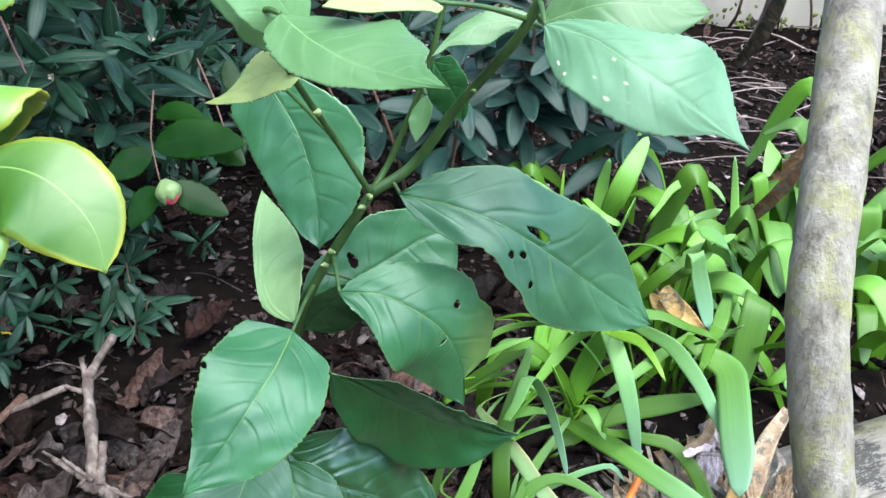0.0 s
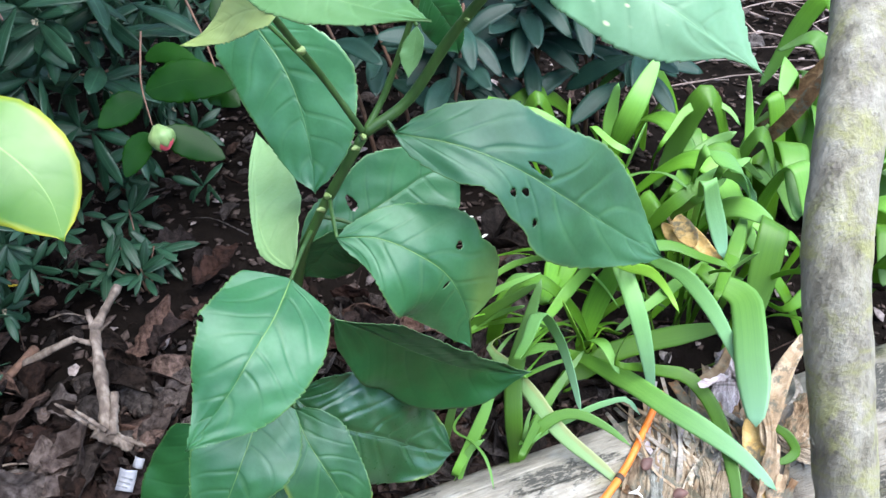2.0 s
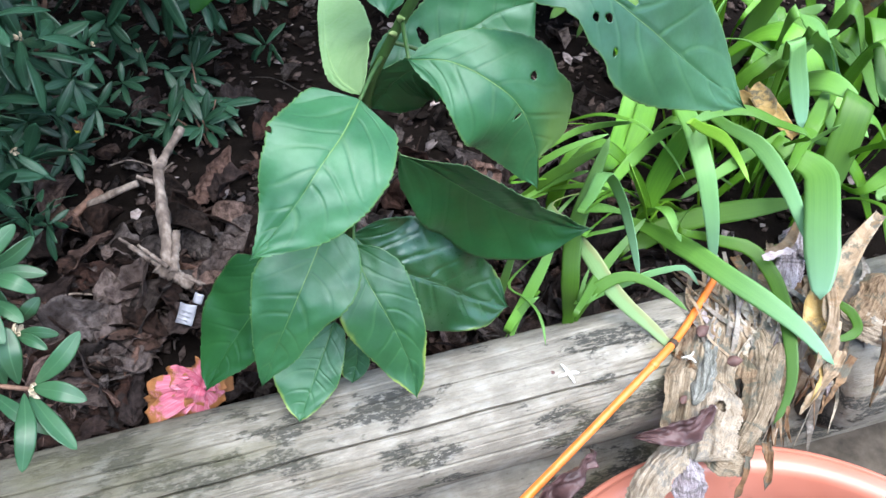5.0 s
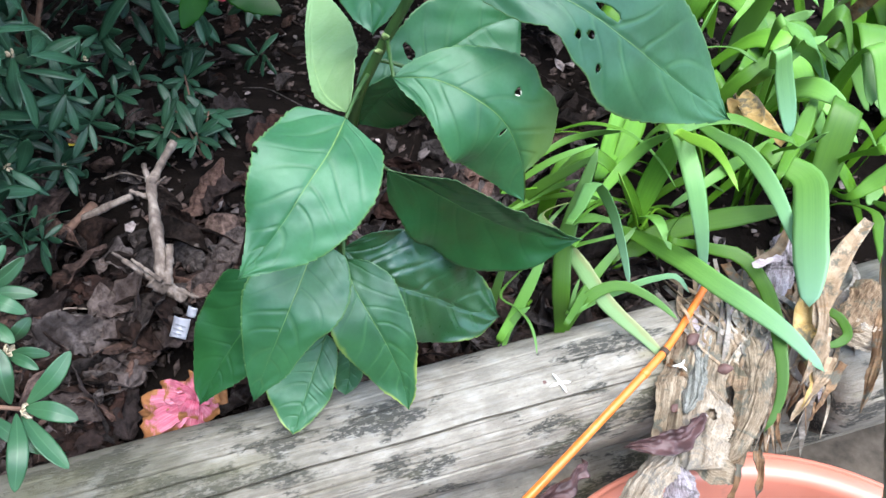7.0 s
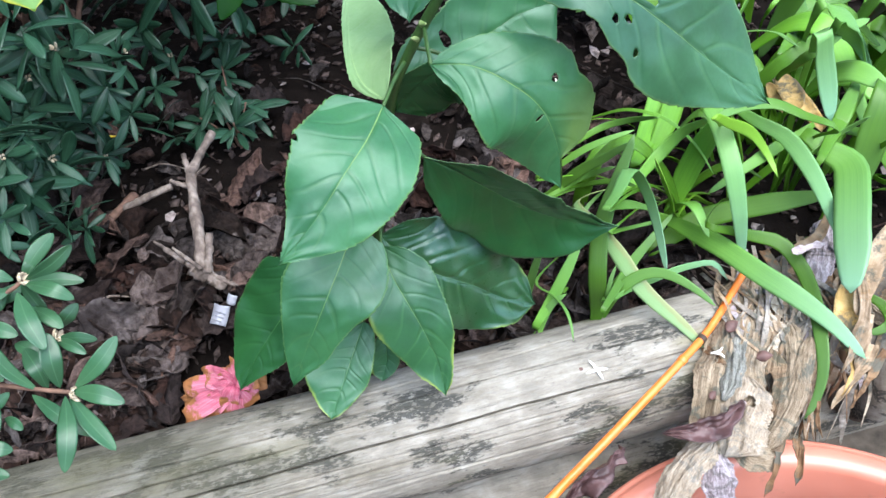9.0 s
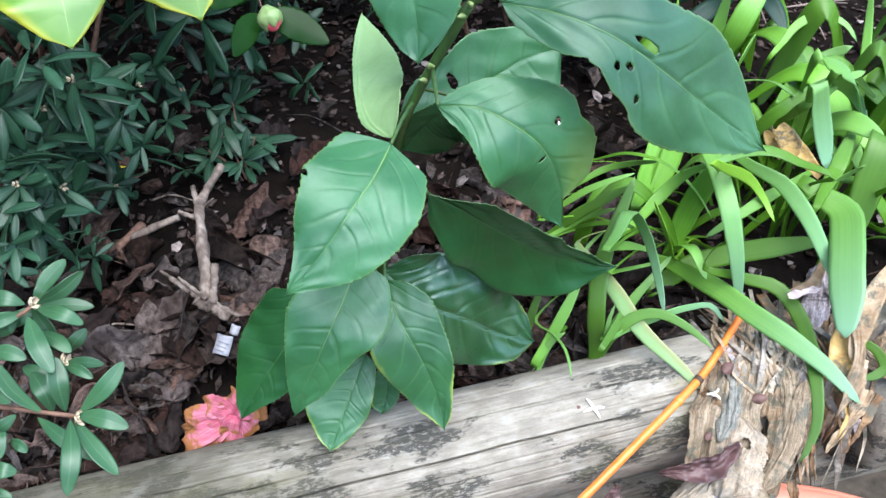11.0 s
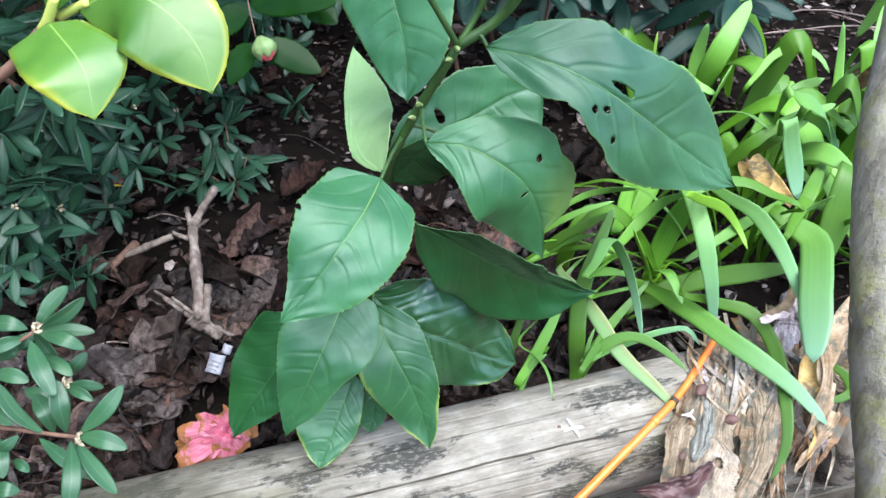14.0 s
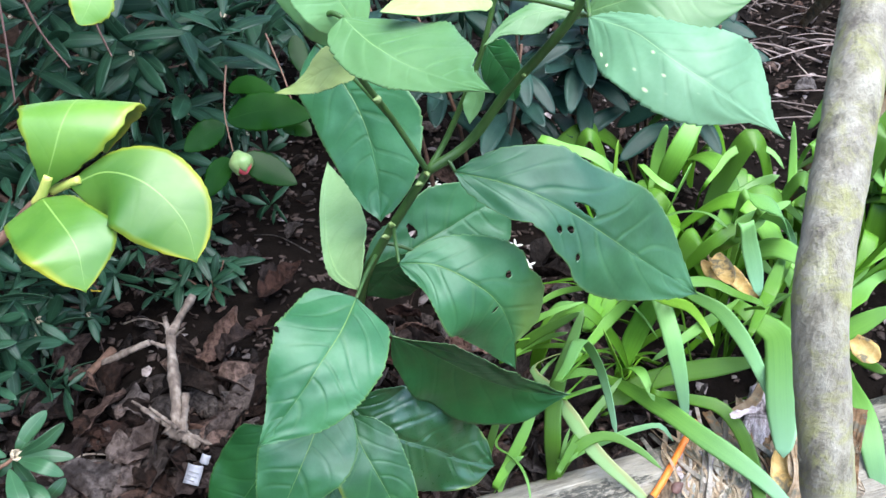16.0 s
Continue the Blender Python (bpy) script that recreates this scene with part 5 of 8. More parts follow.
strap_leaf([(0.1933, 0.461, 0.1664), (0.1746, 0.4719, 0.1691), (0.1497, 0.4622, 0.1748), (0.1237, 0.434, 0.1848)], (-0.011, -0.652, 0.758), 0.0116)
strap_leaf([(0.1326, 0.436, 0.1794), (0.1593, 0.463, 0.1487), (0.1762, 0.4674, 0.1247), (0.1846, 0.454, 0.1118)], (-0.287, -0.692, 0.662), 0.0103, tone="bright")
strap_leaf([(0.1661, 0.4804, 0.1465), (0.1883, 0.4709, 0.1379), (0.2043, 0.4561, 0.1234), (0.2145, 0.4435, 0.11), (0.2254, 0.4276, 0.0918), (0.2363, 0.4125, 0.0725)], (-0.446, -0.643, 0.622), 0.0134, tone="pale")
strap_leaf([(0.2013, 0.4917, 0.1217), (0.1746, 0.4693, 0.1215), (0.152, 0.4549, 0.1139), (0.1319, 0.4484, 0.0991)], (-0.181, -0.776, 0.604), 0.0102)
strap_leaf([(0.2044, 0.4841, 0.1994), (0.2111, 0.4856, 0.1804), (0.2173, 0.4857, 0.1616), (0.2229, 0.4843, 0.143)], (-0.111, -0.677, 0.728), 0.0236, tone="pale")
strap_leaf([(0.2238, 0.4803, 0.1192), (0.2378, 0.4635, 0.1174), (0.2340, 0.4320, 0.1130), (0.2290, 0.4070, 0.1080), (0.2262, 0.3830, 0.0990), (0.2225, 0.3580, 0.0860)], (-0.137, -0.661, 0.738), 0.0262, tone="pale", blunt=8.5)
strap_leaf([(0.2231, 0.478, 0.1244), (0.2411, 0.5101, 0.1271), (0.2698, 0.5662, 0.1147), (0.3075, 0.649, 0.0899)], (-0.296, -0.665, 0.686), 0.0132)
strap_leaf([(0.2253, 0.4848, 0.1218), (0.2363, 0.4912, 0.1266), (0.2454, 0.4919, 0.1346), (0.2521, 0.4871, 0.146)], (-0.258, -0.606, 0.752), 0.0097)
strap_leaf([(0.1929, 0.5127, 0.1734), (0.1967, 0.4981, 0.1931), (0.2099, 0.5072, 0.196), (0.2338, 0.541, 0.1831)], (-0.258, -0.708, 0.657), 0.0085)
strap_leaf([(0.2233, 0.5199, 0.2031), (0.264, 0.5864, 0.1493), (0.288, 0.6144, 0.1138), (0.2965, 0.6071, 0.0995)], (-0.37, -0.652, 0.661), 0.0145, tone="pale")
strap_leaf([(0.1118, 0.4522, 0.0633), (0.1422, 0.4222, 0.068), (0.169, 0.3937, 0.0674), (0.1905, 0.3746, 0.0653), (0.2157, 0.3526, 0.0582), (0.2379, 0.3308, 0.0447)], (-0.266, -0.644, 0.718), 0.0164, tone="pale")
strap_leaf([(0.1515, 0.4245, 0.082), (0.1669, 0.4266, 0.075), (0.1894, 0.4234, 0.070), (0.2039, 0.4031, 0.062), (0.2089, 0.3747, 0.055), (0.2094, 0.3465, 0.047), (0.2092, 0.3255, 0.034), (0.2044, 0.3110, 0.0182), (0.1962, 0.3005, 0.0092)], (-0.317, -0.648, 0.693), 0.0115)
strap_leaf([(0.2400, 0.3900, 0.0560), (0.2464, 0.3790, 0.0600), (0.2560, 0.3710, 0.0580), (0.2610, 0.3623, 0.0500), (0.2530, 0.3580, 0.0440), (0.2429, 0.3593, 0.0406)], (-0.265, -0.549, 0.793), 0.0072, rooted=False)
strap_leaf([(0.1055, 0.5884, 0.1871), (0.1051, 0.5842, 0.207), (0.105, 0.583, 0.2244), (0.1054, 0.5849, 0.2395)], (-0.055, -0.744, 0.666), 0.0098, tone="bright")
strap_leaf([(0.0593, 0.5919, 0.2268), (0.0797, 0.5863, 0.224), (0.0985, 0.5842, 0.2122), (0.1178, 0.5884, 0.1946)], (-0.158, -0.71, 0.687), 0.0155)
strap_leaf([(0.1628, 0.6977, 0.1281), (0.169, 0.685, 0.128), (0.1781, 0.6823, 0.1237), (0.1901, 0.6893, 0.1147)], (-0.332, -0.717, 0.613), 0.0133)
strap_leaf([(0.1879, 0.6879, 0.1068), (0.1919, 0.6876, 0.1216), (0.1983, 0.6972, 0.1297), (0.2073, 0.7169, 0.1316)], (0.026, -0.782, 0.623), 0.0231)
strap_leaf([(0.1793, 0.7254, 0.0966), (0.1893, 0.7199, 0.1374), (0.2042, 0.734, 0.1642), (0.2249, 0.7694, 0.1791)], (-0.142, -0.807, 0.574), 0.0235)
strap_leaf([(0.173, 0.7393, 0.1028), (0.1759, 0.748, 0.1201), (0.1787, 0.7509, 0.1404), (0.1809, 0.7479, 0.1633)], (-0.232, -0.752, 0.617), 0.0158)
strap_leaf([(0.1503, 0.5734, 0.1623), (0.1729, 0.5805, 0.164), (0.1921, 0.5699, 0.1687), (0.2024, 0.5393, 0.1745)], (-0.262, -0.679, 0.686), 0.0115)
strap_leaf([(0.1724, 0.5485, 0.1215), (0.1941, 0.5379, 0.1618), (0.2278, 0.5566, 0.1731), (0.2779, 0.6069, 0.1579)], (-0.401, -0.621, 0.674), 0.0134)
strap_leaf([(0.2176, 0.5331, 0.2091), (0.2512, 0.5654, 0.178), (0.272, 0.5809, 0.1404), (0.2853, 0.5872, 0.1053)], (-0.323, -0.666, 0.672), 0.0198, tone="pale")
strap_leaf([(0.303, 0.6672, 0.1065), (0.3077, 0.6925, 0.1265), (0.3081, 0.7098, 0.152), (0.3046, 0.7183, 0.1822)], (-0.379, -0.738, 0.558), 0.0095)
strap_leaf([(0.2318, 0.7042, 0.1323), (0.2444, 0.7174, 0.1423), (0.2615, 0.726, 0.148), (0.2772, 0.7276, 0.1473), (0.294, 0.7225, 0.1397), (0.3041, 0.7114, 0.1276)], (-0.157, -0.822, 0.547), 0.0097)
strap_leaf([(0.234, 0.4942, 0.1111), (0.2387, 0.5047, 0.1269), (0.2501, 0.5286, 0.131), (0.2682, 0.567, 0.1246)], (-0.35, -0.613, 0.709), 0.0127)
strap_leaf([(0.2236, 0.6245, 0.1225), (0.244, 0.656, 0.1253), (0.2654, 0.6715, 0.1337), (0.2853, 0.67, 0.1469)], (-0.084, -0.796, 0.6), 0.0204)
strap_leaf([(0.3131, 0.4646, 0.0578), (0.3146, 0.4246, 0.0537), (0.317, 0.396, 0.0362), (0.3249, 0.3786, 0.0045)], (-0.291, -0.487, 0.824), 0.0193, tone="pale")
strap_leaf([(0.3165, 0.5122, 0.0735), (0.3291, 0.5134, 0.0842), (0.3409, 0.5128, 0.0958), (0.3515, 0.5104, 0.1084)], (-0.427, -0.619, 0.66), 0.0206)
strap_leaf([(0.3325, 0.5213, 0.0405), (0.3316, 0.4953, 0.0575), (0.324, 0.46, 0.0849), (0.3091, 0.4155, 0.1227)], (-0.434, -0.475, 0.766), 0.0090)
strap_leaf([(0.2892, 0.4677, 0.1488), (0.3225, 0.5171, 0.122), (0.3436, 0.5391, 0.118), (0.3517, 0.5312, 0.1339)], (-0.427, -0.589, 0.686), 0.0202)


def filler_straps():
    """The mass of strap leaves behind and under the front ones."""
    g = random.Random(21)
    for k in range(72):
        bx, by = g.uniform(0.14, 0.58), g.uniform(0.60, 0.92)
        a = g.uniform(0, 6.283)
        reach, up = g.uniform(0.06, 0.16), g.uniform(0.08, 0.20)
        b = np.array([bx, by, soil_height(bx, by)])
        d = np.array([math.cos(a), math.sin(a) - 0.25, 0.0])
        pts = [b, b + d * reach * 0.25 + [0, 0, up * 0.6], b + d * reach * 0.6 + [0, 0, up * g.uniform(0.8, 1.05)], b + d * reach + [0, 0, up * g.uniform(0.3, 0.9)]]
        side = np.cross(d, [0, 0, 1.0])
        strap_leaf(pts, unit(np.array([0, -0.5, 1.0]) - 0.5 * d + 0.2 * side * g.uniform(-1, 1)), g.uniform(0.016, 0.030))
    for k in range(12):
        bx = g.uniform(0.02, 0.40)
        by = LOG_BACK[1] + bx * math.tan(LOG_ANGLE) + g.uniform(0.05, 0.17)
        a = g.uniform(0, 6.283)
        reach, up = g.uniform(0.05, 0.13), g.uniform(0.04, 0.11)
        b = np.array([bx, by, soil_height(bx, by)])
        d = np.array([math.cos(a), math.sin(a) * 0.6, 0.0])
        pts = [b, b + d * reach * 0.3 + [0, 0, up * 0.7], b + d * reach * 0.65 + [0, 0, up], b + d * reach + [0, 0, up * g.uniform(0.5, 1.0)]]
        strap_leaf(pts, unit(np.array([0, 0, 1.0]) - 0.5 * d), g.uniform(0.010, 0.018))


filler_straps()

# ---------------- camellias ----------------
near_camellia = empty("camellia_branch", (-0.2, 0.14, 0.47), "camellia twig with glossy yellow-edged leaves", "branch")
back_camellia = empty("camellia_bush", (-0.2, 0.62, 0.3), "drooping camellia twig with dark green leaves", "branch")


def round_leaf(u):
    return np.sin(np.pi * np.clip(u, 0, 1) ** 0.82) ** 0.72


def late_leaf(u):
    """Wedge-based leaf, widest past its middle."""
    return np.sin(np.pi * np.clip(u, 0, 1) ** 1.2) ** 1.05


def camellia_leaf(points, normal, width, owner, mat, cup=-0.08, across=None, skew=0.0, shape=round_leaf):
    me = blade_mesh("leaf", [mat, mat], points, normal, width, nu=44, nv=16, shape=shape, skew=skew, cup=cup, veins=6, vein_depth=0.0006, ruffle=0.03, saw=0.05, thick=0.0006, across=across)
    return part("leaf", me, owner)


camellia_leaf([(-0.1460, 0.1518, 0.4728), (-0.1387, 0.1520, 0.4852), (-0.1340, 0.1583, 0.4960), (-0.1332, 0.1696, 0.4975), (-0.1352, 0.1813, 0.4866), (-0.1368, 0.1812, 0.4702)], (0.4675, -0.7854, 0.4057), 0.0388, near_camellia, MAT["camellia_sun"], cup=-0.10, shape=late_leaf, across=(-0.9969, -0.0648, 0.0438))
camellia_leaf([(-0.1359, 0.1523, 0.4754), (-0.1233, 0.1527, 0.4804), (-0.1104, 0.1486, 0.4804), (-0.1009, 0.1447, 0.4749), (-0.0947, 0.1407, 0.4666), (-0.0923, 0.1353, 0.4568)], (0.3465, -0.6677, 0.6589), ([1.6, 13.0, 16.5, 16.6, 16.9, 17.4, 17.5, 17.2, 16.7, 15.7, 14.0, 9.0, 0.2], [0.3, 2.3, 3.3, 6.6, 9.8, 12.1, 13.4, 13.4, 12.6, 10.8, 7.6, 4.3, 0.2]), near_camellia, MAT["camellia_sun"], cup=-0.12)
camellia_leaf([(-0.1456, 0.15, 0.4718), (-0.1366, 0.1399, 0.4721), (-0.1297, 0.1327, 0.4708), (-0.1256, 0.128, 0.4671), (-0.1243, 0.1243, 0.4619), (-0.1235, 0.1209, 0.4563)], (0.4539, -0.6532, 0.6061), ([14.3, 14.8, 15.2, 15.5, 15.7, 15.8, 15.7, 15.2, 14.6, 13.5, 10.9, 7.0, 0.2], [0.7, 6.4, 8.7, 9.4, 9.8, 10.6, 12.0, 13.5, 12.7, 10.0, 6.9, 3.6, 0.2]), near_camellia, MAT["camellia_sun"], cup=-0.12)
camellia_leaf([(-0.1612, 0.2503, 0.5102), (-0.1589, 0.2449, 0.5029), (-0.1633, 0.2384, 0.4951)], (0.4144, -0.7759, 0.4757), 0.0180, near_camellia, MAT["camellia_sun"])
part("petiole", tube("petiole", MAT["petiole"], [(-0.1499, 0.1520, 0.4686), (-0.1464, 0.1514, 0.4724), (-0.1414, 0.1513, 0.4798)], 0.0019, 0.0015, sides=10, n=10), near_camellia, "thick yellow leaf stalk")
part("petiole", tube("petiole", MAT["petiole"], [(-0.1447, 0.1549, 0.4717), (-0.1402, 0.1544, 0.4738), (-0.1320, 0.1521, 0.4779)], 0.0017, 0.0014, sides=10, n=10), near_camellia, "thick yellow leaf stalk")
part("twig", tube("twig", MAT["twig"], [(-0.2290, 0.1357, 0.4201), (-0.1876, 0.1457, 0.4441), (-0.1668, 0.1497, 0.4548), (-0.1518, 0.1533, 0.4673), (-0.1441, 0.1562, 0.4717)], 0.0024, 0.0018, sides=10, n=20, knobs=0.1), near_camellia, "brown twig")
camellia_leaf([(-0.2287, 0.5465, 0.2461), (-0.2076, 0.5446, 0.2367), (-0.1792, 0.5393, 0.2222)], (0.24, -0.74, 0.62), 0.0260, back_camellia, MAT["camellia"], shape=round_leaf)
camellia_leaf([(-0.2394, 0.5495, 0.2431), (-0.2492, 0.5433, 0.2323), (-0.261, 0.5308, 0.2135)], (0.24, -0.74, 0.62), 0.0212, back_camellia, MAT["camellia"], shape=round_leaf)
camellia_leaf([(-0.2503, 0.5844, 0.2567), (-0.2673, 0.5782, 0.251), (-0.2873, 0.5674, 0.2396)], (0.24, -0.74, 0.62), 0.0258, back_camellia, MAT["camellia"], shape=round_leaf)
camellia_leaf([(-0.2517, 0.5963, 0.256), (-0.2149, 0.5994, 0.2634), (-0.1712, 0.5946, 0.2598)], (0.24, -0.74, 0.62), 0.0363, back_camellia, MAT["camellia"], shape=round_leaf)
camellia_leaf([(-0.2542, 0.6219, 0.2729), (-0.2336, 0.6219, 0.2785), (-0.206, 0.6134, 0.2721)], (0.24, -0.74, 0.62), 0.0179, back_camellia, MAT["camellia"], shape=round_leaf)
camellia_leaf([(-0.206, 0.6112, 0.2365), (-0.1927, 0.6147, 0.2393), (-0.1782, 0.6097, 0.2311)], (0.24, -0.74, 0.62), 0.0215, back_camellia, MAT["camellia"], shape=round_leaf)
camellia_leaf([(-0.1958, 0.667, 0.3073), (-0.1914, 0.6565, 0.2931), (-0.1849, 0.6437, 0.2759)], (0.24, -0.74, 0.62), 0.0182, back_camellia, MAT["camellia"], shape=round_leaf)
part("twig", tube("twig", MAT["twig"], [(-0.2546, 0.6308, 0.2937), (-0.2523, 0.6073, 0.2795), (-0.2470, 0.5810, 0.2684), (-0.2364, 0.5534, 0.2477)], 0.0010, 0.0006, sides=8, n=16), back_camellia, "thin brown twig")
part("twig", tube("twig", MAT["twig"], [(-0.2240, 0.6706, 0.3073), (-0.2023, 0.6304, 0.2854), (-0.1890, 0.6030, 0.2647)], 0.0011, 0.0007, sides=8, n=16), back_camellia)
BUD = (-0.2250, 0.5374, 0.2453)


def shade_crown():
    """Unseen bush for both twigs to hang from, added over the bed and behind it to shade them."""
    g = random.Random(41)
    h = Heap()
    for k in range(1700):
        a, r = g.uniform(0, 6.283), math.sqrt(g.random())
        x, y, z = -0.62 + 0.62 * r * math.cos(a), 0.78 + 0.62 * r * math.sin(a), g.uniform(0.72, 1.25)
        if k % 3 == 0:
            x, y = g.uniform(-0.6, 0.5), g.uniform(1.1, 1.7)
        c = np.array([x, y, z])
        d = unit([g.gauss(0, 1), g.gauss(0, 1), g.gauss(-0.3, 0.5)]) * g.uniform(0.06, 0.08)
        h.blade([c, c + d / 2 + [0, 0, 0.004], c + d], unit([g.gauss(0, 0.5), g.gauss(0, 0.5), 1]), 0.04, nu=6, nv=4, shape=round_leaf, rng=g)
    part("crown", h.mesh("crown", MAT["camellia"]), back_camellia, "dense dark green leaves of an unseen crown added for shade")
    for k in range(7):
        foot = np.array([-0.75, 1.0, -0.04])
        tip = np.array([-0.62 + g.uniform(-0.5, 0.5), 0.8 + g.uniform(-0.4, 0.5), g.uniform(0.8, 1.2)])
        part("limb", tube("limb", MAT["twig"], [foot, foot * 0.6 + tip * 0.4 + [0, 0, 0.15], tip], 0.011, 0.003, sides=9, n=16, knobs=0.06, seed=k), back_camellia, "brown woody limb of the unseen shade crown")


shade_crown()



def build_bud():
    """Camellia bud: overlapping green scales round a pink tip."""
    bud = empty("camellia_bud", BUD, "green camellia flower bud with a pink tip", "bud")
    axis = unit([0.35, -0.45, -0.82])
    a = unit(np.cross(axis, [0, 0, 1.0]))
    b = np.cross(axis, a)
    c = np.array(BUD)
    V, F = [], []
    for i in range(13):
        t = i / 12
        r = 0.0098 * math.sin(math.pi * (0.04 + 0.93 * t)) ** 0.75
        for j in range(18):
            w = 2 * math.pi * j / 18
            V.append(c + axis * (-0.0105 + 0.021 * t) + (a * math.cos(w) + b * math.sin(w)) * r)
    F = [(i * 18 + j, i * 18 + (j + 1) % 18, (i + 1) * 18 + (j + 1) % 18, (i + 1) * 18 + j) for i in range(12) for j in range(18)]
    part("bud_core", mesh("bud_core", V, F, MAT["bud_pink"]), bud, "pink petal tip")
    for k in range(8):
        w = k * 2.4
        out = a * math.cos(w) + b * math.sin(w)
        top = 0.0100 - 0.0006 * k
        pts = [c - axis * 0.0112 + out * 0.002, c - axis * 0.003 + out * 0.0102, c + axis * 0.004 + out * 0.0094, c + axis * top + out * 0.0055]
        part("scale", blade_mesh("scale", [MAT["bud"]], pts, out, 0.0145, nu=10, nv=6, shape=round_leaf, cup=-0.45, thick=0.0005), bud)


build_bud()

# ---------------- fine-leaved shrub ----------------
shrub = empty("shrub", (-0.62, 0.75, -0.02), "evergreen shrub with whorls of narrow dark leaves", "shrub")
shrub_leaves = Heap()
G_SHRUB = random.Random(11)


def narrow(u):
    return np.sin(np.pi * np.clip(u, 0, 1) ** 1.2) ** 0.66


shrub_buds = Heap()


def bud_tuft(heap, c, axis, size, g, m=7):
    """A knot of small cream scales at a shoot's end."""
    a = unit(np.cross(axis, [0.3, 0.8, 0.2]))
    b = np.cross(axis, a)
    for k in range(m):
        w = 2.4 * k
        out = a * math.cos(w) + b * math.sin(w)
        s = np.asarray(c) + out * size * 0.15
        d = unit(axis * g.uniform(0.5, 1.2) + out * g.uniform(0.3, 1.0)) * size * g.uniform(0.6, 1.1)
        heap.blade([s, s + d * 0.5 + out * size * 0.1, s + d], unit(axis - out * 0.5), size * 0.55, nu=5, nv=4, shape=round_leaf, cup=-0.5, thick=size * 0.12, rng=g)


def whorl(centre, length, heap=None, count=None, face=None):
    """A rosette of narrow leaves at a shoot's end, and the shoot."""
    g = G_SHRUB
    heap = heap or shrub_leaves
    c = np.array(centre, float)
    axis = unit(np.array([g.gauss(0.3, 0.5), g.gauss(-0.2, 0.5), g.uniform(0.1, 0.9)]) if face is None else np.array(face, float))
    a = unit(np.cross(axis, [0.2, 0.9, 0.1]))
    b = np.cross(axis, a)
    length = length * (1.25 if c[2] > 0.17 and heap is shrub_leaves else 1.0)
    m = count or g.randint(6, 9)
    for k in range(m):
        w = 6.283 * k / m + g.uniform(-0.3, 0.3)
        out = a * math.cos(w) + b * math.sin(w)
        lift = g.uniform(-0.35, 1.1)
        ln = length * g.uniform(0.8, 1.4)
        s = c - axis * g.uniform(0, 0.8) * length
        d = unit(out + axis * lift + np.array([0, 0, -g.uniform(0.0, 0.6)]))
        tip = s + d * ln + np.array([0, 0, -0.12 * ln * g.random()])
        midp = (s + tip) / 2 + axis * ln * 0.07
        heap.blade([s, midp, tip], axis + out * 0.2, ln * g.uniform(0.21, 0.30), nu=8, nv=4, shape=narrow, cup=g.uniform(-0.2, 0.15), thick=0.0004, rng=g)
    if heap is shrub_leaves and g.random() < 0.3:
        bud_tuft(shrub_buds, c, axis, g.uniform(0.003, 0.005), g, 5)
    return axis


whorl((-0.3976, 0.4694, 0.2561), 0.036)
whorl((-0.3817, 0.5077, 0.2063), 0.032)
whorl((-0.3734, 0.5194, 0.1602), 0.028)
whorl((-0.4215, 0.4615, 0.1689), 0.032)
whorl((-0.4263, 0.4216, 0.1594), 0.034)
whorl((-0.4039, 0.3602, 0.1524), 0.030)
whorl((-0.3937, 0.4293, 0.1052), 0.026)
whorl((-0.4123, 0.6663, 0.1263), 0.030)
whorl((-0.3931, 0.5620, 0.0928), 0.028)
whorl((-0.4471, 0.5353, 0.1463), 0.032)
whorl((-0.4215, 0.5425, 0.1069), 0.028)
whorl((-0.4344, 0.4825, 0.1074), 0.030)
whorl((-0.4278, 0.5466, 0.0560), 0.026)
whorl((-0.4283, 0.4466, 0.2116), 0.034)
whorl((-0.4282, 0.5188, 0.1970), 0.034)
whorl((-0.4104, 0.7070, 0.0673), 0.028)
whorl((-0.4100, 0.6502, 0.0686), 0.026)
whorl((-0.2679, 0.6873, 0.3181), 0.048)
whorl((-0.4230, 0.6449, 0.3159), 0.048)
whorl((-0.3549, 0.6599, 0.2939), 0.048)
whorl((-0.4256, 0.5510, 0.2607), 0.048)
whorl((-0.4428, 0.5992, 0.2922), 0.048)
whorl((-0.3304, 0.7254, 0.3097), 0.048)
whorl((-0.4114, 0.6630, 0.2723), 0.045)
whorl((-0.3340, 0.7105, 0.2255), 0.045)
whorl((-0.4382, 0.5558, 0.2029), 0.045)
whorl((-0.3722, 0.6904, 0.1717), 0.040)
whorl((-0.4023, 0.6753, 0.2216), 0.045)
whorl((-0.2562, 0.7298, 0.2732), 0.048)
whorl((-0.4162, 0.7233, 0.3180), 0.048)
whorl((-0.2435, 0.8086, 0.2750), 0.048)
whorl((-0.3642, 0.6670, 0.2386), 0.042)
whorl((-0.4483, 0.6370, 0.3417), 0.048)
whorl((-0.4228, 0.6204, 0.2515), 0.045)
whorl((-0.4419, 0.4943, 0.1567), 0.042)
whorl((-0.4327, 0.4992, 0.0964), 0.037)
whorl((-0.4348, 0.4421, 0.1212), 0.040)
whorl((-0.4392, 0.4348, 0.1183), 0.030)
whorl((-0.4262, 0.4285, 0.0821), 0.028)
whorl((-0.4288, 0.3709, 0.1111), 0.030)
whorl((-0.4301, 0.4876, 0.0836), 0.028)
whorl((-0.4388, 0.4378, 0.0932), 0.030)
whorl((-0.4074, 0.4361, 0.0583), 0.024)
whorl((-0.4524, 0.4701, 0.1265), 0.030)
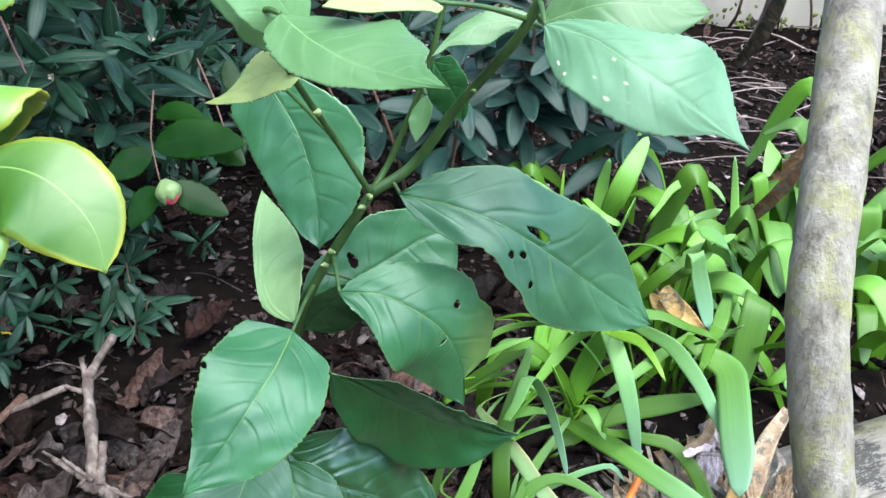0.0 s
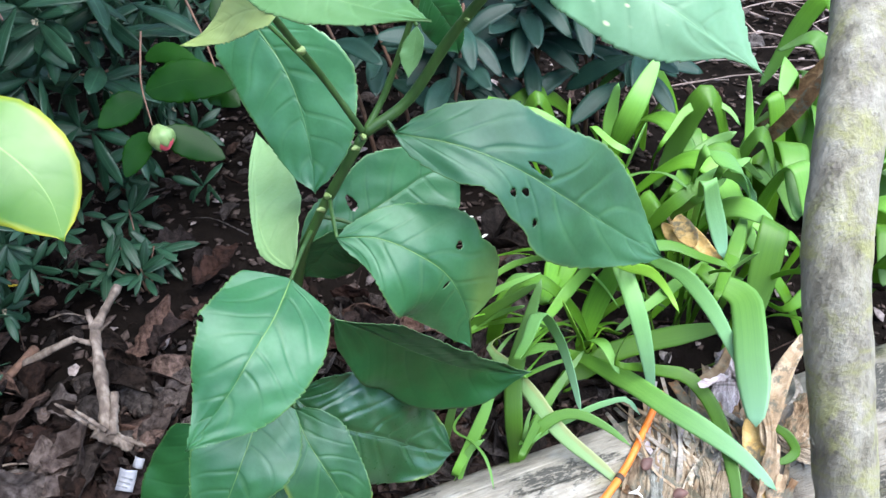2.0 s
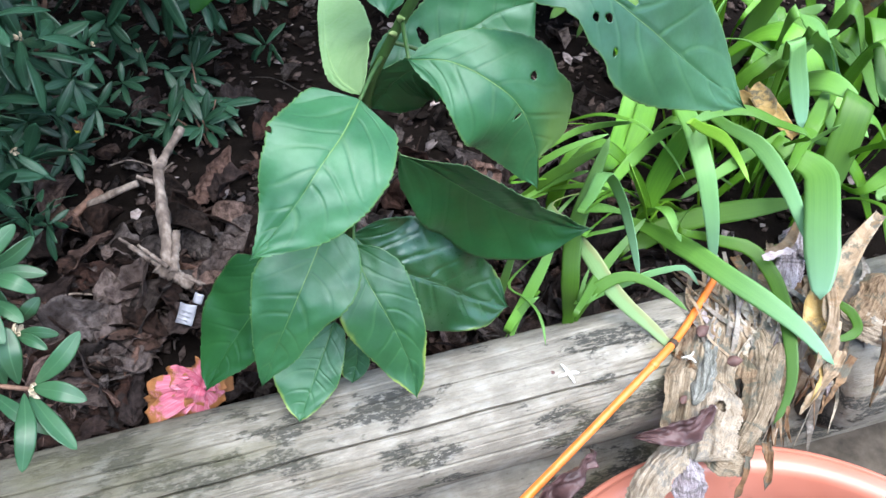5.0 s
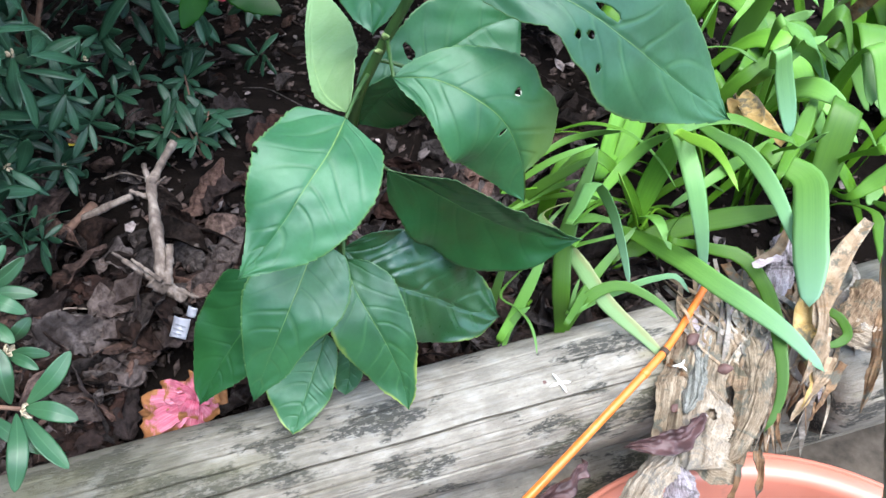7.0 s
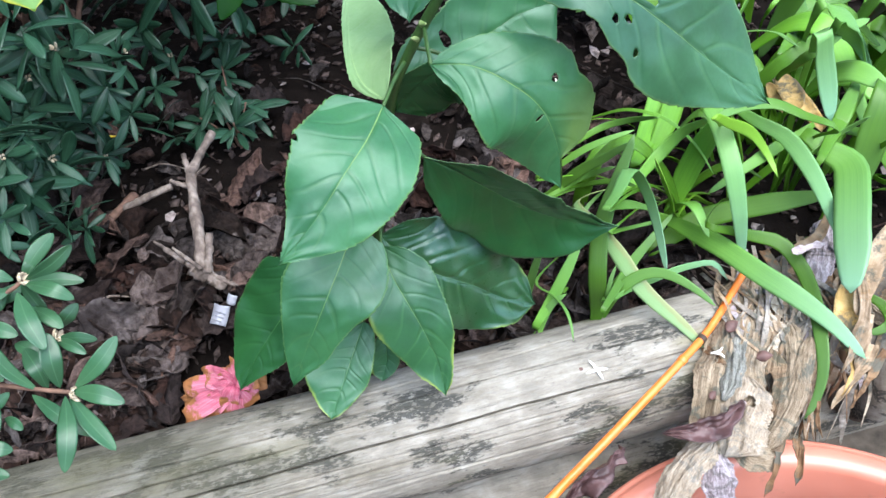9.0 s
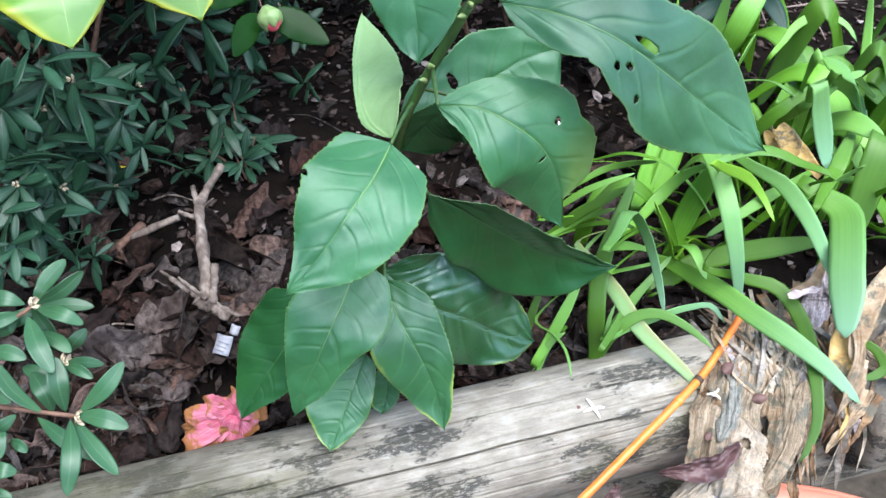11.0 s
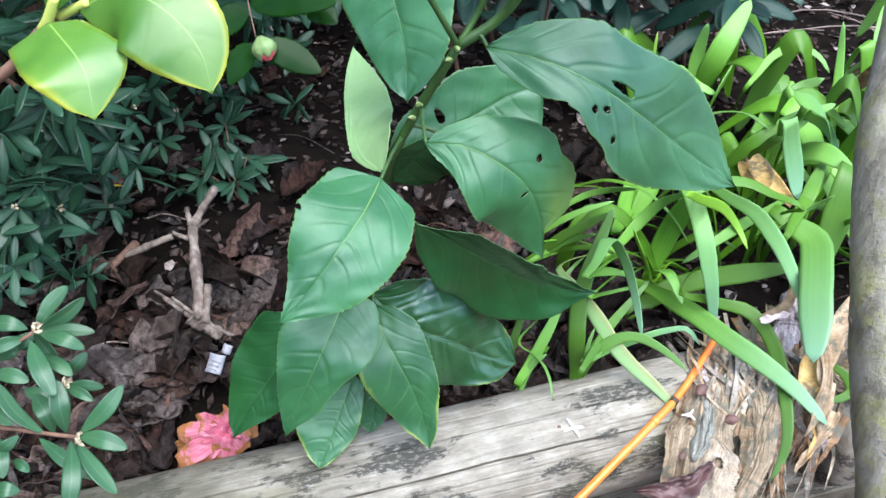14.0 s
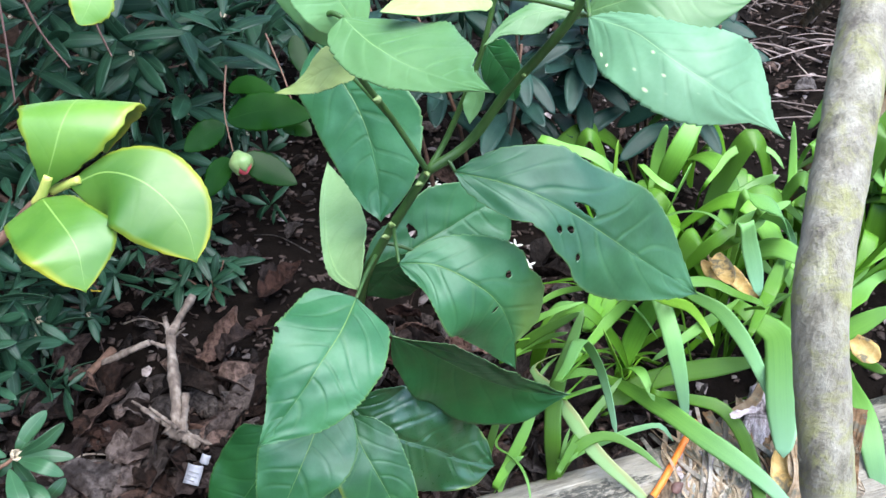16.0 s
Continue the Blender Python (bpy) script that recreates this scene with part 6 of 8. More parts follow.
whorl((-0.4364, 0.5169, 0.1128), 0.030)
whorl((-0.4391, 0.4040, 0.1446), 0.032)
whorl((-0.4359, 0.5500, 0.2003), 0.034)
whorl((-0.4072, 0.5631, 0.1521), 0.030)
whorl((-0.4207, 0.5374, 0.1856), 0.034)
whorl((-0.4113, 0.6232, 0.1266), 0.030)
whorl((-0.4339, 0.4436, 0.1818), 0.034)


def fill_shrub():
    g = G_SHRUB
    for k in range(330):
        # a rounded bush whose near side faces the bed
        a, h = g.uniform(0, 6.283), g.random()
        r = (0.30 + 0.10 * g.random()) * math.sqrt(1 - 0.55 * (h - 0.4) ** 2)
        x, y, z = -0.78 + r * math.cos(a) * 1.25, 0.86 + r * math.sin(a) * 1.05, 0.01 + 0.46 * h
        whorl((x, y, z), g.uniform(0.028, 0.036) * (1 + 0.35 * (h > 0.5)))
    for k in range(130):
        x, y = g.uniform(-0.75, 0.02), g.uniform(1.02, 1.45)
        whorl((x, y, g.uniform(0.02, 0.50)), g.uniform(0.036, 0.050))
    for k in range(26):
        a = g.uniform(0, 6.283)
        foot = np.array([-0.72 + g.uniform(-0.1, 0.1), 0.86 + g.uniform(-0.1, 0.1), -0.03])
        tip = np.array([-0.74 + 0.36 * math.cos(a), 0.84 + 0.32 * math.sin(a), g.uniform(0.1, 0.45)])
        bend = (foot + tip) / 2 + np.array([g.uniform(-0.05, 0.05), g.uniform(-0.05, 0.05), 0.06])
        part("branch", tube("branch", MAT["twig"], [foot, bend, tip], 0.0045, 0.0012, sides=7, n=14, knobs=0.08, seed=k), shrub, "thin brown branch")


fill_shrub()
for path in ([(-0.386, 0.534, 0.399), (-0.376, 0.508, 0.375), (-0.368, 0.487, 0.357), (-0.361, 0.468, 0.342)], [(-0.367, 0.534, 0.396), (-0.346, 0.509, 0.378), (-0.320, 0.486, 0.361)], [(-0.318, 0.536, 0.392), (-0.302, 0.512, 0.378), (-0.288, 0.492, 0.367)]):
    part("twig", tube("twig", MAT["seed"], path, 0.0010, 0.0007, sides=8, n=14, knobs=0.08), shrub, "dull purple-brown young twig")
part("foliage", shrub_leaves.mesh("foliage", MAT["azalea"]), shrub, "dense narrow dark green leaves")
part("shoot_bud", shrub_buds.mesh("shoot_bud", MAT["cream_bud"]), shrub, "small cream buds at the shoot tips")["kind"] = "stuff"

seedling = empty("seedling_shrub", (-0.33, 0.64, -0.02), "small dark green seedling shrub in the soil", "shrub")
seed_heap = Heap()


def seedling_whorl(c):
    whorl(c, 0.034, seed_heap, count=10, face=(0.1, -0.35, 0.95))
    foot = np.array([-0.33, 0.64, -0.025])
    part("stem", tube("stem", MAT["twig"], [foot, (foot + np.array(c)) / 2 + [0, 0, 0.012], c], 0.0018, 0.0009, sides=6, n=8), seedling)


seedling_whorl((-0.3545, 0.6590, 0.0395))
seedling_whorl((-0.3232, 0.6703, 0.0310))
seedling_whorl((-0.3653, 0.7288, 0.0385))
seedling_whorl((-0.3253, 0.6289, 0.0335))
seedling_whorl((-0.3693, 0.6450, 0.0287))
part("foliage", seed_heap.mesh("foliage", MAT["azalea"]), seedling, "whorled narrow leaves")

sprig = empty("shrub_sprig", (-0.3, 0.17, 0.2), "sprigs of fresh green narrow leaves on thin twigs", "branch")


def oblong(u):
    return np.sin(np.pi * np.clip(u, 0, 1) ** 1.25) ** 0.6


def sprig_leaf(points, normal, width):
    me = blade_mesh("leaf", [MAT["azalea_near"], MAT["azalea_near"]], points, normal, width, nu=26, nv=10, shape=oblong, cup=G_SHRUB.uniform(-0.15, 0.25), thick=0.0005, ruffle=0.02)
    part("leaf", me, sprig)


SPRIG_TWIGS = [[(-0.3728, 0.1981, 0.1731), (-0.3238, 0.2237, 0.2060), (-0.2979, 0.2330, 0.2188), (-0.2914, 0.2358, 0.2231)], [(-0.3578, 0.1853, 0.1862), (-0.3126, 0.1901, 0.1858), (-0.2822, 0.1899, 0.1831), (-0.2589, 0.1895, 0.1816)], [(-0.3675, 0.1375, 0.1559), (-0.3300, 0.1479, 0.1665), (-0.3008, 0.1539, 0.1742)], [(-0.2878, 0.2028, 0.1839), (-0.2773, 0.2091, 0.1923), (-0.2710, 0.2141, 0.1988)]]
sprig_leaf([(-0.2895, 0.2362, 0.2232), (-0.2729, 0.2410, 0.2310), (-0.2625, 0.2520, 0.2365)], (0.6933, -0.6184, 0.3700), 0.0093)
sprig_leaf([(-0.2935, 0.2402, 0.2221), (-0.2868, 0.2511, 0.2297), (-0.2811, 0.2649, 0.2325)], (0.6253, -0.5362, 0.5670), 0.0098)
sprig_leaf([(-0.2882, 0.2354, 0.2222), (-0.2702, 0.2360, 0.2246), (-0.2549, 0.2378, 0.2216)], (0.4393, -0.2937, 0.8490), 0.0083)
sprig_leaf([(-0.2888, 0.2342, 0.2226), (-0.2679, 0.2263, 0.2275), (-0.2571, 0.2262, 0.2192)], (0.5257, -0.2526, 0.8123), 0.0095)
sprig_leaf([(-0.2928, 0.2294, 0.2201), (-0.2785, 0.2106, 0.2168), (-0.2686, 0.2003, 0.2061)], (0.4994, -0.4385, 0.7472), 0.0113)
sprig_leaf([(-0.2965, 0.2361, 0.2230), (-0.3045, 0.2340, 0.2296), (-0.3189, 0.2358, 0.2279)], (0.4992, -0.4951, 0.7111), 0.0099)
sprig_leaf([(-0.2937, 0.2399, 0.2191), (-0.2890, 0.2446, 0.2245), (-0.2881, 0.2534, 0.2255)], (0.7208, -0.4979, 0.4823), 0.0104)
sprig_leaf([(-0.2898, 0.2277, 0.2095), (-0.2755, 0.2213, 0.2100), (-0.2655, 0.2162, 0.2055)], (0.5623, -0.2615, 0.7845), 0.0090)
sprig_leaf([(-0.2997, 0.2337, 0.2170), (-0.3068, 0.2265, 0.2199), (-0.3157, 0.2208, 0.2185)], (0.5866, -0.6047, 0.5388), 0.0090)
sprig_leaf([(-0.2756, 0.2224, 0.1965), (-0.2669, 0.2251, 0.2051), (-0.2630, 0.2331, 0.2073)], (0.7009, -0.5178, 0.4906), 0.0088)
sprig_leaf([(-0.3050, 0.2367, 0.2124), (-0.3076, 0.2271, 0.2138), (-0.3154, 0.2226, 0.2091)], (0.7201, -0.5603, 0.4093), 0.0110)
sprig_leaf([(-0.2992, 0.2415, 0.2133), (-0.2878, 0.2319, 0.2098), (-0.2807, 0.2266, 0.2014)], (0.1197, -0.7965, 0.5927), 0.0098)
sprig_leaf([(-0.3187, 0.2164, 0.2023), (-0.3041, 0.2145, 0.2048), (-0.2930, 0.2131, 0.2017)], (0.4784, -0.5421, 0.6909), 0.0093)
sprig_leaf([(-0.3185, 0.2350, 0.2048), (-0.3058, 0.2358, 0.2106), (-0.2994, 0.2429, 0.2118)], (0.5572, -0.5512, 0.6211), 0.0093)
sprig_leaf([(-0.2574, 0.1913, 0.1830), (-0.2421, 0.1997, 0.1954), (-0.2334, 0.2137, 0.2031)], (0.5460, -0.4929, 0.6775), 0.0104)
sprig_leaf([(-0.2589, 0.1900, 0.1820), (-0.2397, 0.1860, 0.1860), (-0.2263, 0.1850, 0.1800)], (0.3830, -0.5504, 0.7419), 0.0104)
sprig_leaf([(-0.2621, 0.1872, 0.1813), (-0.2518, 0.1640, 0.1795), (-0.2522, 0.1484, 0.1661)], (0.3502, -0.4152, 0.8396), 0.0108)
sprig_leaf([(-0.2615, 0.1891, 0.1788), (-0.2450, 0.1746, 0.1730), (-0.2299, 0.1645, 0.1638)], (0.6549, -0.0429, 0.7545), 0.0104)
sprig_leaf([(-0.2836, 0.1886, 0.1793), (-0.2602, 0.1750, 0.1786), (-0.2442, 0.1711, 0.1669)], (0.4384, -0.3893, 0.8101), 0.0088)
sprig_leaf([(-0.2790, 0.1895, 0.1822), (-0.2946, 0.1940, 0.1964), (-0.3088, 0.2063, 0.2090)], (0.6830, -0.0076, 0.7303), 0.0098)
sprig_leaf([(-0.2667, 0.1917, 0.1822), (-0.2676, 0.1981, 0.1989), (-0.2722, 0.2111, 0.2074)], (0.6270, -0.3090, 0.7151), 0.0117)
sprig_leaf([(-0.2759, 0.1927, 0.1791), (-0.2777, 0.1967, 0.1935), (-0.2896, 0.2079, 0.1961)], (0.2864, -0.5748, 0.7665), 0.0109)
sprig_leaf([(-0.2710, 0.2138, 0.1986), (-0.2564, 0.2119, 0.2028), (-0.2463, 0.2135, 0.1996)], (0.4359, -0.7221, 0.5372), 0.0067)
sprig_leaf([(-0.2716, 0.2131, 0.1980), (-0.2588, 0.2080, 0.2004), (-0.2500, 0.2048, 0.1975)], (0.3588, -0.6490, 0.6709), 0.0064)
sprig_leaf([(-0.2800, 0.2102, 0.1855), (-0.2883, 0.2106, 0.1909), (-0.2997, 0.2140, 0.1925)], (0.5161, -0.2650, 0.8145), 0.0085)
sprig_leaf([(-0.3095, 0.1743, 0.1785), (-0.2951, 0.1751, 0.1882), (-0.2898, 0.1831, 0.1892)], (0.6949, -0.5177, 0.4991), 0.0078)
sprig_leaf([(-0.3005, 0.1544, 0.1746), (-0.2850, 0.1514, 0.1831), (-0.2785, 0.1537, 0.1785)], (0.4772, -0.3621, 0.8007), 0.0094)
sprig_leaf([(-0.3006, 0.1434, 0.1668), (-0.2877, 0.1422, 0.1721), (-0.2790, 0.1426, 0.1707)], (0.4736, -0.0622, 0.8785), 0.0085)
sprig_leaf([(-0.2975, 0.1422, 0.1651), (-0.2887, 0.1337, 0.1683), (-0.2866, 0.1299, 0.1626)], (0.4696, -0.3305, 0.8187), 0.0091)
sprig_leaf([(-0.2947, 0.1745, 0.1761), (-0.2866, 0.1709, 0.1774), (-0.2821, 0.1688, 0.1741)], (0.3081, -0.6884, 0.6566), 0.0063)
sprig_leaf([(-0.3038, 0.1836, 0.1836), (-0.2963, 0.1697, 0.1844), (-0.2934, 0.1614, 0.1773)], (0.3135, -0.4735, 0.8231), 0.0100)
sprig_leaf([(-0.3052, 0.1512, 0.1724), (-0.3054, 0.1386, 0.1719), (-0.3099, 0.1291, 0.1659)], (0.7040, -0.3220, 0.6330), 0.0091)
sprig_leaf([(-0.3169, 0.2013, 0.1945), (-0.3048, 0.1931, 0.1944), (-0.2944, 0.1884, 0.1922)], (0.5613, -0.2998, 0.7714), 0.0095)
G_SPRIG = random.Random(19)
for k, path in enumerate(SPRIG_TWIGS):
    part("twig", tube("twig", MAT["twig"], path, 0.0019, 0.0012, sides=9, n=16, knobs=0.10, seed=k), sprig, "thin brown twig")
    tuft = Heap()
    bud_tuft(tuft, path[-1], unit(np.array(path[-1]) - np.array(path[-2])), 0.0058, G_SPRIG, 9)
    part("bud", tuft.mesh("bud", MAT["cream_bud"]), sprig, "cream shoot bud")

# ---------------- lance-leaved shrub behind ----------------
lance = empty("lance_leaf_shrub", (0.02, 0.86, -0.03), "dark shrub with long blue-green lance leaves", "shrub")


def build_lance():
    g = random.Random(5)
    for k in range(15):
        base = np.array([g.uniform(-0.12, 0.22), g.uniform(0.82, 0.98), -0.03])
        top = base + np.array([g.uniform(-0.07, 0.07), g.uniform(-0.10, 0.02), g.uniform(0.20, 0.36)])
        part("stem", tube("stem", MAT["twig"], [base, (base + top) / 2 + [0.01, 0, 0], top], 0.0034, 0.0016, sides=7, n=10), lance)
        for j in range(11):
            t = g.uniform(0.45, 1.0)
            s = base + (top - base) * t
            a = g.uniform(0, 6.283)
            d = unit([math.cos(a), math.sin(a) - 0.3, g.uniform(-0.7, 0.5)])
            ln = g.uniform(0.07, 0.105)
            tip = s + d * ln
            part("leaf", blade_mesh("leaf", [MAT["daphne"]], [s, (s + tip) / 2 + [0, 0, 0.008], tip], unit(np.array([0.1, -0.6, 0.8])), ln * 0.25, nu=12, nv=4, shape=narrow, cup=0.2, rng=g), lance)


build_lance()

# ---------------- dead stub ----------------
stub = empty("dead_stub", (-0.315, 0.44, -0.005), "bleached dead shrub stump with snapped twigs", "stump")
part("branch", tube("branch", MAT["dead_wood"], [(-0.2862, 0.4019, 0.0353), (-0.2905, 0.4149, 0.045), (-0.2957, 0.4357, 0.0623), (-0.303, 0.4601, 0.08), (-0.3076, 0.4778, 0.0908), (-0.304, 0.4923, 0.0971), (-0.2932, 0.5157, 0.1107)], 0.0064, 0.0034, sides=12, n=24, knobs=0.26, seed=0), stub)
part("branch", tube("branch", MAT["dead_wood"], [(-0.3088, 0.4793, 0.0883), (-0.3126, 0.4861, 0.0955), (-0.3159, 0.4938, 0.1034)], 0.0032, 0.0020, sides=12, n=24, knobs=0.26, seed=1), stub)
part("branch", tube("branch", MAT["dead_wood"], [(-0.3049, 0.4694, 0.0837), (-0.3139, 0.4706, 0.0864), (-0.3254, 0.4723, 0.09)], 0.0025, 0.0017, sides=12, n=24, knobs=0.26, seed=2), stub)
part("branch", tube("branch", MAT["dead_wood"], [(-0.3042, 0.4774, 0.0913), (-0.2979, 0.4824, 0.095), (-0.2945, 0.4846, 0.0965)], 0.0015, 0.0007, sides=12, n=24, knobs=0.26, seed=8), stub)
part("branch", tube("branch", MAT["dead_wood"], [(-0.2851, 0.4063, 0.0421), (-0.285, 0.4208, 0.0532), (-0.2852, 0.4343, 0.0634)], 0.0039, 0.0032, sides=12, n=24, knobs=0.26, seed=3), stub)
part("branch", tube("branch", MAT["dead_wood"], [(-0.2864, 0.4041, 0.0444), (-0.3061, 0.4115, 0.0514), (-0.324, 0.4191, 0.0583)], 0.0027, 0.0015, sides=12, n=24, knobs=0.26, seed=4), stub)
part("branch", tube("branch", MAT["dead_wood"], [(-0.2865, 0.4031, 0.0504), (-0.3, 0.4097, 0.0563), (-0.3137, 0.4166, 0.0625)], 0.0022, 0.0012, sides=12, n=24, knobs=0.26, seed=5), stub)
part("branch", tube("branch", MAT["dead_wood"], [(-0.3063, 0.4118, 0.0511), (-0.3171, 0.4177, 0.0558), (-0.3334, 0.4242, 0.062)], 0.0020, 0.0012, sides=12, n=24, knobs=0.26, seed=9), stub)
part("branch", tube("branch", MAT["dead_wood"], [(-0.2864, 0.4082, 0.0414), (-0.2735, 0.4064, 0.0339), (-0.2571, 0.4041, 0.0254)], 0.0027, 0.0017, sides=12, n=24, knobs=0.26, seed=6), stub)
part("branch", tube("branch", MAT["dead_wood"], [(-0.2976, 0.4064, 0.0486), (-0.2873, 0.4053, 0.0388), (-0.2718, 0.4033, 0.0272)], 0.0064, 0.0039, sides=12, n=24, knobs=0.26, seed=7), stub)

TRUNK = [(0.1500, 0.0600, -0.1000), (0.1500, 0.0620, 0.0800), (0.1400, 0.0760, 0.2600), (0.1120, 0.1078, 0.3896), (0.1073, 0.1190, 0.4177), (0.1035, 0.1292, 0.4445), (0.1057, 0.1437, 0.4662), (0.1118, 0.1648, 0.4894), (0.1208, 0.1947, 0.5170), (0.1314, 0.2277, 0.5419)]
CANE = [(0.1737, 0.4313, 0.0423), (0.1446, 0.3807, 0.0404), (0.1288, 0.3561, 0.0389), (0.1111, 0.3322, 0.0412), (0.0603, 0.2728, 0.0372), (0.0106, 0.2152, 0.0347), (-0.0335, 0.1605, 0.0397)]
STAR = (0.0445, 0.3232, 0.0323)
TAG = (-0.2633, 0.3642, 0.0385)
FLOWER = (-0.2537, 0.3046, 0.0048)


# ---------------- loose litter on the bed ----------------
def rough_leaf(u):
    return np.sin(np.pi * np.clip(u, 0, 1) ** 0.85) ** 0.7 * (1 + 0.16 * np.sin(u * 19) + 0.08 * np.sin(u * 43))


def curled(g, x, y, ln, wd, ang, lift=0.0):
    """Midrib and facing of a curled dead leaf lying at (x, y)."""
    z = soil_height(x, y) + lift + 0.004
    d = np.array([math.cos(ang), math.sin(ang), 0.0])
    c = np.array([x, y, z])
    tilt = g.uniform(-0.15, 0.55)
    bow = g.uniform(0.0, 0.30) * ln
    pts = [c - d * ln / 2, c + [0, 0, bow + 0.003], c + d * ln / 2 + [0, 0, tilt * ln]]
    roll = g.uniform(-0.9, 0.9)
    side = np.cross(d, [0, 0, 1.0])
    return pts, unit(np.array([0, 0, 1.0]) + side * roll), wd


def build_litter():
    g = random.Random(31)
    h = Heap()
    for k in range(2600):
        if k < 1200:
            x, y = g.uniform(-0.62, 0.12), 0.0
            y = LOG_BACK[1] + x * math.tan(LOG_ANGLE) + 0.01 + abs(g.gauss(0, 0.12))
            ln = g.uniform(0.022, 0.062)
        else:
            x, y = g.uniform(-1.0, 1.1), g.uniform(0.45, 1.8)
            ln = g.uniform(0.015, 0.040)
            if -0.35 < x < -0.05 and y < 0.95 and g.random() < 0.6:
                continue
        if math.hypot(x - FLOWER[0], y - FLOWER[1]) < 0.06 or math.hypot(x - TAG[0], y - TAG[1]) < 0.025:
            continue
        pts, nn, wd = curled(g, x, y, ln, ln * g.uniform(0.35, 0.65), g.uniform(0, 6.283), g.uniform(0, 0.016))
        h.blade(pts, nn, wd, nu=10, nv=6, shape=rough_leaf, cup=g.choice([-1, 1]) * g.uniform(0.3, 1.5), twist=g.uniform(-1.1, 1.1), crinkle=0.07, thick=0.0005, rng=g)
    for k in range(1500):
        x = g.uniform(-0.62, 0.12)
        y = LOG_BACK[1] + x * math.tan(LOG_ANGLE) + 0.012 + abs(g.gauss(0, 0.11))
        if math.hypot(x - FLOWER[0], y - FLOWER[1]) < 0.05:
            continue
        ln = g.uniform(0.007, 0.020)
        pts, nn, wd = curled(g, x, y, ln, ln * g.uniform(0.3, 0.7), g.uniform(0, 6.283), g.uniform(0.002, 0.024))
        h.blade(pts, nn, wd, nu=5, nv=4, shape=rough_leaf, cup=g.choice([-1, 1]) * g.uniform(0.2, 1.2), twist=g.uniform(-1.0, 1.0), thick=0.0006, rng=g)
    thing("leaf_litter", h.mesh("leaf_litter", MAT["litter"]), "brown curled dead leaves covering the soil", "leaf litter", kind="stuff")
    chips = Heap()
    for k in range(9000):
        x, y = g.uniform(-0.95, 0.8), g.uniform(0.2, 1.6)
        if y < LOG_BACK[1] + x * math.tan(LOG_ANGLE) + 0.005:
            continue
        ln = g.uniform(0.004, 0.015)
        a = g.uniform(0, 6.283)
        c = np.array([x, y, soil_height(x, y) + 0.002])
        d = np.array([math.cos(a), math.sin(a), g.uniform(-0.4, 0.4)]) * ln
        chips.blade([c - d / 2, c + d / 2], (g.uniform(-0.5, 0.5), g.uniform(-0.5, 0.5), 1), ln * g.uniform(0.3, 0.8), nu=2, nv=2, thick=0.0022, rng=g)
    thing("bark_mulch", chips.mesh("bark_mulch", MAT["chip"]), "dark crumbs and chips of bark mulch", "mulch", kind="stuff")
    pale = Heap()
    for k in range(300):
        x, y = g.uniform(-0.45, 0.6), g.uniform(0.5, 1.6)
        ln = g.uniform(0.006, 0.020)
        a = g.uniform(0, 6.283)
        c = np.array([x, y, soil_height(x, y) + 0.005])
        d = np.array([math.cos(a), math.sin(a), g.uniform(-0.3, 0.5)]) * ln
        pale.blade([c - d / 2, c + d / 2], (0, 0, 1), ln * 0.6, nu=3, nv=2, cup=0.4, rng=g)
    thing("petal_flecks", pale.mesh("petal_flecks", MAT["fleck"]), "small pale fallen petals and flecks on soil", "petals", kind="stuff")
    straw = Heap()
    for k in range(150):
        x, y = g.uniform(-0.6, 1.3), g.uniform(0.5, 1.6)
        ln, a = g.uniform(0.04, 0.16), g.uniform(0, 6.283)
        c = np.array([x, y, soil_height(x, y) + 0.006])
        d = np.array([math.cos(a), math.sin(a), g.uniform(-0.05, 0.12)]) * ln
        bend = np.array([g.uniform(-1, 1), g.uniform(-1, 1), 0.6]) * ln * 0.12
        straw.add(*tube_data([c - d / 2, c + bend, c + d / 2], g.uniform(0.0008, 0.002), 0.0006, sides=5, n=6))
    stalks = Heap()
    for k in range(170):
        x, y = g.uniform(0.3, 1.4), g.uniform(1.0, 1.66)
        ln, a = g.uniform(0.05, 0.22), g.uniform(0, 6.283)
        c = np.array([x, y, soil_height(x, y) + 0.008 + 0.02 * g.random()])
        d = np.array([math.cos(a), math.sin(a) * 0.6, g.uniform(-0.08, 0.15)]) * ln
        bend = np.array([g.uniform(-1, 1), g.uniform(-1, 1), 0.6]) * ln * 0.10
        stalks.add(*tube_data([c - d / 2, c + bend, c + d / 2], g.uniform(0.001, 0.0026), 0.0008, sides=5, n=6))
    thing("dry_stalks", stalks.mesh("dry_stalks", MAT["straw"]), "tangle of pale dry stalks on the soil", "stalks", kind="stuff")
    thing("dry_twigs", straw.mesh("dry_twigs", MAT["litter"]), "scattered dry twigs and stalks on the soil", "twigs", kind="stuff")


build_litter()
G_BED = random.Random(77)


def bed_leaf(at, length, width, turn, mat):
    g = G_BED
    pts, nn, wd = curled(g, at[0], at[1], length * g.uniform(0.62, 0.85), width * g.uniform(0.55, 0.9), radians(turn), g.uniform(0.004, 0.016))
    me = blade_mesh("dead_leaf", [mat], pts, nn, wd, nu=40, nv=16, shape=rough_leaf, cup=g.choice([-1, 1]) * g.uniform(0.25, 1.1), crinkle=0.03, crumple=0.20, veins=7, vein_depth=0.014, ruffle=0.18, twist=g.uniform(-0.8, 0.8), thick=0.0005, rng=g)
    thing("dead_leaf", me, "curled dry brown dead leaf lying on soil", "dead leaf", group="dead leaves on the bed")


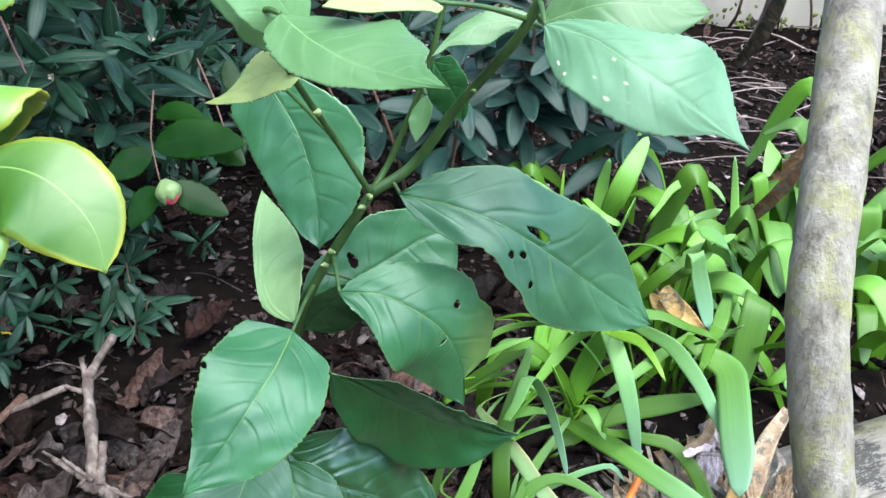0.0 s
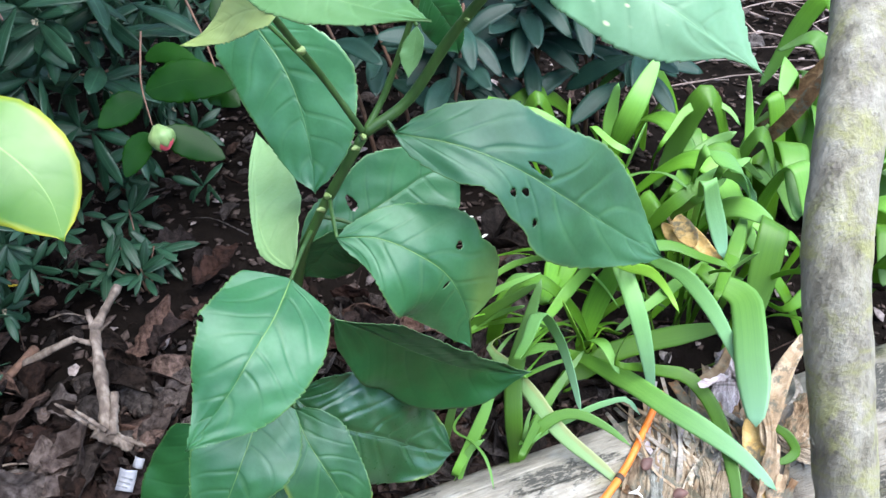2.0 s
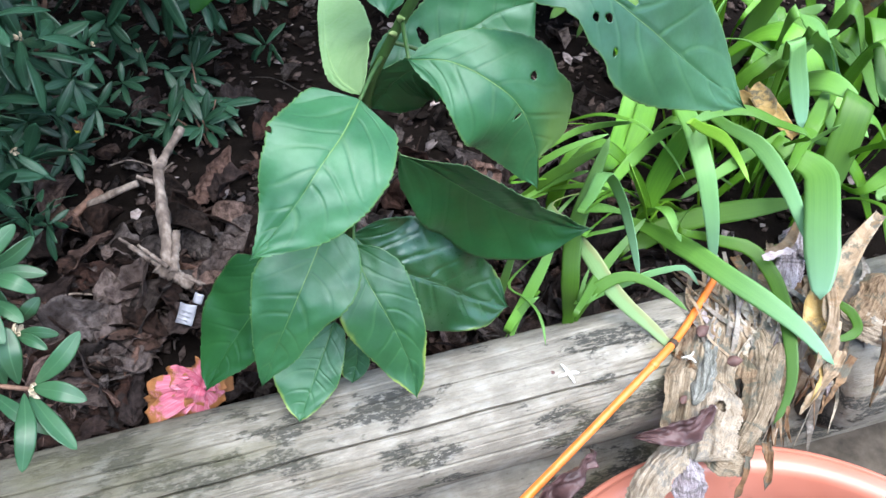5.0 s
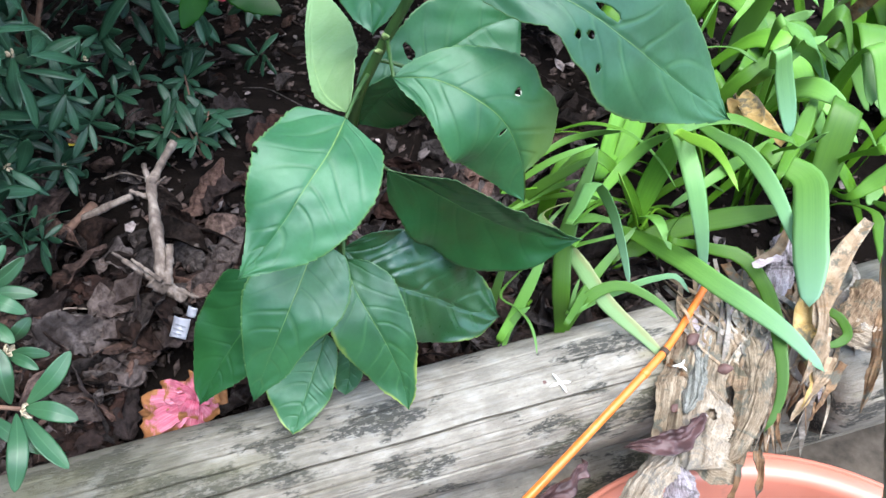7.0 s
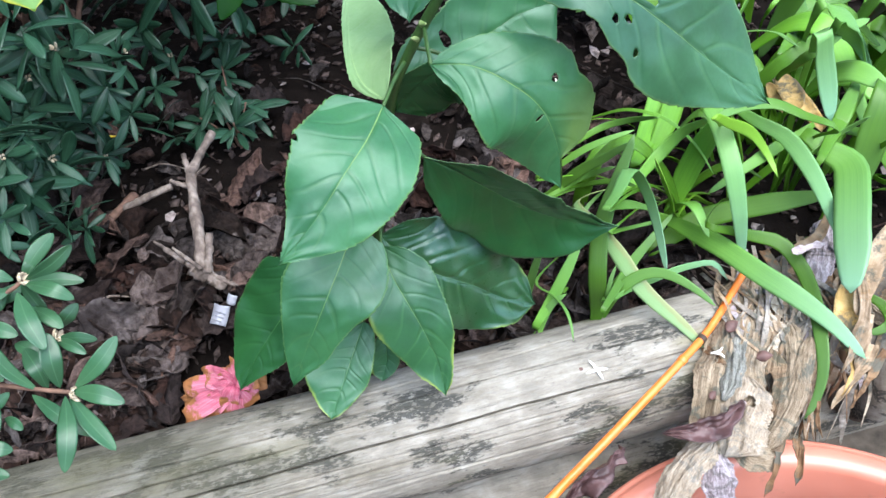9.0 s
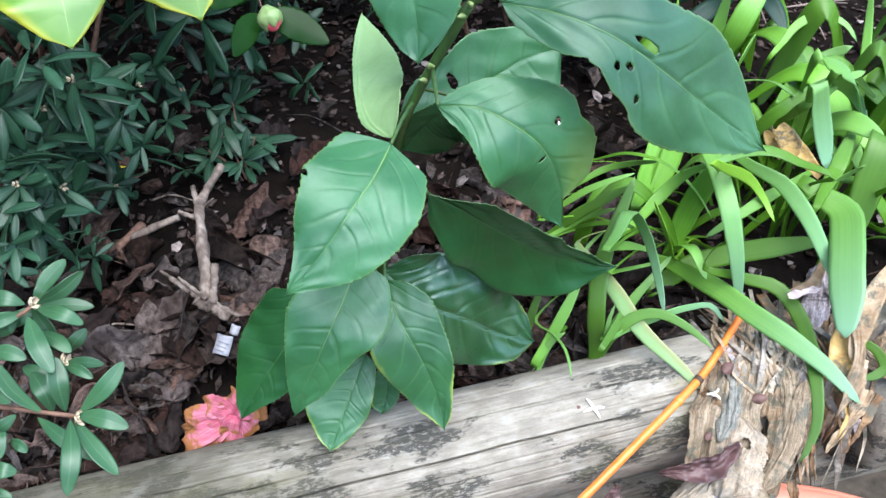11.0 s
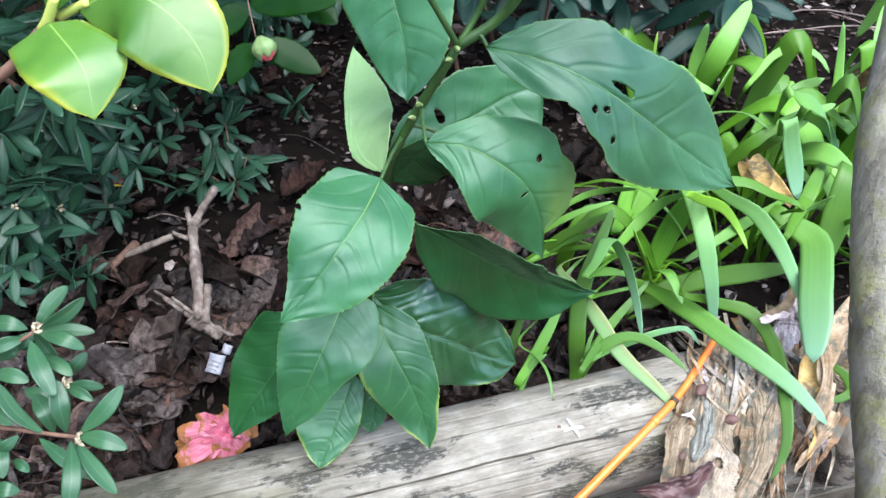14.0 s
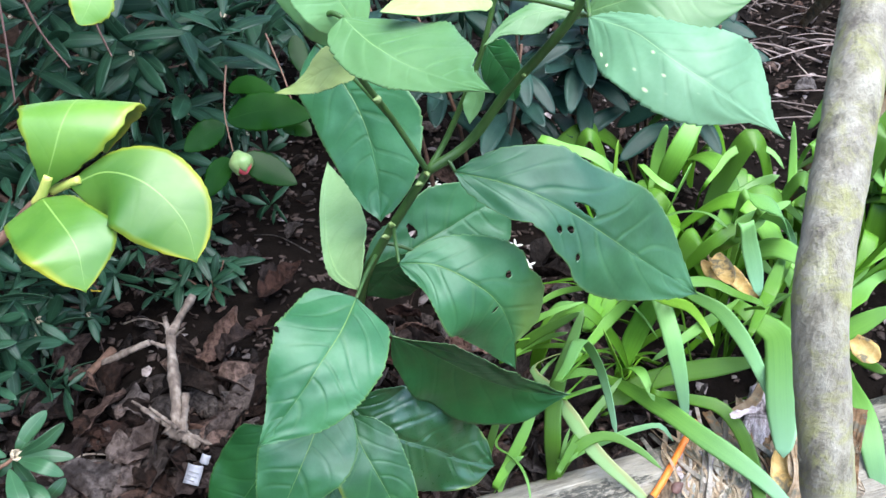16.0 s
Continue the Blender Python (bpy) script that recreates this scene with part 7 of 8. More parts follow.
bed_leaf((-0.300, 0.553), 0.085, 0.050, 60, MAT['dead_leaf'])
bed_leaf((-0.296, 0.495), 0.070, 0.040, 150, MAT['dead_leaf'])
bed_leaf((-0.312, 0.395), 0.070, 0.035, 100, MAT['dead_leaf'])
bed_leaf((-0.338, 0.384), 0.085, 0.045, 110, MAT['dead_leaf'])
bed_leaf((-0.356, 0.356), 0.090, 0.060, 30, MAT['dead_leaf'])
bed_leaf((-0.323, 0.342), 0.080, 0.055, 200, MAT['dead_leaf'])
bed_leaf((-0.327, 0.286), 0.085, 0.060, 70, MAT['dead_leaf'])
bed_leaf((-0.298, 0.306), 0.070, 0.035, 110, MAT['dead_leaf'])
bed_leaf((-0.265, 0.365), 0.070, 0.045, 20, MAT['dead_leaf'])
bed_leaf((-0.271, 0.532), 0.050, 0.030, 40, MAT['dead_leaf'])
bed_leaf((-0.377, 0.434), 0.080, 0.050, 0, MAT['dead_leaf'])
bed_leaf((-0.394, 0.380), 0.080, 0.050, 140, MAT['dead_leaf'])
bed_leaf((-0.298, 0.357), 0.070, 0.050, 45, MAT['dead_leaf'])
bed_leaf((-0.416, 0.463), 0.075, 0.045, 80, MAT['dead_leaf'])
bed_leaf((-0.312, 0.697), 0.060, 0.040, 20, MAT['dead_leaf'])
bed_leaf((-0.427, 0.698), 0.070, 0.050, 10, MAT['dead_leaf'])
bed_leaf((-0.355, 0.841), 0.045, 0.030, 160, MAT['dead_leaf'])
bed_leaf((-0.128, 0.529), 0.075, 0.050, 60, MAT['dead_leaf'])
bed_leaf((-0.142, 0.545), 0.060, 0.040, 130, MAT['dead_leaf'])
bed_leaf((-0.274, 0.675), 0.050, 0.030, 70, MAT['dead_leaf'])
bed_leaf((-0.033, 0.366), 0.070, 0.045, 100, MAT['dead_leaf'])
bed_leaf((0.004, 0.376), 0.060, 0.040, 20, MAT['dead_leaf'])
bed_leaf((-0.052, 0.366), 0.060, 0.040, 60, MAT['dead_leaf'])
bed_leaf((0.042, 0.405), 0.060, 0.040, 120, MAT['dead_leaf'])
bed_leaf((-0.271, 0.465), 0.070, 0.045, 0, MAT['dead_leaf'])
bed_leaf((-0.368, 0.303), 0.085, 0.055, 120, MAT['dead_leaf'])
bed_leaf((-0.380, 0.265), 0.080, 0.050, 10, MAT['dead_leaf'])
bed_leaf((-0.301, 0.254), 0.060, 0.040, 70, MAT['dead_leaf'])
bed_leaf((-0.327, 0.503), 0.060, 0.040, 90, MAT['dead_leaf'])
bed_leaf((-0.267, 0.588), 0.050, 0.030, 20, MAT['dead_leaf'])
bed_leaf((-0.202, 0.349), 0.070, 0.050, 50, MAT['dead_leaf'])
bed_leaf((-0.389, 0.331), 0.080, 0.050, 60, MAT['dead_leaf'])


def strew_leaves():
    """More large curled leaves heaped between the log and the shrub."""
    g = random.Random(52)
    for k in range(95):
        x = g.uniform(-0.50, -0.14) if k < 75 else g.uniform(-0.14, 0.06)
        y = LOG_BACK[1] + x * math.tan(LOG_ANGLE) + 0.02 + abs(g.gauss(0, 0.10)) + (0.08 if k >= 75 else 0)
        if math.hypot(x - FLOWER[0], y - FLOWER[1]) < 0.05 or math.hypot(x - TAG[0], y - TAG[1]) < 0.032 or math.hypot(x + 0.28, y - 0.43) < 0.03:
            continue
        bed_leaf((x, y), g.uniform(0.045, 0.085), g.uniform(0.035, 0.060), g.uniform(0, 360), MAT["dead_leaf"])


strew_leaves()


# midrib of each petal, its width, and whether it has gone brown
PETALS = [
    ([(-0.2476, 0.2998, 0.0061), (-0.2626, 0.2899, 0.0034), (-0.2823, 0.2837, -0.0118)], 0.0153, 1),
    ([(-0.2461, 0.3011, 0.0043), (-0.2488, 0.2919, 0.0001), (-0.2558, 0.2863, -0.0166)], 0.0198, 1),
    ([(-0.239, 0.3037, 0.0168), (-0.2255, 0.3071, 0.0219), (-0.2157, 0.3146, 0.0149)], 0.0153, 1),
    ([(-0.2445, 0.3108, 0.0217), (-0.2419, 0.3155, 0.0299), (-0.2434, 0.3244, 0.0262)], 0.0189, 1),
    ([(-0.2402, 0.2994, 0.0073), (-0.2593, 0.2969, 0.0124), (-0.283, 0.2983, 0.0052)], 0.0180, 1),
    ([(-0.2377, 0.3031, 0.0216), (-0.2565, 0.3001, 0.0261), (-0.28, 0.3012, 0.0186)], 0.0198, 0),
    ([(-0.2369, 0.3011, 0.0222), (-0.255, 0.291, 0.0199), (-0.2777, 0.2846, 0.0052)], 0.0180, 0),
    ([(-0.2366, 0.3005, 0.0231), (-0.2468, 0.2925, 0.0214), (-0.2614, 0.2884, 0.0074)], 0.0180, 0),
    ([(-0.2366, 0.3015, 0.024), (-0.2375, 0.2915, 0.0187), (-0.2424, 0.2853, 0.0011)], 0.0206, 0),
    ([(-0.237, 0.303, 0.0241), (-0.2288, 0.2982, 0.0223), (-0.2245, 0.2975, 0.0083)], 0.0198, 0),
    ([(-0.2363, 0.3025, 0.0263), (-0.2262, 0.3044, 0.0306), (-0.2199, 0.3104, 0.0227)], 0.0162, 0),
    ([(-0.236, 0.302, 0.0271), (-0.2471, 0.3031, 0.0344), (-0.2627, 0.3085, 0.0296)], 0.0189, 0),
    ([(-0.2361, 0.3035, 0.0287), (-0.2378, 0.3068, 0.0363), (-0.2438, 0.3144, 0.032)], 0.0198, 0),
    ([(-0.2346, 0.2991, 0.0297), (-0.2417, 0.2956, 0.0318), (-0.2533, 0.2962, 0.0218)], 0.0153, 0),
    ([(-0.2342, 0.2986, 0.0305), (-0.2356, 0.2928, 0.0295), (-0.2412, 0.2911, 0.0162)], 0.0153, 0),
    ([(-0.2342, 0.2992, 0.0312), (-0.2381, 0.2998, 0.0366), (-0.2462, 0.3047, 0.0301)], 0.0135, 0),
    ([(-0.2346, 0.2997, 0.0304), (-0.2296, 0.2979, 0.0319), (-0.2286, 0.3001, 0.0213)], 0.0117, 0),
]


def build_flower():
    """Fallen double camellia bloom, collapsed and browning at its rims."""
    g = random.Random(9)
    fl = empty("camellia_flower", FLOWER, "fallen pink camellia bloom with browning petal edges", "flower")
    for pts, wide, brown in PETALS:
        me = blade_mesh("petal", [MAT["petal_brown"] if brown else MAT["petal"]], pts, unit([0.1 + g.uniform(-0.25, 0.25), -0.6, 0.75 + g.uniform(-0.25, 0.25)]), wide, nu=26, nv=16, shape=lambda u: np.sin(np.pi * np.clip(0.12 + u * 0.76, 0, 1) ** 1.25) ** 0.55 * (1 + 0.02 * np.sin(u * 30)),
                        cup=g.uniform(-0.35, 0.45), ruffle=0.14, crinkle=0.02, crumple=0.035, saw=0.012, twist=g.uniform(-0.4, 0.4), thick=0.0004, rng=g)
        part("petal", me, fl, "petal gone orange-brown" if brown else "")


build_flower()


def build_tag():
    """White plastic plant label, bent, with unreadable print as bars."""
    tag = empty("plant_label", TAG, "white plastic plant label lying by the stump", "label")
    c = np.array(TAG)
    x, y, z = unit([0.95, -0.12, -0.32]), unit([0.18, 0.85, 0.5]), unit([0.05, -0.5, 0.85])
    pts = [c - y * 0.009, c, c + y * 0.007 + z * 0.002]
    part("sheet", blade_mesh("sheet", [MAT["tag_white"]], pts, z, 0.014, nu=8, nv=6, shape=lambda u: np.ones_like(u), cup=-0.5, thick=0.0012), tag)
    pts = [c + y * 0.010 + x * 0.006, c + y * 0.018 + x * 0.007 + z * 0.003]
    part("tab", blade_mesh("tab", [MAT["tag_white"]], pts, z, 0.008, nu=4, nv=4, shape=lambda u: np.ones_like(u), cup=-0.5, thick=0.0012), tag)
    for k in range(3):
        q = c - y * (0.006 - 0.0035 * k) + z * 0.0016 + x * (0.001 * k)
        part("print_bar", blade_mesh("print_bar", [MAT["ink"]], [q - x * 0.005, q + x * 0.004], z, 0.0011, nu=2, nv=2, shape=lambda u: np.ones_like(u), thick=0.0003), tag)


build_tag()


def star_flower(at, turn, size, n=5):
    fl = empty("jasmine_flower", at, "small white star-shaped jasmine flower on the log", "flower", group="fallen star flowers")
    c = np.array(at, float)
    up = unit(LOG_SIDE * 0.5 + np.array([0, 0, 1.0]))
    a = unit(np.cross(up, [0, 1, 0]))
    b = np.cross(up, a)
    for k in range(n):
        w = turn + 6.283 * k / n + 0.35 * math.sin(k * 2.7)
        out = a * math.cos(w) + b * math.sin(w)
        tip = c + out * size + up * (0.001 + 0.002 * (k % 2))
        part("petal", blade_mesh("petal", [MAT["star"]], [c + up * 0.001, (c + tip) / 2 + up * 0.002, tip], up, size * 0.26, nu=8, nv=4, shape=lambda u: np.sin(np.pi * np.clip(0.15 + u * 0.82, 0, 1)) ** 0.7, cup=0.3, twist=0.5), fl)
    part("tube", tube("tube", MAT["star"], [c - up * 0.003, c + up * 0.002], 0.0014, 0.0018, sides=8, n=3), fl)


star_flower(STAR, 0.5, 0.0088, 4)

# ---------------- stake, pot, sapling ----------------
def build_cane():
    cane = empty("garden_stake", CANE[3], "orange plastic-coated garden stake leaning over the log", "stake")
    part("shaft", tube("shaft", MAT["orange"], CANE, 0.0029, 0.0033, sides=16, n=80, knobs=0.015), cane)
    for i, k in enumerate((0.285, 0.36)):
        s = spline(CANE, 100)
        p, d = s[int(k * 100)], unit(s[int(k * 100) + 1] - s[int(k * 100)])
        part("node_ring", tube("node_ring", MAT["orange"] if i else MAT["ring"], [p - d * 0.0025, p, p + d * 0.0025], 0.0037, 0.0035, sides=16, n=4), cane, "raised node of the stake")


build_cane()

POT = (0.195, 0.106, -0.028)
POT_R = 0.205


def build_pot():
    pot = empty("plant_pot", (POT[0], POT[1], -0.27), "large terracotta-coloured plastic pot with a thick rim", "pot")
    r, z = POT_R, POT[2]
    at = (POT[0], POT[1], 0)
    part("rim", lathe("rim", MAT["terracotta"], [(r - 0.004, z - 0.045), (r - 0.001, z - 0.044), (r, z - 0.040), (r, z - 0.010), (r - 0.001, z - 0.006), (r - 0.004, z - 0.004), (r - 0.006, z - 0.0045), (r - 0.0075, z - 0.002), (r - 0.010, z), (r - 0.018, z + 0.001), (r - 0.024, z - 0.001), (r - 0.027, z - 0.006), (r - 0.029, z - 0.05)], 128, at), pot, "thick rolled rim")
    part("body", lathe("body", MAT["terracotta"], [(r * 0.72, -0.2695), (r * 0.73, -0.268), (r - 0.0075, z - 0.043), (r - 0.004, z - 0.043), (r - 0.029, z - 0.048), (r - 0.032, z - 0.08), (r * 0.66, -0.25)], 128, at), pot)
    soil = empty("potting_mix", (POT[0], POT[1], z - 0.05), "dark potting mix speckled with white perlite", "potting soil")
    g = random.Random(4)
    V, F = [(POT[0], POT[1], z - 0.050)], []
    for i in range(1, 15):
        for j in range(48):
            rr = (r - 0.031) * i / 14
            w = 6.283 * j / 48
            V.append((POT[0] + rr * math.cos(w), POT[1] + rr * math.sin(w), z - 0.050 + 0.004 * noise.noise(Vector((rr * 60, w * 9, 0)))))
    F += [(0, 1 + j, 1 + (j + 1) % 48) for j in range(48)]
    F += [(1 + (i - 1) * 48 + j, 1 + i * 48 + j, 1 + i * 48 + (j + 1) % 48, 1 + (i - 1) * 48 + (j + 1) % 48) for i in range(1, 14) for j in range(48)]
    part("surface", mesh("surface", V, F, MAT["soil"]), soil)
    for name, mat, m, size in (("perlite", MAT["perlite"], 900, 0.0032), ("crumb", MAT["chip"], 1500, 0.005)):
        h = Heap()
        for k in range(m):
            w, rr = g.uniform(0, 6.283), (r - 0.036) * math.sqrt(g.random())
            c = np.array([POT[0] + rr * math.cos(w), POT[1] + rr * math.sin(w), z - 0.047])
            s = size * g.uniform(0.5, 1.2)
            d = unit([g.gauss(0, 1), g.gauss(0, 1), g.gauss(0, 0.5)]) * s
            h.blade([c - d / 2, c + d / 2], (g.gauss(0, 0.5), g.gauss(0, 0.5), 1), s, nu=2, nv=2, thick=s * 0.7, rng=g)
        part(name, h.mesh(name, mat), soil, "white perlite grains" if name == "perlite" else "")["kind"] = "stuff"


build_pot()


def build_sapling():
    sap = empty("sapling", (TRUNK[0][0], TRUNK[0][1], POT[2] - 0.05), "slender grey sapling stem with mossy bark", "tree")
    v, f, uv = tube_data(TRUNK, 0.0088, 0.0082, sides=28, n=150, knobs=0.035, seed=2)
    part("trunk", mesh("trunk", v, f, MAT["bark"], uv), sap)
    g = random.Random(6)
    s = spline(TRUNK, 200)
    for k in (0.44, 0.575, 0.66, 0.725, 0.81):
        p, d = s[int(200 * k)], unit(s[int(200 * k) + 1] - s[int(200 * k)])
        w = g.uniform(0, 6.283)
        out = unit(np.cross(d, [math.cos(w), math.sin(w), 0.2]))
        q = p + out * 0.0062
        part("knot", tube("knot", MAT["bark"], [q - out * 0.002, q, q + out * 0.0022], 0.0030, 0.0016, sides=10, n=5, knobs=0.15, seed=int(k * 10)), sap, "small bud scar on the bark")


build_sapling()

# ---------------- dead strap leaves over the log ----------------
thatch = empty("dead_strap_leaves", (0.2, 0.36, 0.03), "papery dead strap leaves draped over log and pot", "dead leaves")
G_THATCH = random.Random(15)


def ragged(u):
    """Torn strip: uneven width, drawn to a frayed end."""
    g = G_THATCH
    knots = np.array([g.uniform(0.55, 1.0) for _ in range(9)])
    return np.interp(u, np.linspace(0, 1, 9), knots) * np.clip((1 - u) * 5, 0.12, 1) * (1 + 0.06 * np.array([g.uniform(-1, 1) for _ in u]))


def drape():
    """Narrow papery strips that run from the clump over the log and hang to the pot."""
    g = G_THATCH
    for k in range(100):
        x0, x1 = g.uniform(0.19, 0.285) if k > 64 else g.uniform(0.15, 0.215), 0.0
        x1 = x0 + g.gauss(-0.015, 0.022) - 0.02 * (x0 > 0.2)
        a0, a1 = g.uniform(-0.5, 0.3), g.uniform(0.9, 1.9)
        h = 0.0015 + 0.005 * g.random()
        pts = []
        if g.random() < 0.4:
            pts.append(log_point(x0 + g.uniform(-0.02, 0.03), -0.6) + np.array([0, g.uniform(0.0, 0.03), g.uniform(0.0, 0.012)]))
        m = 5
        for i in range(m):
            t = i / (m - 1)
            pts.append(log_point(x0 + (x1 - x0) * t + g.uniform(-0.016, 0.016), a0 + (a1 - a0) * t, LOG_R + h + 0.010 * t + 0.006 * g.random() * t))
        if g.random() < 0.35 and x1 < 0.24:
            pts.append(pts[-1] + np.array([g.uniform(-0.01, 0.01), -0.02, -0.03 - 0.03 * g.random()]))
        mat = MAT[g.choice(["thatch", "thatch", "thatch_grey", "thatch_pale", "thatch_brown", "thatch_brown"] if k > 64 else ["thatch", "thatch_grey", "thatch_grey", "thatch_pale", "thatch_lilac", "thatch"])]
        me = blade_mesh("strip", [mat], pts, unit(LOG_SIDE * 0.8 + np.array([0, 0, 1.0])), g.uniform(0.002, 0.006) if k < 50 else g.uniform(0.004, 0.013), nu=34, nv=6, shape=ragged, cup=g.uniform(-0.4, 0.4), ruffle=0.15, crinkle=0.05, thick=0.0003, twist=g.uniform(-0.7, 0.7), carry=True, rng=g)
        part("strip", me, thatch)


def thatch_leaf(points, normal, width, mat):
    me = blade_mesh("leaf", [mat], points, normal, width, nu=40, nv=12, shape=ragged, cup=G_THATCH.uniform(-0.4, 0.4), ruffle=0.28, crinkle=0.07, thick=0.0003, twist=G_THATCH.uniform(-1.2, 1.2), rng=G_THATCH)
    part("leaf", me, thatch)


def paper_sheet(points, normal, width, mat, crumple=0.07, holes=()):
    """Wide papery leaf base with long pleats, torn along its edges."""
    g = G_THATCH
    k = [g.uniform(0.78, 1.0) for _ in range(9)]
    jag = [g.uniform(-0.8, 0.8) for _ in range(70)]
    shape = lambda u: np.interp(u, np.linspace(0, 1, 9), k) * np.clip((1.02 - u) * 7, 0.1, 1) * np.clip(0.35 + u * 6, 0, 1) * (1 + 0.08 * np.interp(u, np.linspace(0, 1, 70), jag))  # noqa: E731
    me = blade_mesh("leaf", [mat], points, normal, width, nu=90, nv=44, shape=shape, cup=g.uniform(-0.4, -0.1), crumple=crumple * 1.6, pleat=0.05, ruffle=0.09, holes=holes, thick=0.0004, rng=g)
    part("leaf", me, thatch, "crumpled papery dead leaf")


def dry_stalk(points, normal, width, mat):
    me = blade_mesh("dead_leaf", [mat], points, normal, width, nu=30, nv=6, shape=strap_shape, cup=0.4, thick=0.0005, rng=G_THATCH)
    thing("dead_leaf", me, "long dry brown strap leaf leaning in the clump", "dead leaf", group="dry strap leaves")


def fallen_stick(points, r, mat):
    thing("fallen_stick", tube("fallen_stick", mat, points, r, r * 0.75, sides=9, n=16, knobs=0.1, seed=int(r * 1e5)), "broken dry stick lying on the soil", "stick", group="sticks on the bed")


def dry_stem(points, r, mat):
    thing("dry_stick", tube("dry_stick", mat, points, r, r * 0.7, sides=10, n=16, knobs=0.08, seed=int(r * 1e5)), "bare dry stick standing in front of the wall", "stick", group="dry sticks")


def maroon_leaf(points, normal, width):
    me = blade_mesh("dead_leaf", [MAT["maroon"]], points, normal, width * 1.25, nu=44, nv=18, shape=narrow, cup=0.7, ruffle=0.35, crinkle=0.05, crumple=0.42, twist=0.8, veins=6, vein_depth=0.016, rng=G_THATCH)
    thing("dead_leaf", me, "curled maroon dead leaf caught on the log", "dead leaf", group="maroon dead leaves")


def bract(at, turn, size):
    d = np.array([math.cos(turn), math.sin(turn), 0.1]) * size
    c = np.array(at)
    me = blade_mesh("bract", [MAT["seed"]], [c - d / 2, c + [0, 0, size * 0.15], c + d / 2], unit(LOG_SIDE * 0.5 + np.array([0, 0, 1.0])), size * 0.7, nu=10, nv=6, shape=round_leaf, cup=-0.5, thick=0.001)
    thing("bract", me, "small brown fallen bract on the log", "bract", group="bracts on the log")


maroon_leaf([(0.0864, 0.2636, 0.0422), (0.1117, 0.2676, 0.0419), (0.1298, 0.2758, 0.0425), (0.1451, 0.2945, 0.0413)], (-0.1636, -0.4202, 0.8926), 0.0135)
maroon_leaf([(0.0202, 0.2172, 0.0294), (0.0366, 0.2262, 0.0452), (0.0491, 0.2371, 0.0494), (0.0582, 0.2495, 0.0473)], (0.1777, -0.5995, 0.7804), 0.0145)
bract((0.0326, 0.3218, 0.0330), 0.3, 0.0090)
bract((0.1461, 0.3545, 0.0498), 0.8, 0.0130)
bract((0.1652, 0.3275, 0.0487), 0.2, 0.0120)
bract((0.1271, 0.3009, 0.0364), 1.0, 0.0080)
star_flower((0.1338, 0.3346, 0.0426), 0.2, 0.006, 3)
star_flower((0.0000, 0.8430, -0.0080), 9.60, 0.010)
star_flower((-0.0140, 0.8820, -0.0080), 9.40, 0.010)
star_flower((0.0170, 0.7480, -0.0080), 9.85, 0.010)
star_flower((0.0330, 0.7100, -0.0080), 10.10, 0.010)
star_flower((-0.0940, 0.8850, -0.0080), 8.30, 0.010)
dry_stalk([(0.3003, 0.6698, 0.1163), (0.3203, 0.6399, 0.1786), (0.3406, 0.6290, 0.2335)], (-0.3163, -0.6788, 0.6627), 0.0132, MAT["thatch_brown"])
dry_stalk([(0.3901, 0.7761, 0.1121), (0.4061, 0.7679, 0.1531), (0.4249, 0.7728, 0.1955)], (-0.3458, -0.6945, 0.6309), 0.0101, MAT["thatch"])
dry_stalk([(0.4583, 1.1852, 0.0894), (0.4641, 1.1183, 0.1685), (0.4630, 1.0637, 0.2657)], (-0.3096, -0.7779, 0.5468), 0.0213, MAT["thatch"])
dry_stalk([(0.2002, 0.5282, 0.1220), (0.1874, 0.5182, 0.1428), (0.1776, 0.5158, 0.1570)], (-0.2087, -0.6301, 0.7479), 0.0119, MAT["thatch_yellow"])
dry_stalk([(0.2360, 0.5250, 0.1045), (0.2042, 0.5360, 0.1339), (0.1871, 0.5341, 0.1477)], (-0.2298, -0.6384, 0.7346), 0.0146, MAT["thatch_yellow"])
dry_stalk([(0.1928, 0.5343, 0.1501), (0.1982, 0.5075, 0.1491), (0.2008, 0.4935, 0.1480)], (-0.2133, -0.6358, 0.7418), 0.0168, MAT["thatch_yellow"])
dry_stalk([(0.3079, 0.4758, 0.1025), (0.3134, 0.4629, 0.1016), (0.3211, 0.4504, 0.1008)], (-0.3138, -0.5437, 0.7784), 0.0194, MAT["thatch_yellow"])
dry_stalk([(0.3599, 0.7994, 0.0702), (0.4097, 0.7952, 0.1416), (0.4448, 0.7828, 0.2038)], (-0.3485, -0.7035, 0.6194), 0.0135, MAT["thatch_brown"])
dry_stalk([(0.2377, 0.4664, 0.0658), (0.2244, 0.4441, 0.0552), (0.1977, 0.4282, 0.0525)], (-0.2497, -0.5294, 0.8108), 0.0094, MAT["thatch"])
dry_stalk([(0.2788, 0.4297, 0.1050), (0.2566, 0.4053, 0.0900), (0.2426, 0.3795, 0.0680), (0.2364, 0.3631, 0.0550)], (-0.2785, -0.4934, 0.8240), 0.0150, MAT["thatch"])
bed_leaf((-0.485, 0.648), 0.030, 0.013, 10, MAT["yellow_leaf"])
fallen_stick([(-0.4190, 0.5230, 0.0060), (-0.3940, 0.5340, 0.0140), (-0.3700, 0.5430, 0.0200)], 0.0045, MAT["dead_wood"])
fallen_stick([(-0.4930, 0.6140, 0.0040), (-0.4610, 0.6130, 0.0080), (-0.4420, 0.6380, 0.0060)], 0.0016, MAT["twig"])
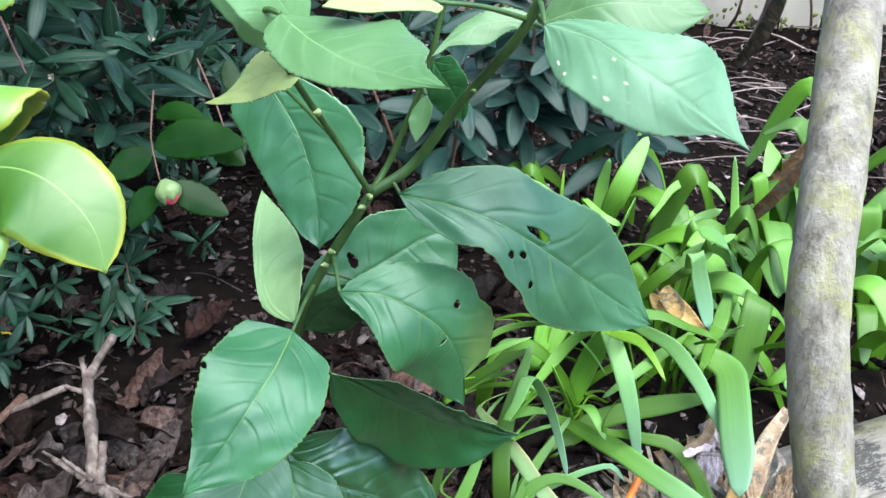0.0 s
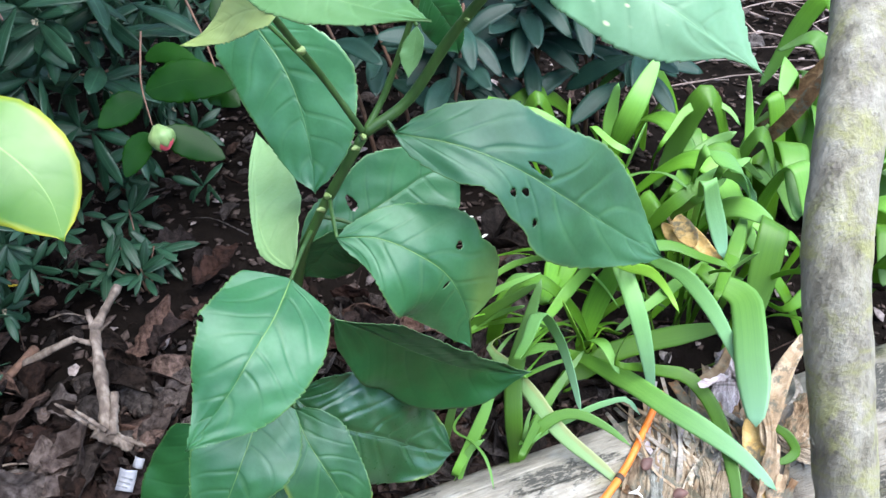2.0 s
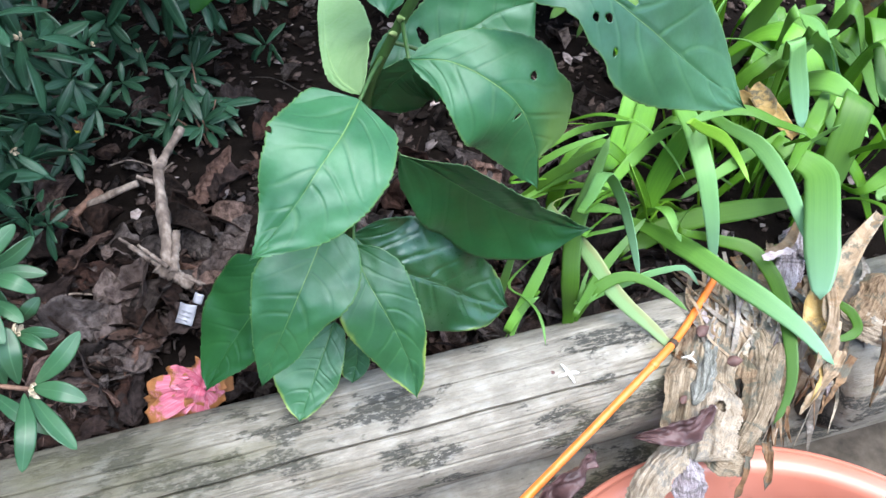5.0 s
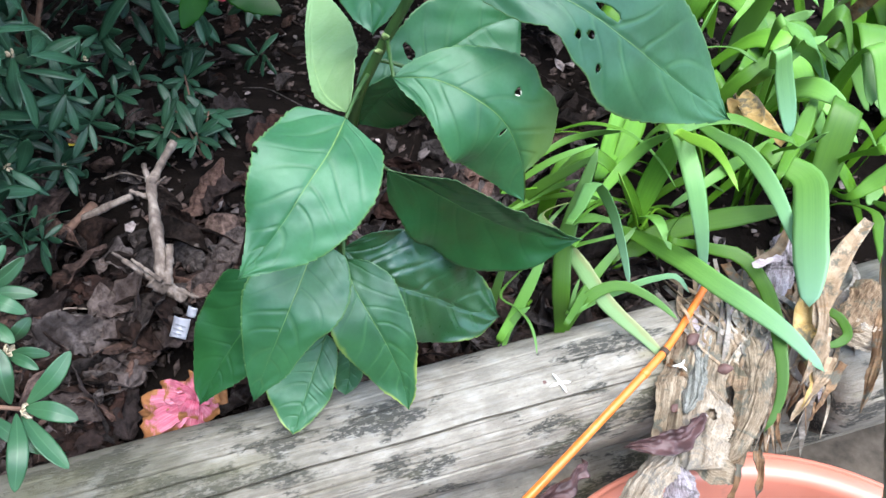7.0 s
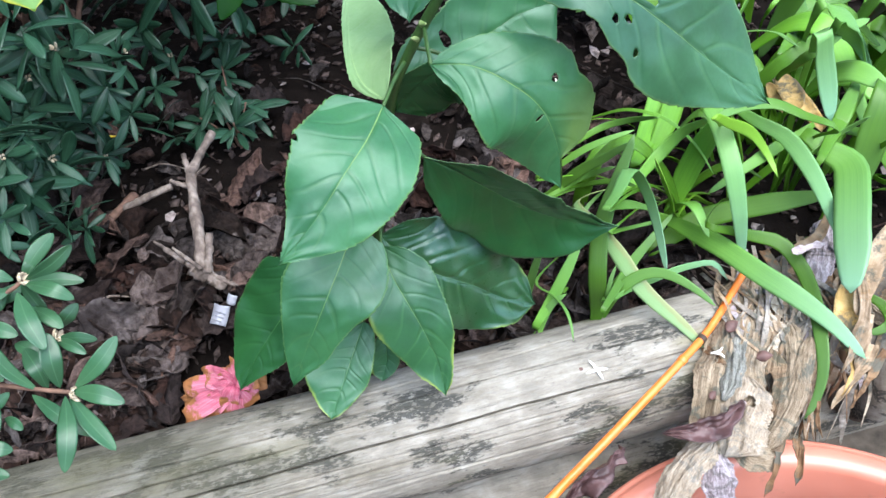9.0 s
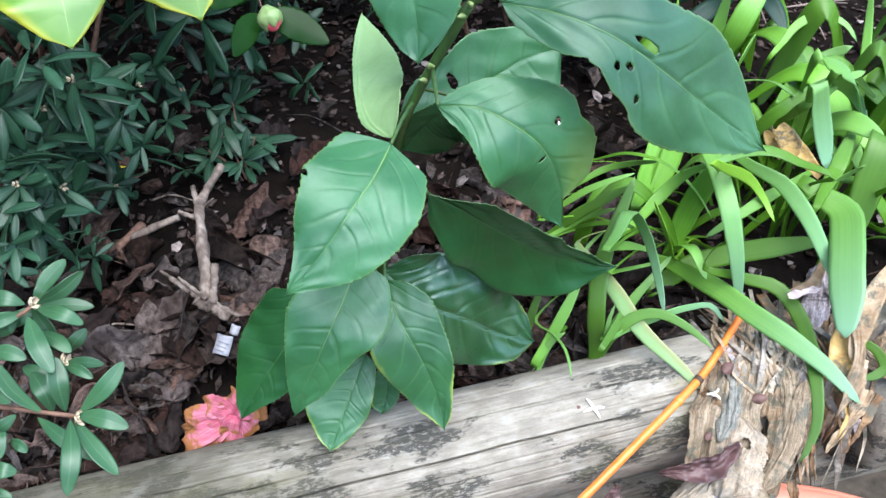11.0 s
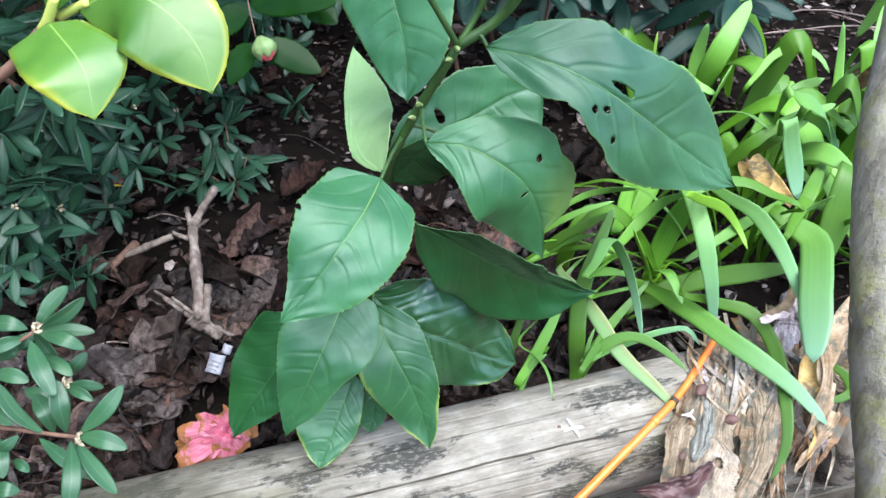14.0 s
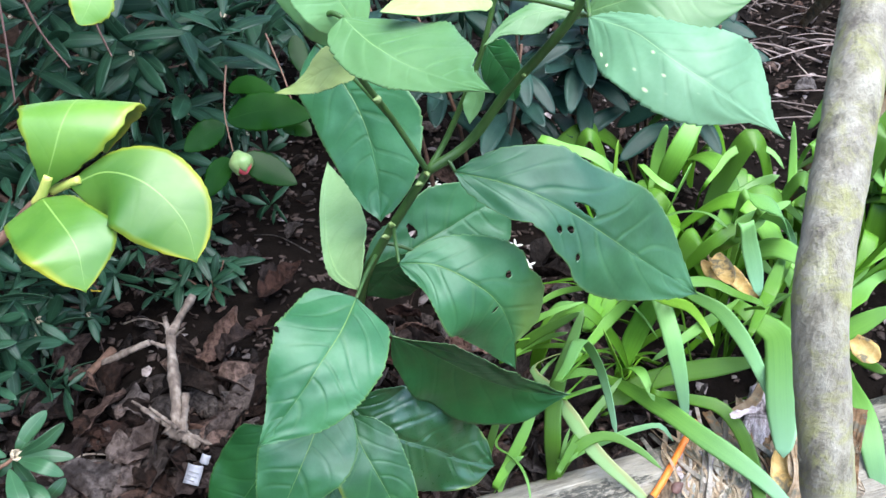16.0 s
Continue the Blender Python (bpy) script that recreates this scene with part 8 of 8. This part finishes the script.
fallen_stick([(-0.4210, 0.5880, 0.0040), (-0.3980, 0.5900, 0.0100), (-0.3720, 0.5860, 0.0060)], 0.0010, MAT["dead_wood"])
fallen_stick([(-0.3840, 0.3520, 0.0200), (-0.3780, 0.3840, 0.0300), (-0.3580, 0.3970, 0.0200)], 0.0012, MAT["dead_wood"])
fallen_stick([(-0.0550, 0.8250, 0.0000), (-0.0140, 0.8330, 0.0100), (0.0210, 0.8290, 0.0000)], 0.0014, MAT["dead_wood"])
fallen_stick([(-0.4150, 0.5450, 0.0060), (-0.4250, 0.5100, 0.0080), (-0.4320, 0.5010, 0.0040)], 0.0050, MAT["twig"])
thatch_leaf([(0.1943, 0.4093, 0.0750), (0.2060, 0.4110, 0.0780), (0.2198, 0.4148, 0.0800)], (-0.2785, -0.4934, 0.8240), 0.0070, MAT["thatch_lilac"])
paper_sheet([(0.2390, 0.4700, 0.0540), (0.2289, 0.4367, 0.0470), (0.2148, 0.3969, 0.0430)], (-0.2785, -0.4934, 0.8240), 0.0240, MAT["paper_lilac"], 0.09)
paper_sheet([(0.2560, 0.3850, 0.0440), (0.2750, 0.3661, 0.0460), (0.2960, 0.3610, 0.0420)], (-0.2785, -0.4934, 0.8240), 0.0260, MAT["paper_pale"], 0.08)
paper_sheet([(0.2921, 0.4088, 0.0600), (0.2771, 0.3869, 0.0530), (0.2633, 0.3696, 0.0460)], (-0.2785, -0.4934, 0.8240), 0.0280, MAT["paper_brown"], 0.09)
thatch_leaf([(0.3080, 0.4300, 0.0640), (0.2922, 0.3826, 0.0500), (0.2736, 0.3337, 0.0450), (0.2606, 0.3058, 0.0300)], (-0.2785, -0.4934, 0.8240), 0.0130, MAT["thatch_brown"])
thatch_leaf([(0.2480, 0.3700, 0.0500), (0.2400, 0.3480, 0.0470), (0.2300, 0.3250, 0.0400)], (-0.2785, -0.4934, 0.8240), 0.0110, MAT["thatch"])
dry_stalk([(0.2400, 0.3950, 0.0620), (0.2350, 0.3760, 0.0540), (0.2315, 0.3560, 0.0440)], (-0.2841, -0.5071, 0.8137), 0.0222, MAT["thatch_yellow"])
dry_stem([(0.5800, 1.4970, -0.0350), (0.5558, 1.3668, 0.0887), (0.5338, 1.2758, 0.2212)], 0.0095, MAT["pink_stalk"])
dry_stem([(0.6270, 1.7220, -0.0350), (0.6052, 1.6271, 0.0261), (0.6020, 1.6066, 0.0845)], 0.0040, MAT["twig"])
dry_stem([(0.7180, 1.6800, -0.0350), (0.6923, 1.6238, 0.0213), (0.6854, 1.6066, 0.0845)], 0.0020, MAT["twig"])
dry_stem([(0.7850, 1.6670, -0.0350), (0.7573, 1.6304, 0.0309), (0.7328, 1.6129, 0.0938)], 0.0030, MAT["twig"])
dry_stem([(0.8070, 1.6730, -0.0350), (0.7690, 1.5909, 0.0441), (0.7587, 1.5626, 0.1089)], 0.0060, MAT["twig"])
dry_stem([(0.8140, 1.6300, -0.0350), (0.7609, 1.5255, 0.0548), (0.7540, 1.5123, 0.1239)], 0.0050, MAT["twig"])


paper_sheet([(0.1724, 0.4162, 0.0398), (0.1574, 0.3677, 0.0406), (0.1442, 0.3267, 0.0371), (0.1323, 0.2912, 0.0302), (0.1252, 0.2607, 0.0189)], (-0.1727, -0.4378, 0.8823), 0.0528, MAT["paper"])
paper_sheet([(0.1665, 0.4049, 0.0384), (0.1499, 0.3574, 0.0390), (0.1412, 0.3198, 0.0393), (0.1340, 0.2972, 0.0357)], (-0.4614, -0.3444, 0.8176), 0.0213, MAT["paper_grey"])
paper_sheet([(0.1891, 0.4047, 0.0399), (0.1868, 0.3658, 0.0379), (0.1784, 0.3274, 0.0318), (0.1672, 0.2948, 0.0206), (0.1497, 0.2664, 0.0118)], (-0.0475, -0.4763, 0.8780), 0.0473, MAT["paper_brown"], holes=[(0.4, 0.2, 0.06, 0.22), (0.62, -0.3, 0.07, 0.25)])
paper_sheet([(0.1500, 0.3175, 0.0398), (0.1391, 0.2876, 0.0326), (0.1313, 0.2593, 0.0221)], (-0.3313, -0.3449, 0.8782), 0.0516, MAT["paper_pale"], holes=[(0.3, 0.4, 0.07, 0.16)])
paper_sheet([(0.1241, 0.2692, 0.0273), (0.1090, 0.2548, 0.0272), (0.0956, 0.2376, 0.0214), (0.0858, 0.2197, 0.0060)], (-0.3938, -0.1374, 0.9088), 0.0290, MAT["paper_pale"])
paper_sheet([(0.1274, 0.2603, 0.0237), (0.1277, 0.2430, 0.0155), (0.1341, 0.2234, -0.0156)], (-0.0041, -0.3439, 0.9390), 0.0260, MAT["paper_lilac"])
paper_sheet([(0.1464, 0.2698, 0.0212), (0.1523, 0.2605, 0.0224), (0.1660, 0.2619, 0.0214)], (-0.1257, -0.2181, 0.9678), 0.0237, MAT["paper"])
paper_sheet([(0.2024, 0.3493, 0.0459), (0.1933, 0.3230, 0.0390), (0.1833, 0.2981, 0.0280), (0.1618, 0.2675, 0.0191)], (-0.2162, -0.4034, 0.8891), 0.0155, MAT["paper"])
paper_sheet([(0.1906, 0.3687, 0.0414), (0.1886, 0.3387, 0.0382), (0.1807, 0.3098, 0.0285), (0.1708, 0.2865, 0.0190)], (-0.5227, -0.3139, 0.7926), 0.0192, MAT["paper"])
paper_sheet([(0.1448, 0.3030, 0.0352), (0.1392, 0.2847, 0.0298), (0.1400, 0.2680, 0.0234)], (-0.1706, -0.3985, 0.9012), 0.0177, MAT["paper_lilac"])
thatch_leaf([(0.2478, 0.3478, 0.0407), (0.2375, 0.3282, 0.0389), (0.2192, 0.3082, 0.0311), (0.2102, 0.2983, 0.0273)], (-0.2422, -0.4025, 0.8828), 0.0099, MAT["thatch"])
thatch_leaf([(0.2266, 0.3551, 0.0441), (0.2309, 0.3288, 0.0377), (0.2240, 0.3127, 0.0319), (0.2141, 0.3027, 0.0281)], (-0.2465, -0.4060, 0.8800), 0.0070, MAT["thatch_yellow"])
thatch_leaf([(0.2554, 0.3424, 0.0412), (0.2429, 0.3245, 0.0373), (0.2294, 0.3062, 0.0275)], (-0.2652, -0.4154, 0.8701), 0.0082, MAT["thatch_brown"])
thatch_leaf([(0.2293, 0.4143, 0.0867), (0.2411, 0.3745, 0.0674), (0.2343, 0.3446, 0.0510), (0.2197, 0.3212, 0.0407)], (-0.2575, -0.4405, 0.8601), 0.0126, MAT["thatch"])
thatch_leaf([(0.1691, 0.2647, 0.0227), (0.1647, 0.2503, 0.0207), (0.1579, 0.2384, 0.0063)], (-0.1894, -0.3528, 0.9163), 0.0051, MAT["thatch_brown"])
thatch_leaf([(0.1836, 0.2754, 0.0249), (0.1831, 0.2572, 0.0216), (0.1794, 0.2456, 0.0110)], (-0.6642, -0.2034, 0.7193), 0.0079, MAT["thatch_brown"])
thatch_leaf([(0.2027, 0.3032, 0.0304), (0.1997, 0.2888, 0.0268), (0.2024, 0.2792, 0.0200)], (-0.2237, -0.3864, 0.8948), 0.0032, MAT["thatch_brown"])
thatch_leaf([(0.2301, 0.3133, 0.0314), (0.2259, 0.3021, 0.0297), (0.2212, 0.2977, 0.0290)], (-0.2495, -0.3956, 0.8839), 0.0024, MAT["thatch_brown"])
thatch_leaf([(0.1254, 0.3520, 0.0299), (0.1330, 0.3367, 0.0363), (0.1410, 0.3226, 0.0382)], (-0.1484, -0.4407, 0.8853), 0.0068, MAT["thatch_brown"])
thatch_leaf([(0.2262, 0.4568, 0.0302), (0.2382, 0.4472, 0.0470), (0.2402, 0.4285, 0.0566)], (-0.2413, -0.5109, 0.8251), 0.0130, MAT["thatch_lilac"])
thatch_leaf([(0.2338, 0.4334, 0.0345), (0.2361, 0.4102, 0.0397), (0.2284, 0.3900, 0.0355)], (-0.2441, -0.4826, 0.8411), 0.0109, MAT["thatch_brown"])
thatch_leaf([(0.2449, 0.4175, 0.0453), (0.2304, 0.3998, 0.0446), (0.2284, 0.3819, 0.0417)], (-0.2418, -0.4790, 0.8438), 0.0062, MAT["thatch"])
drape()
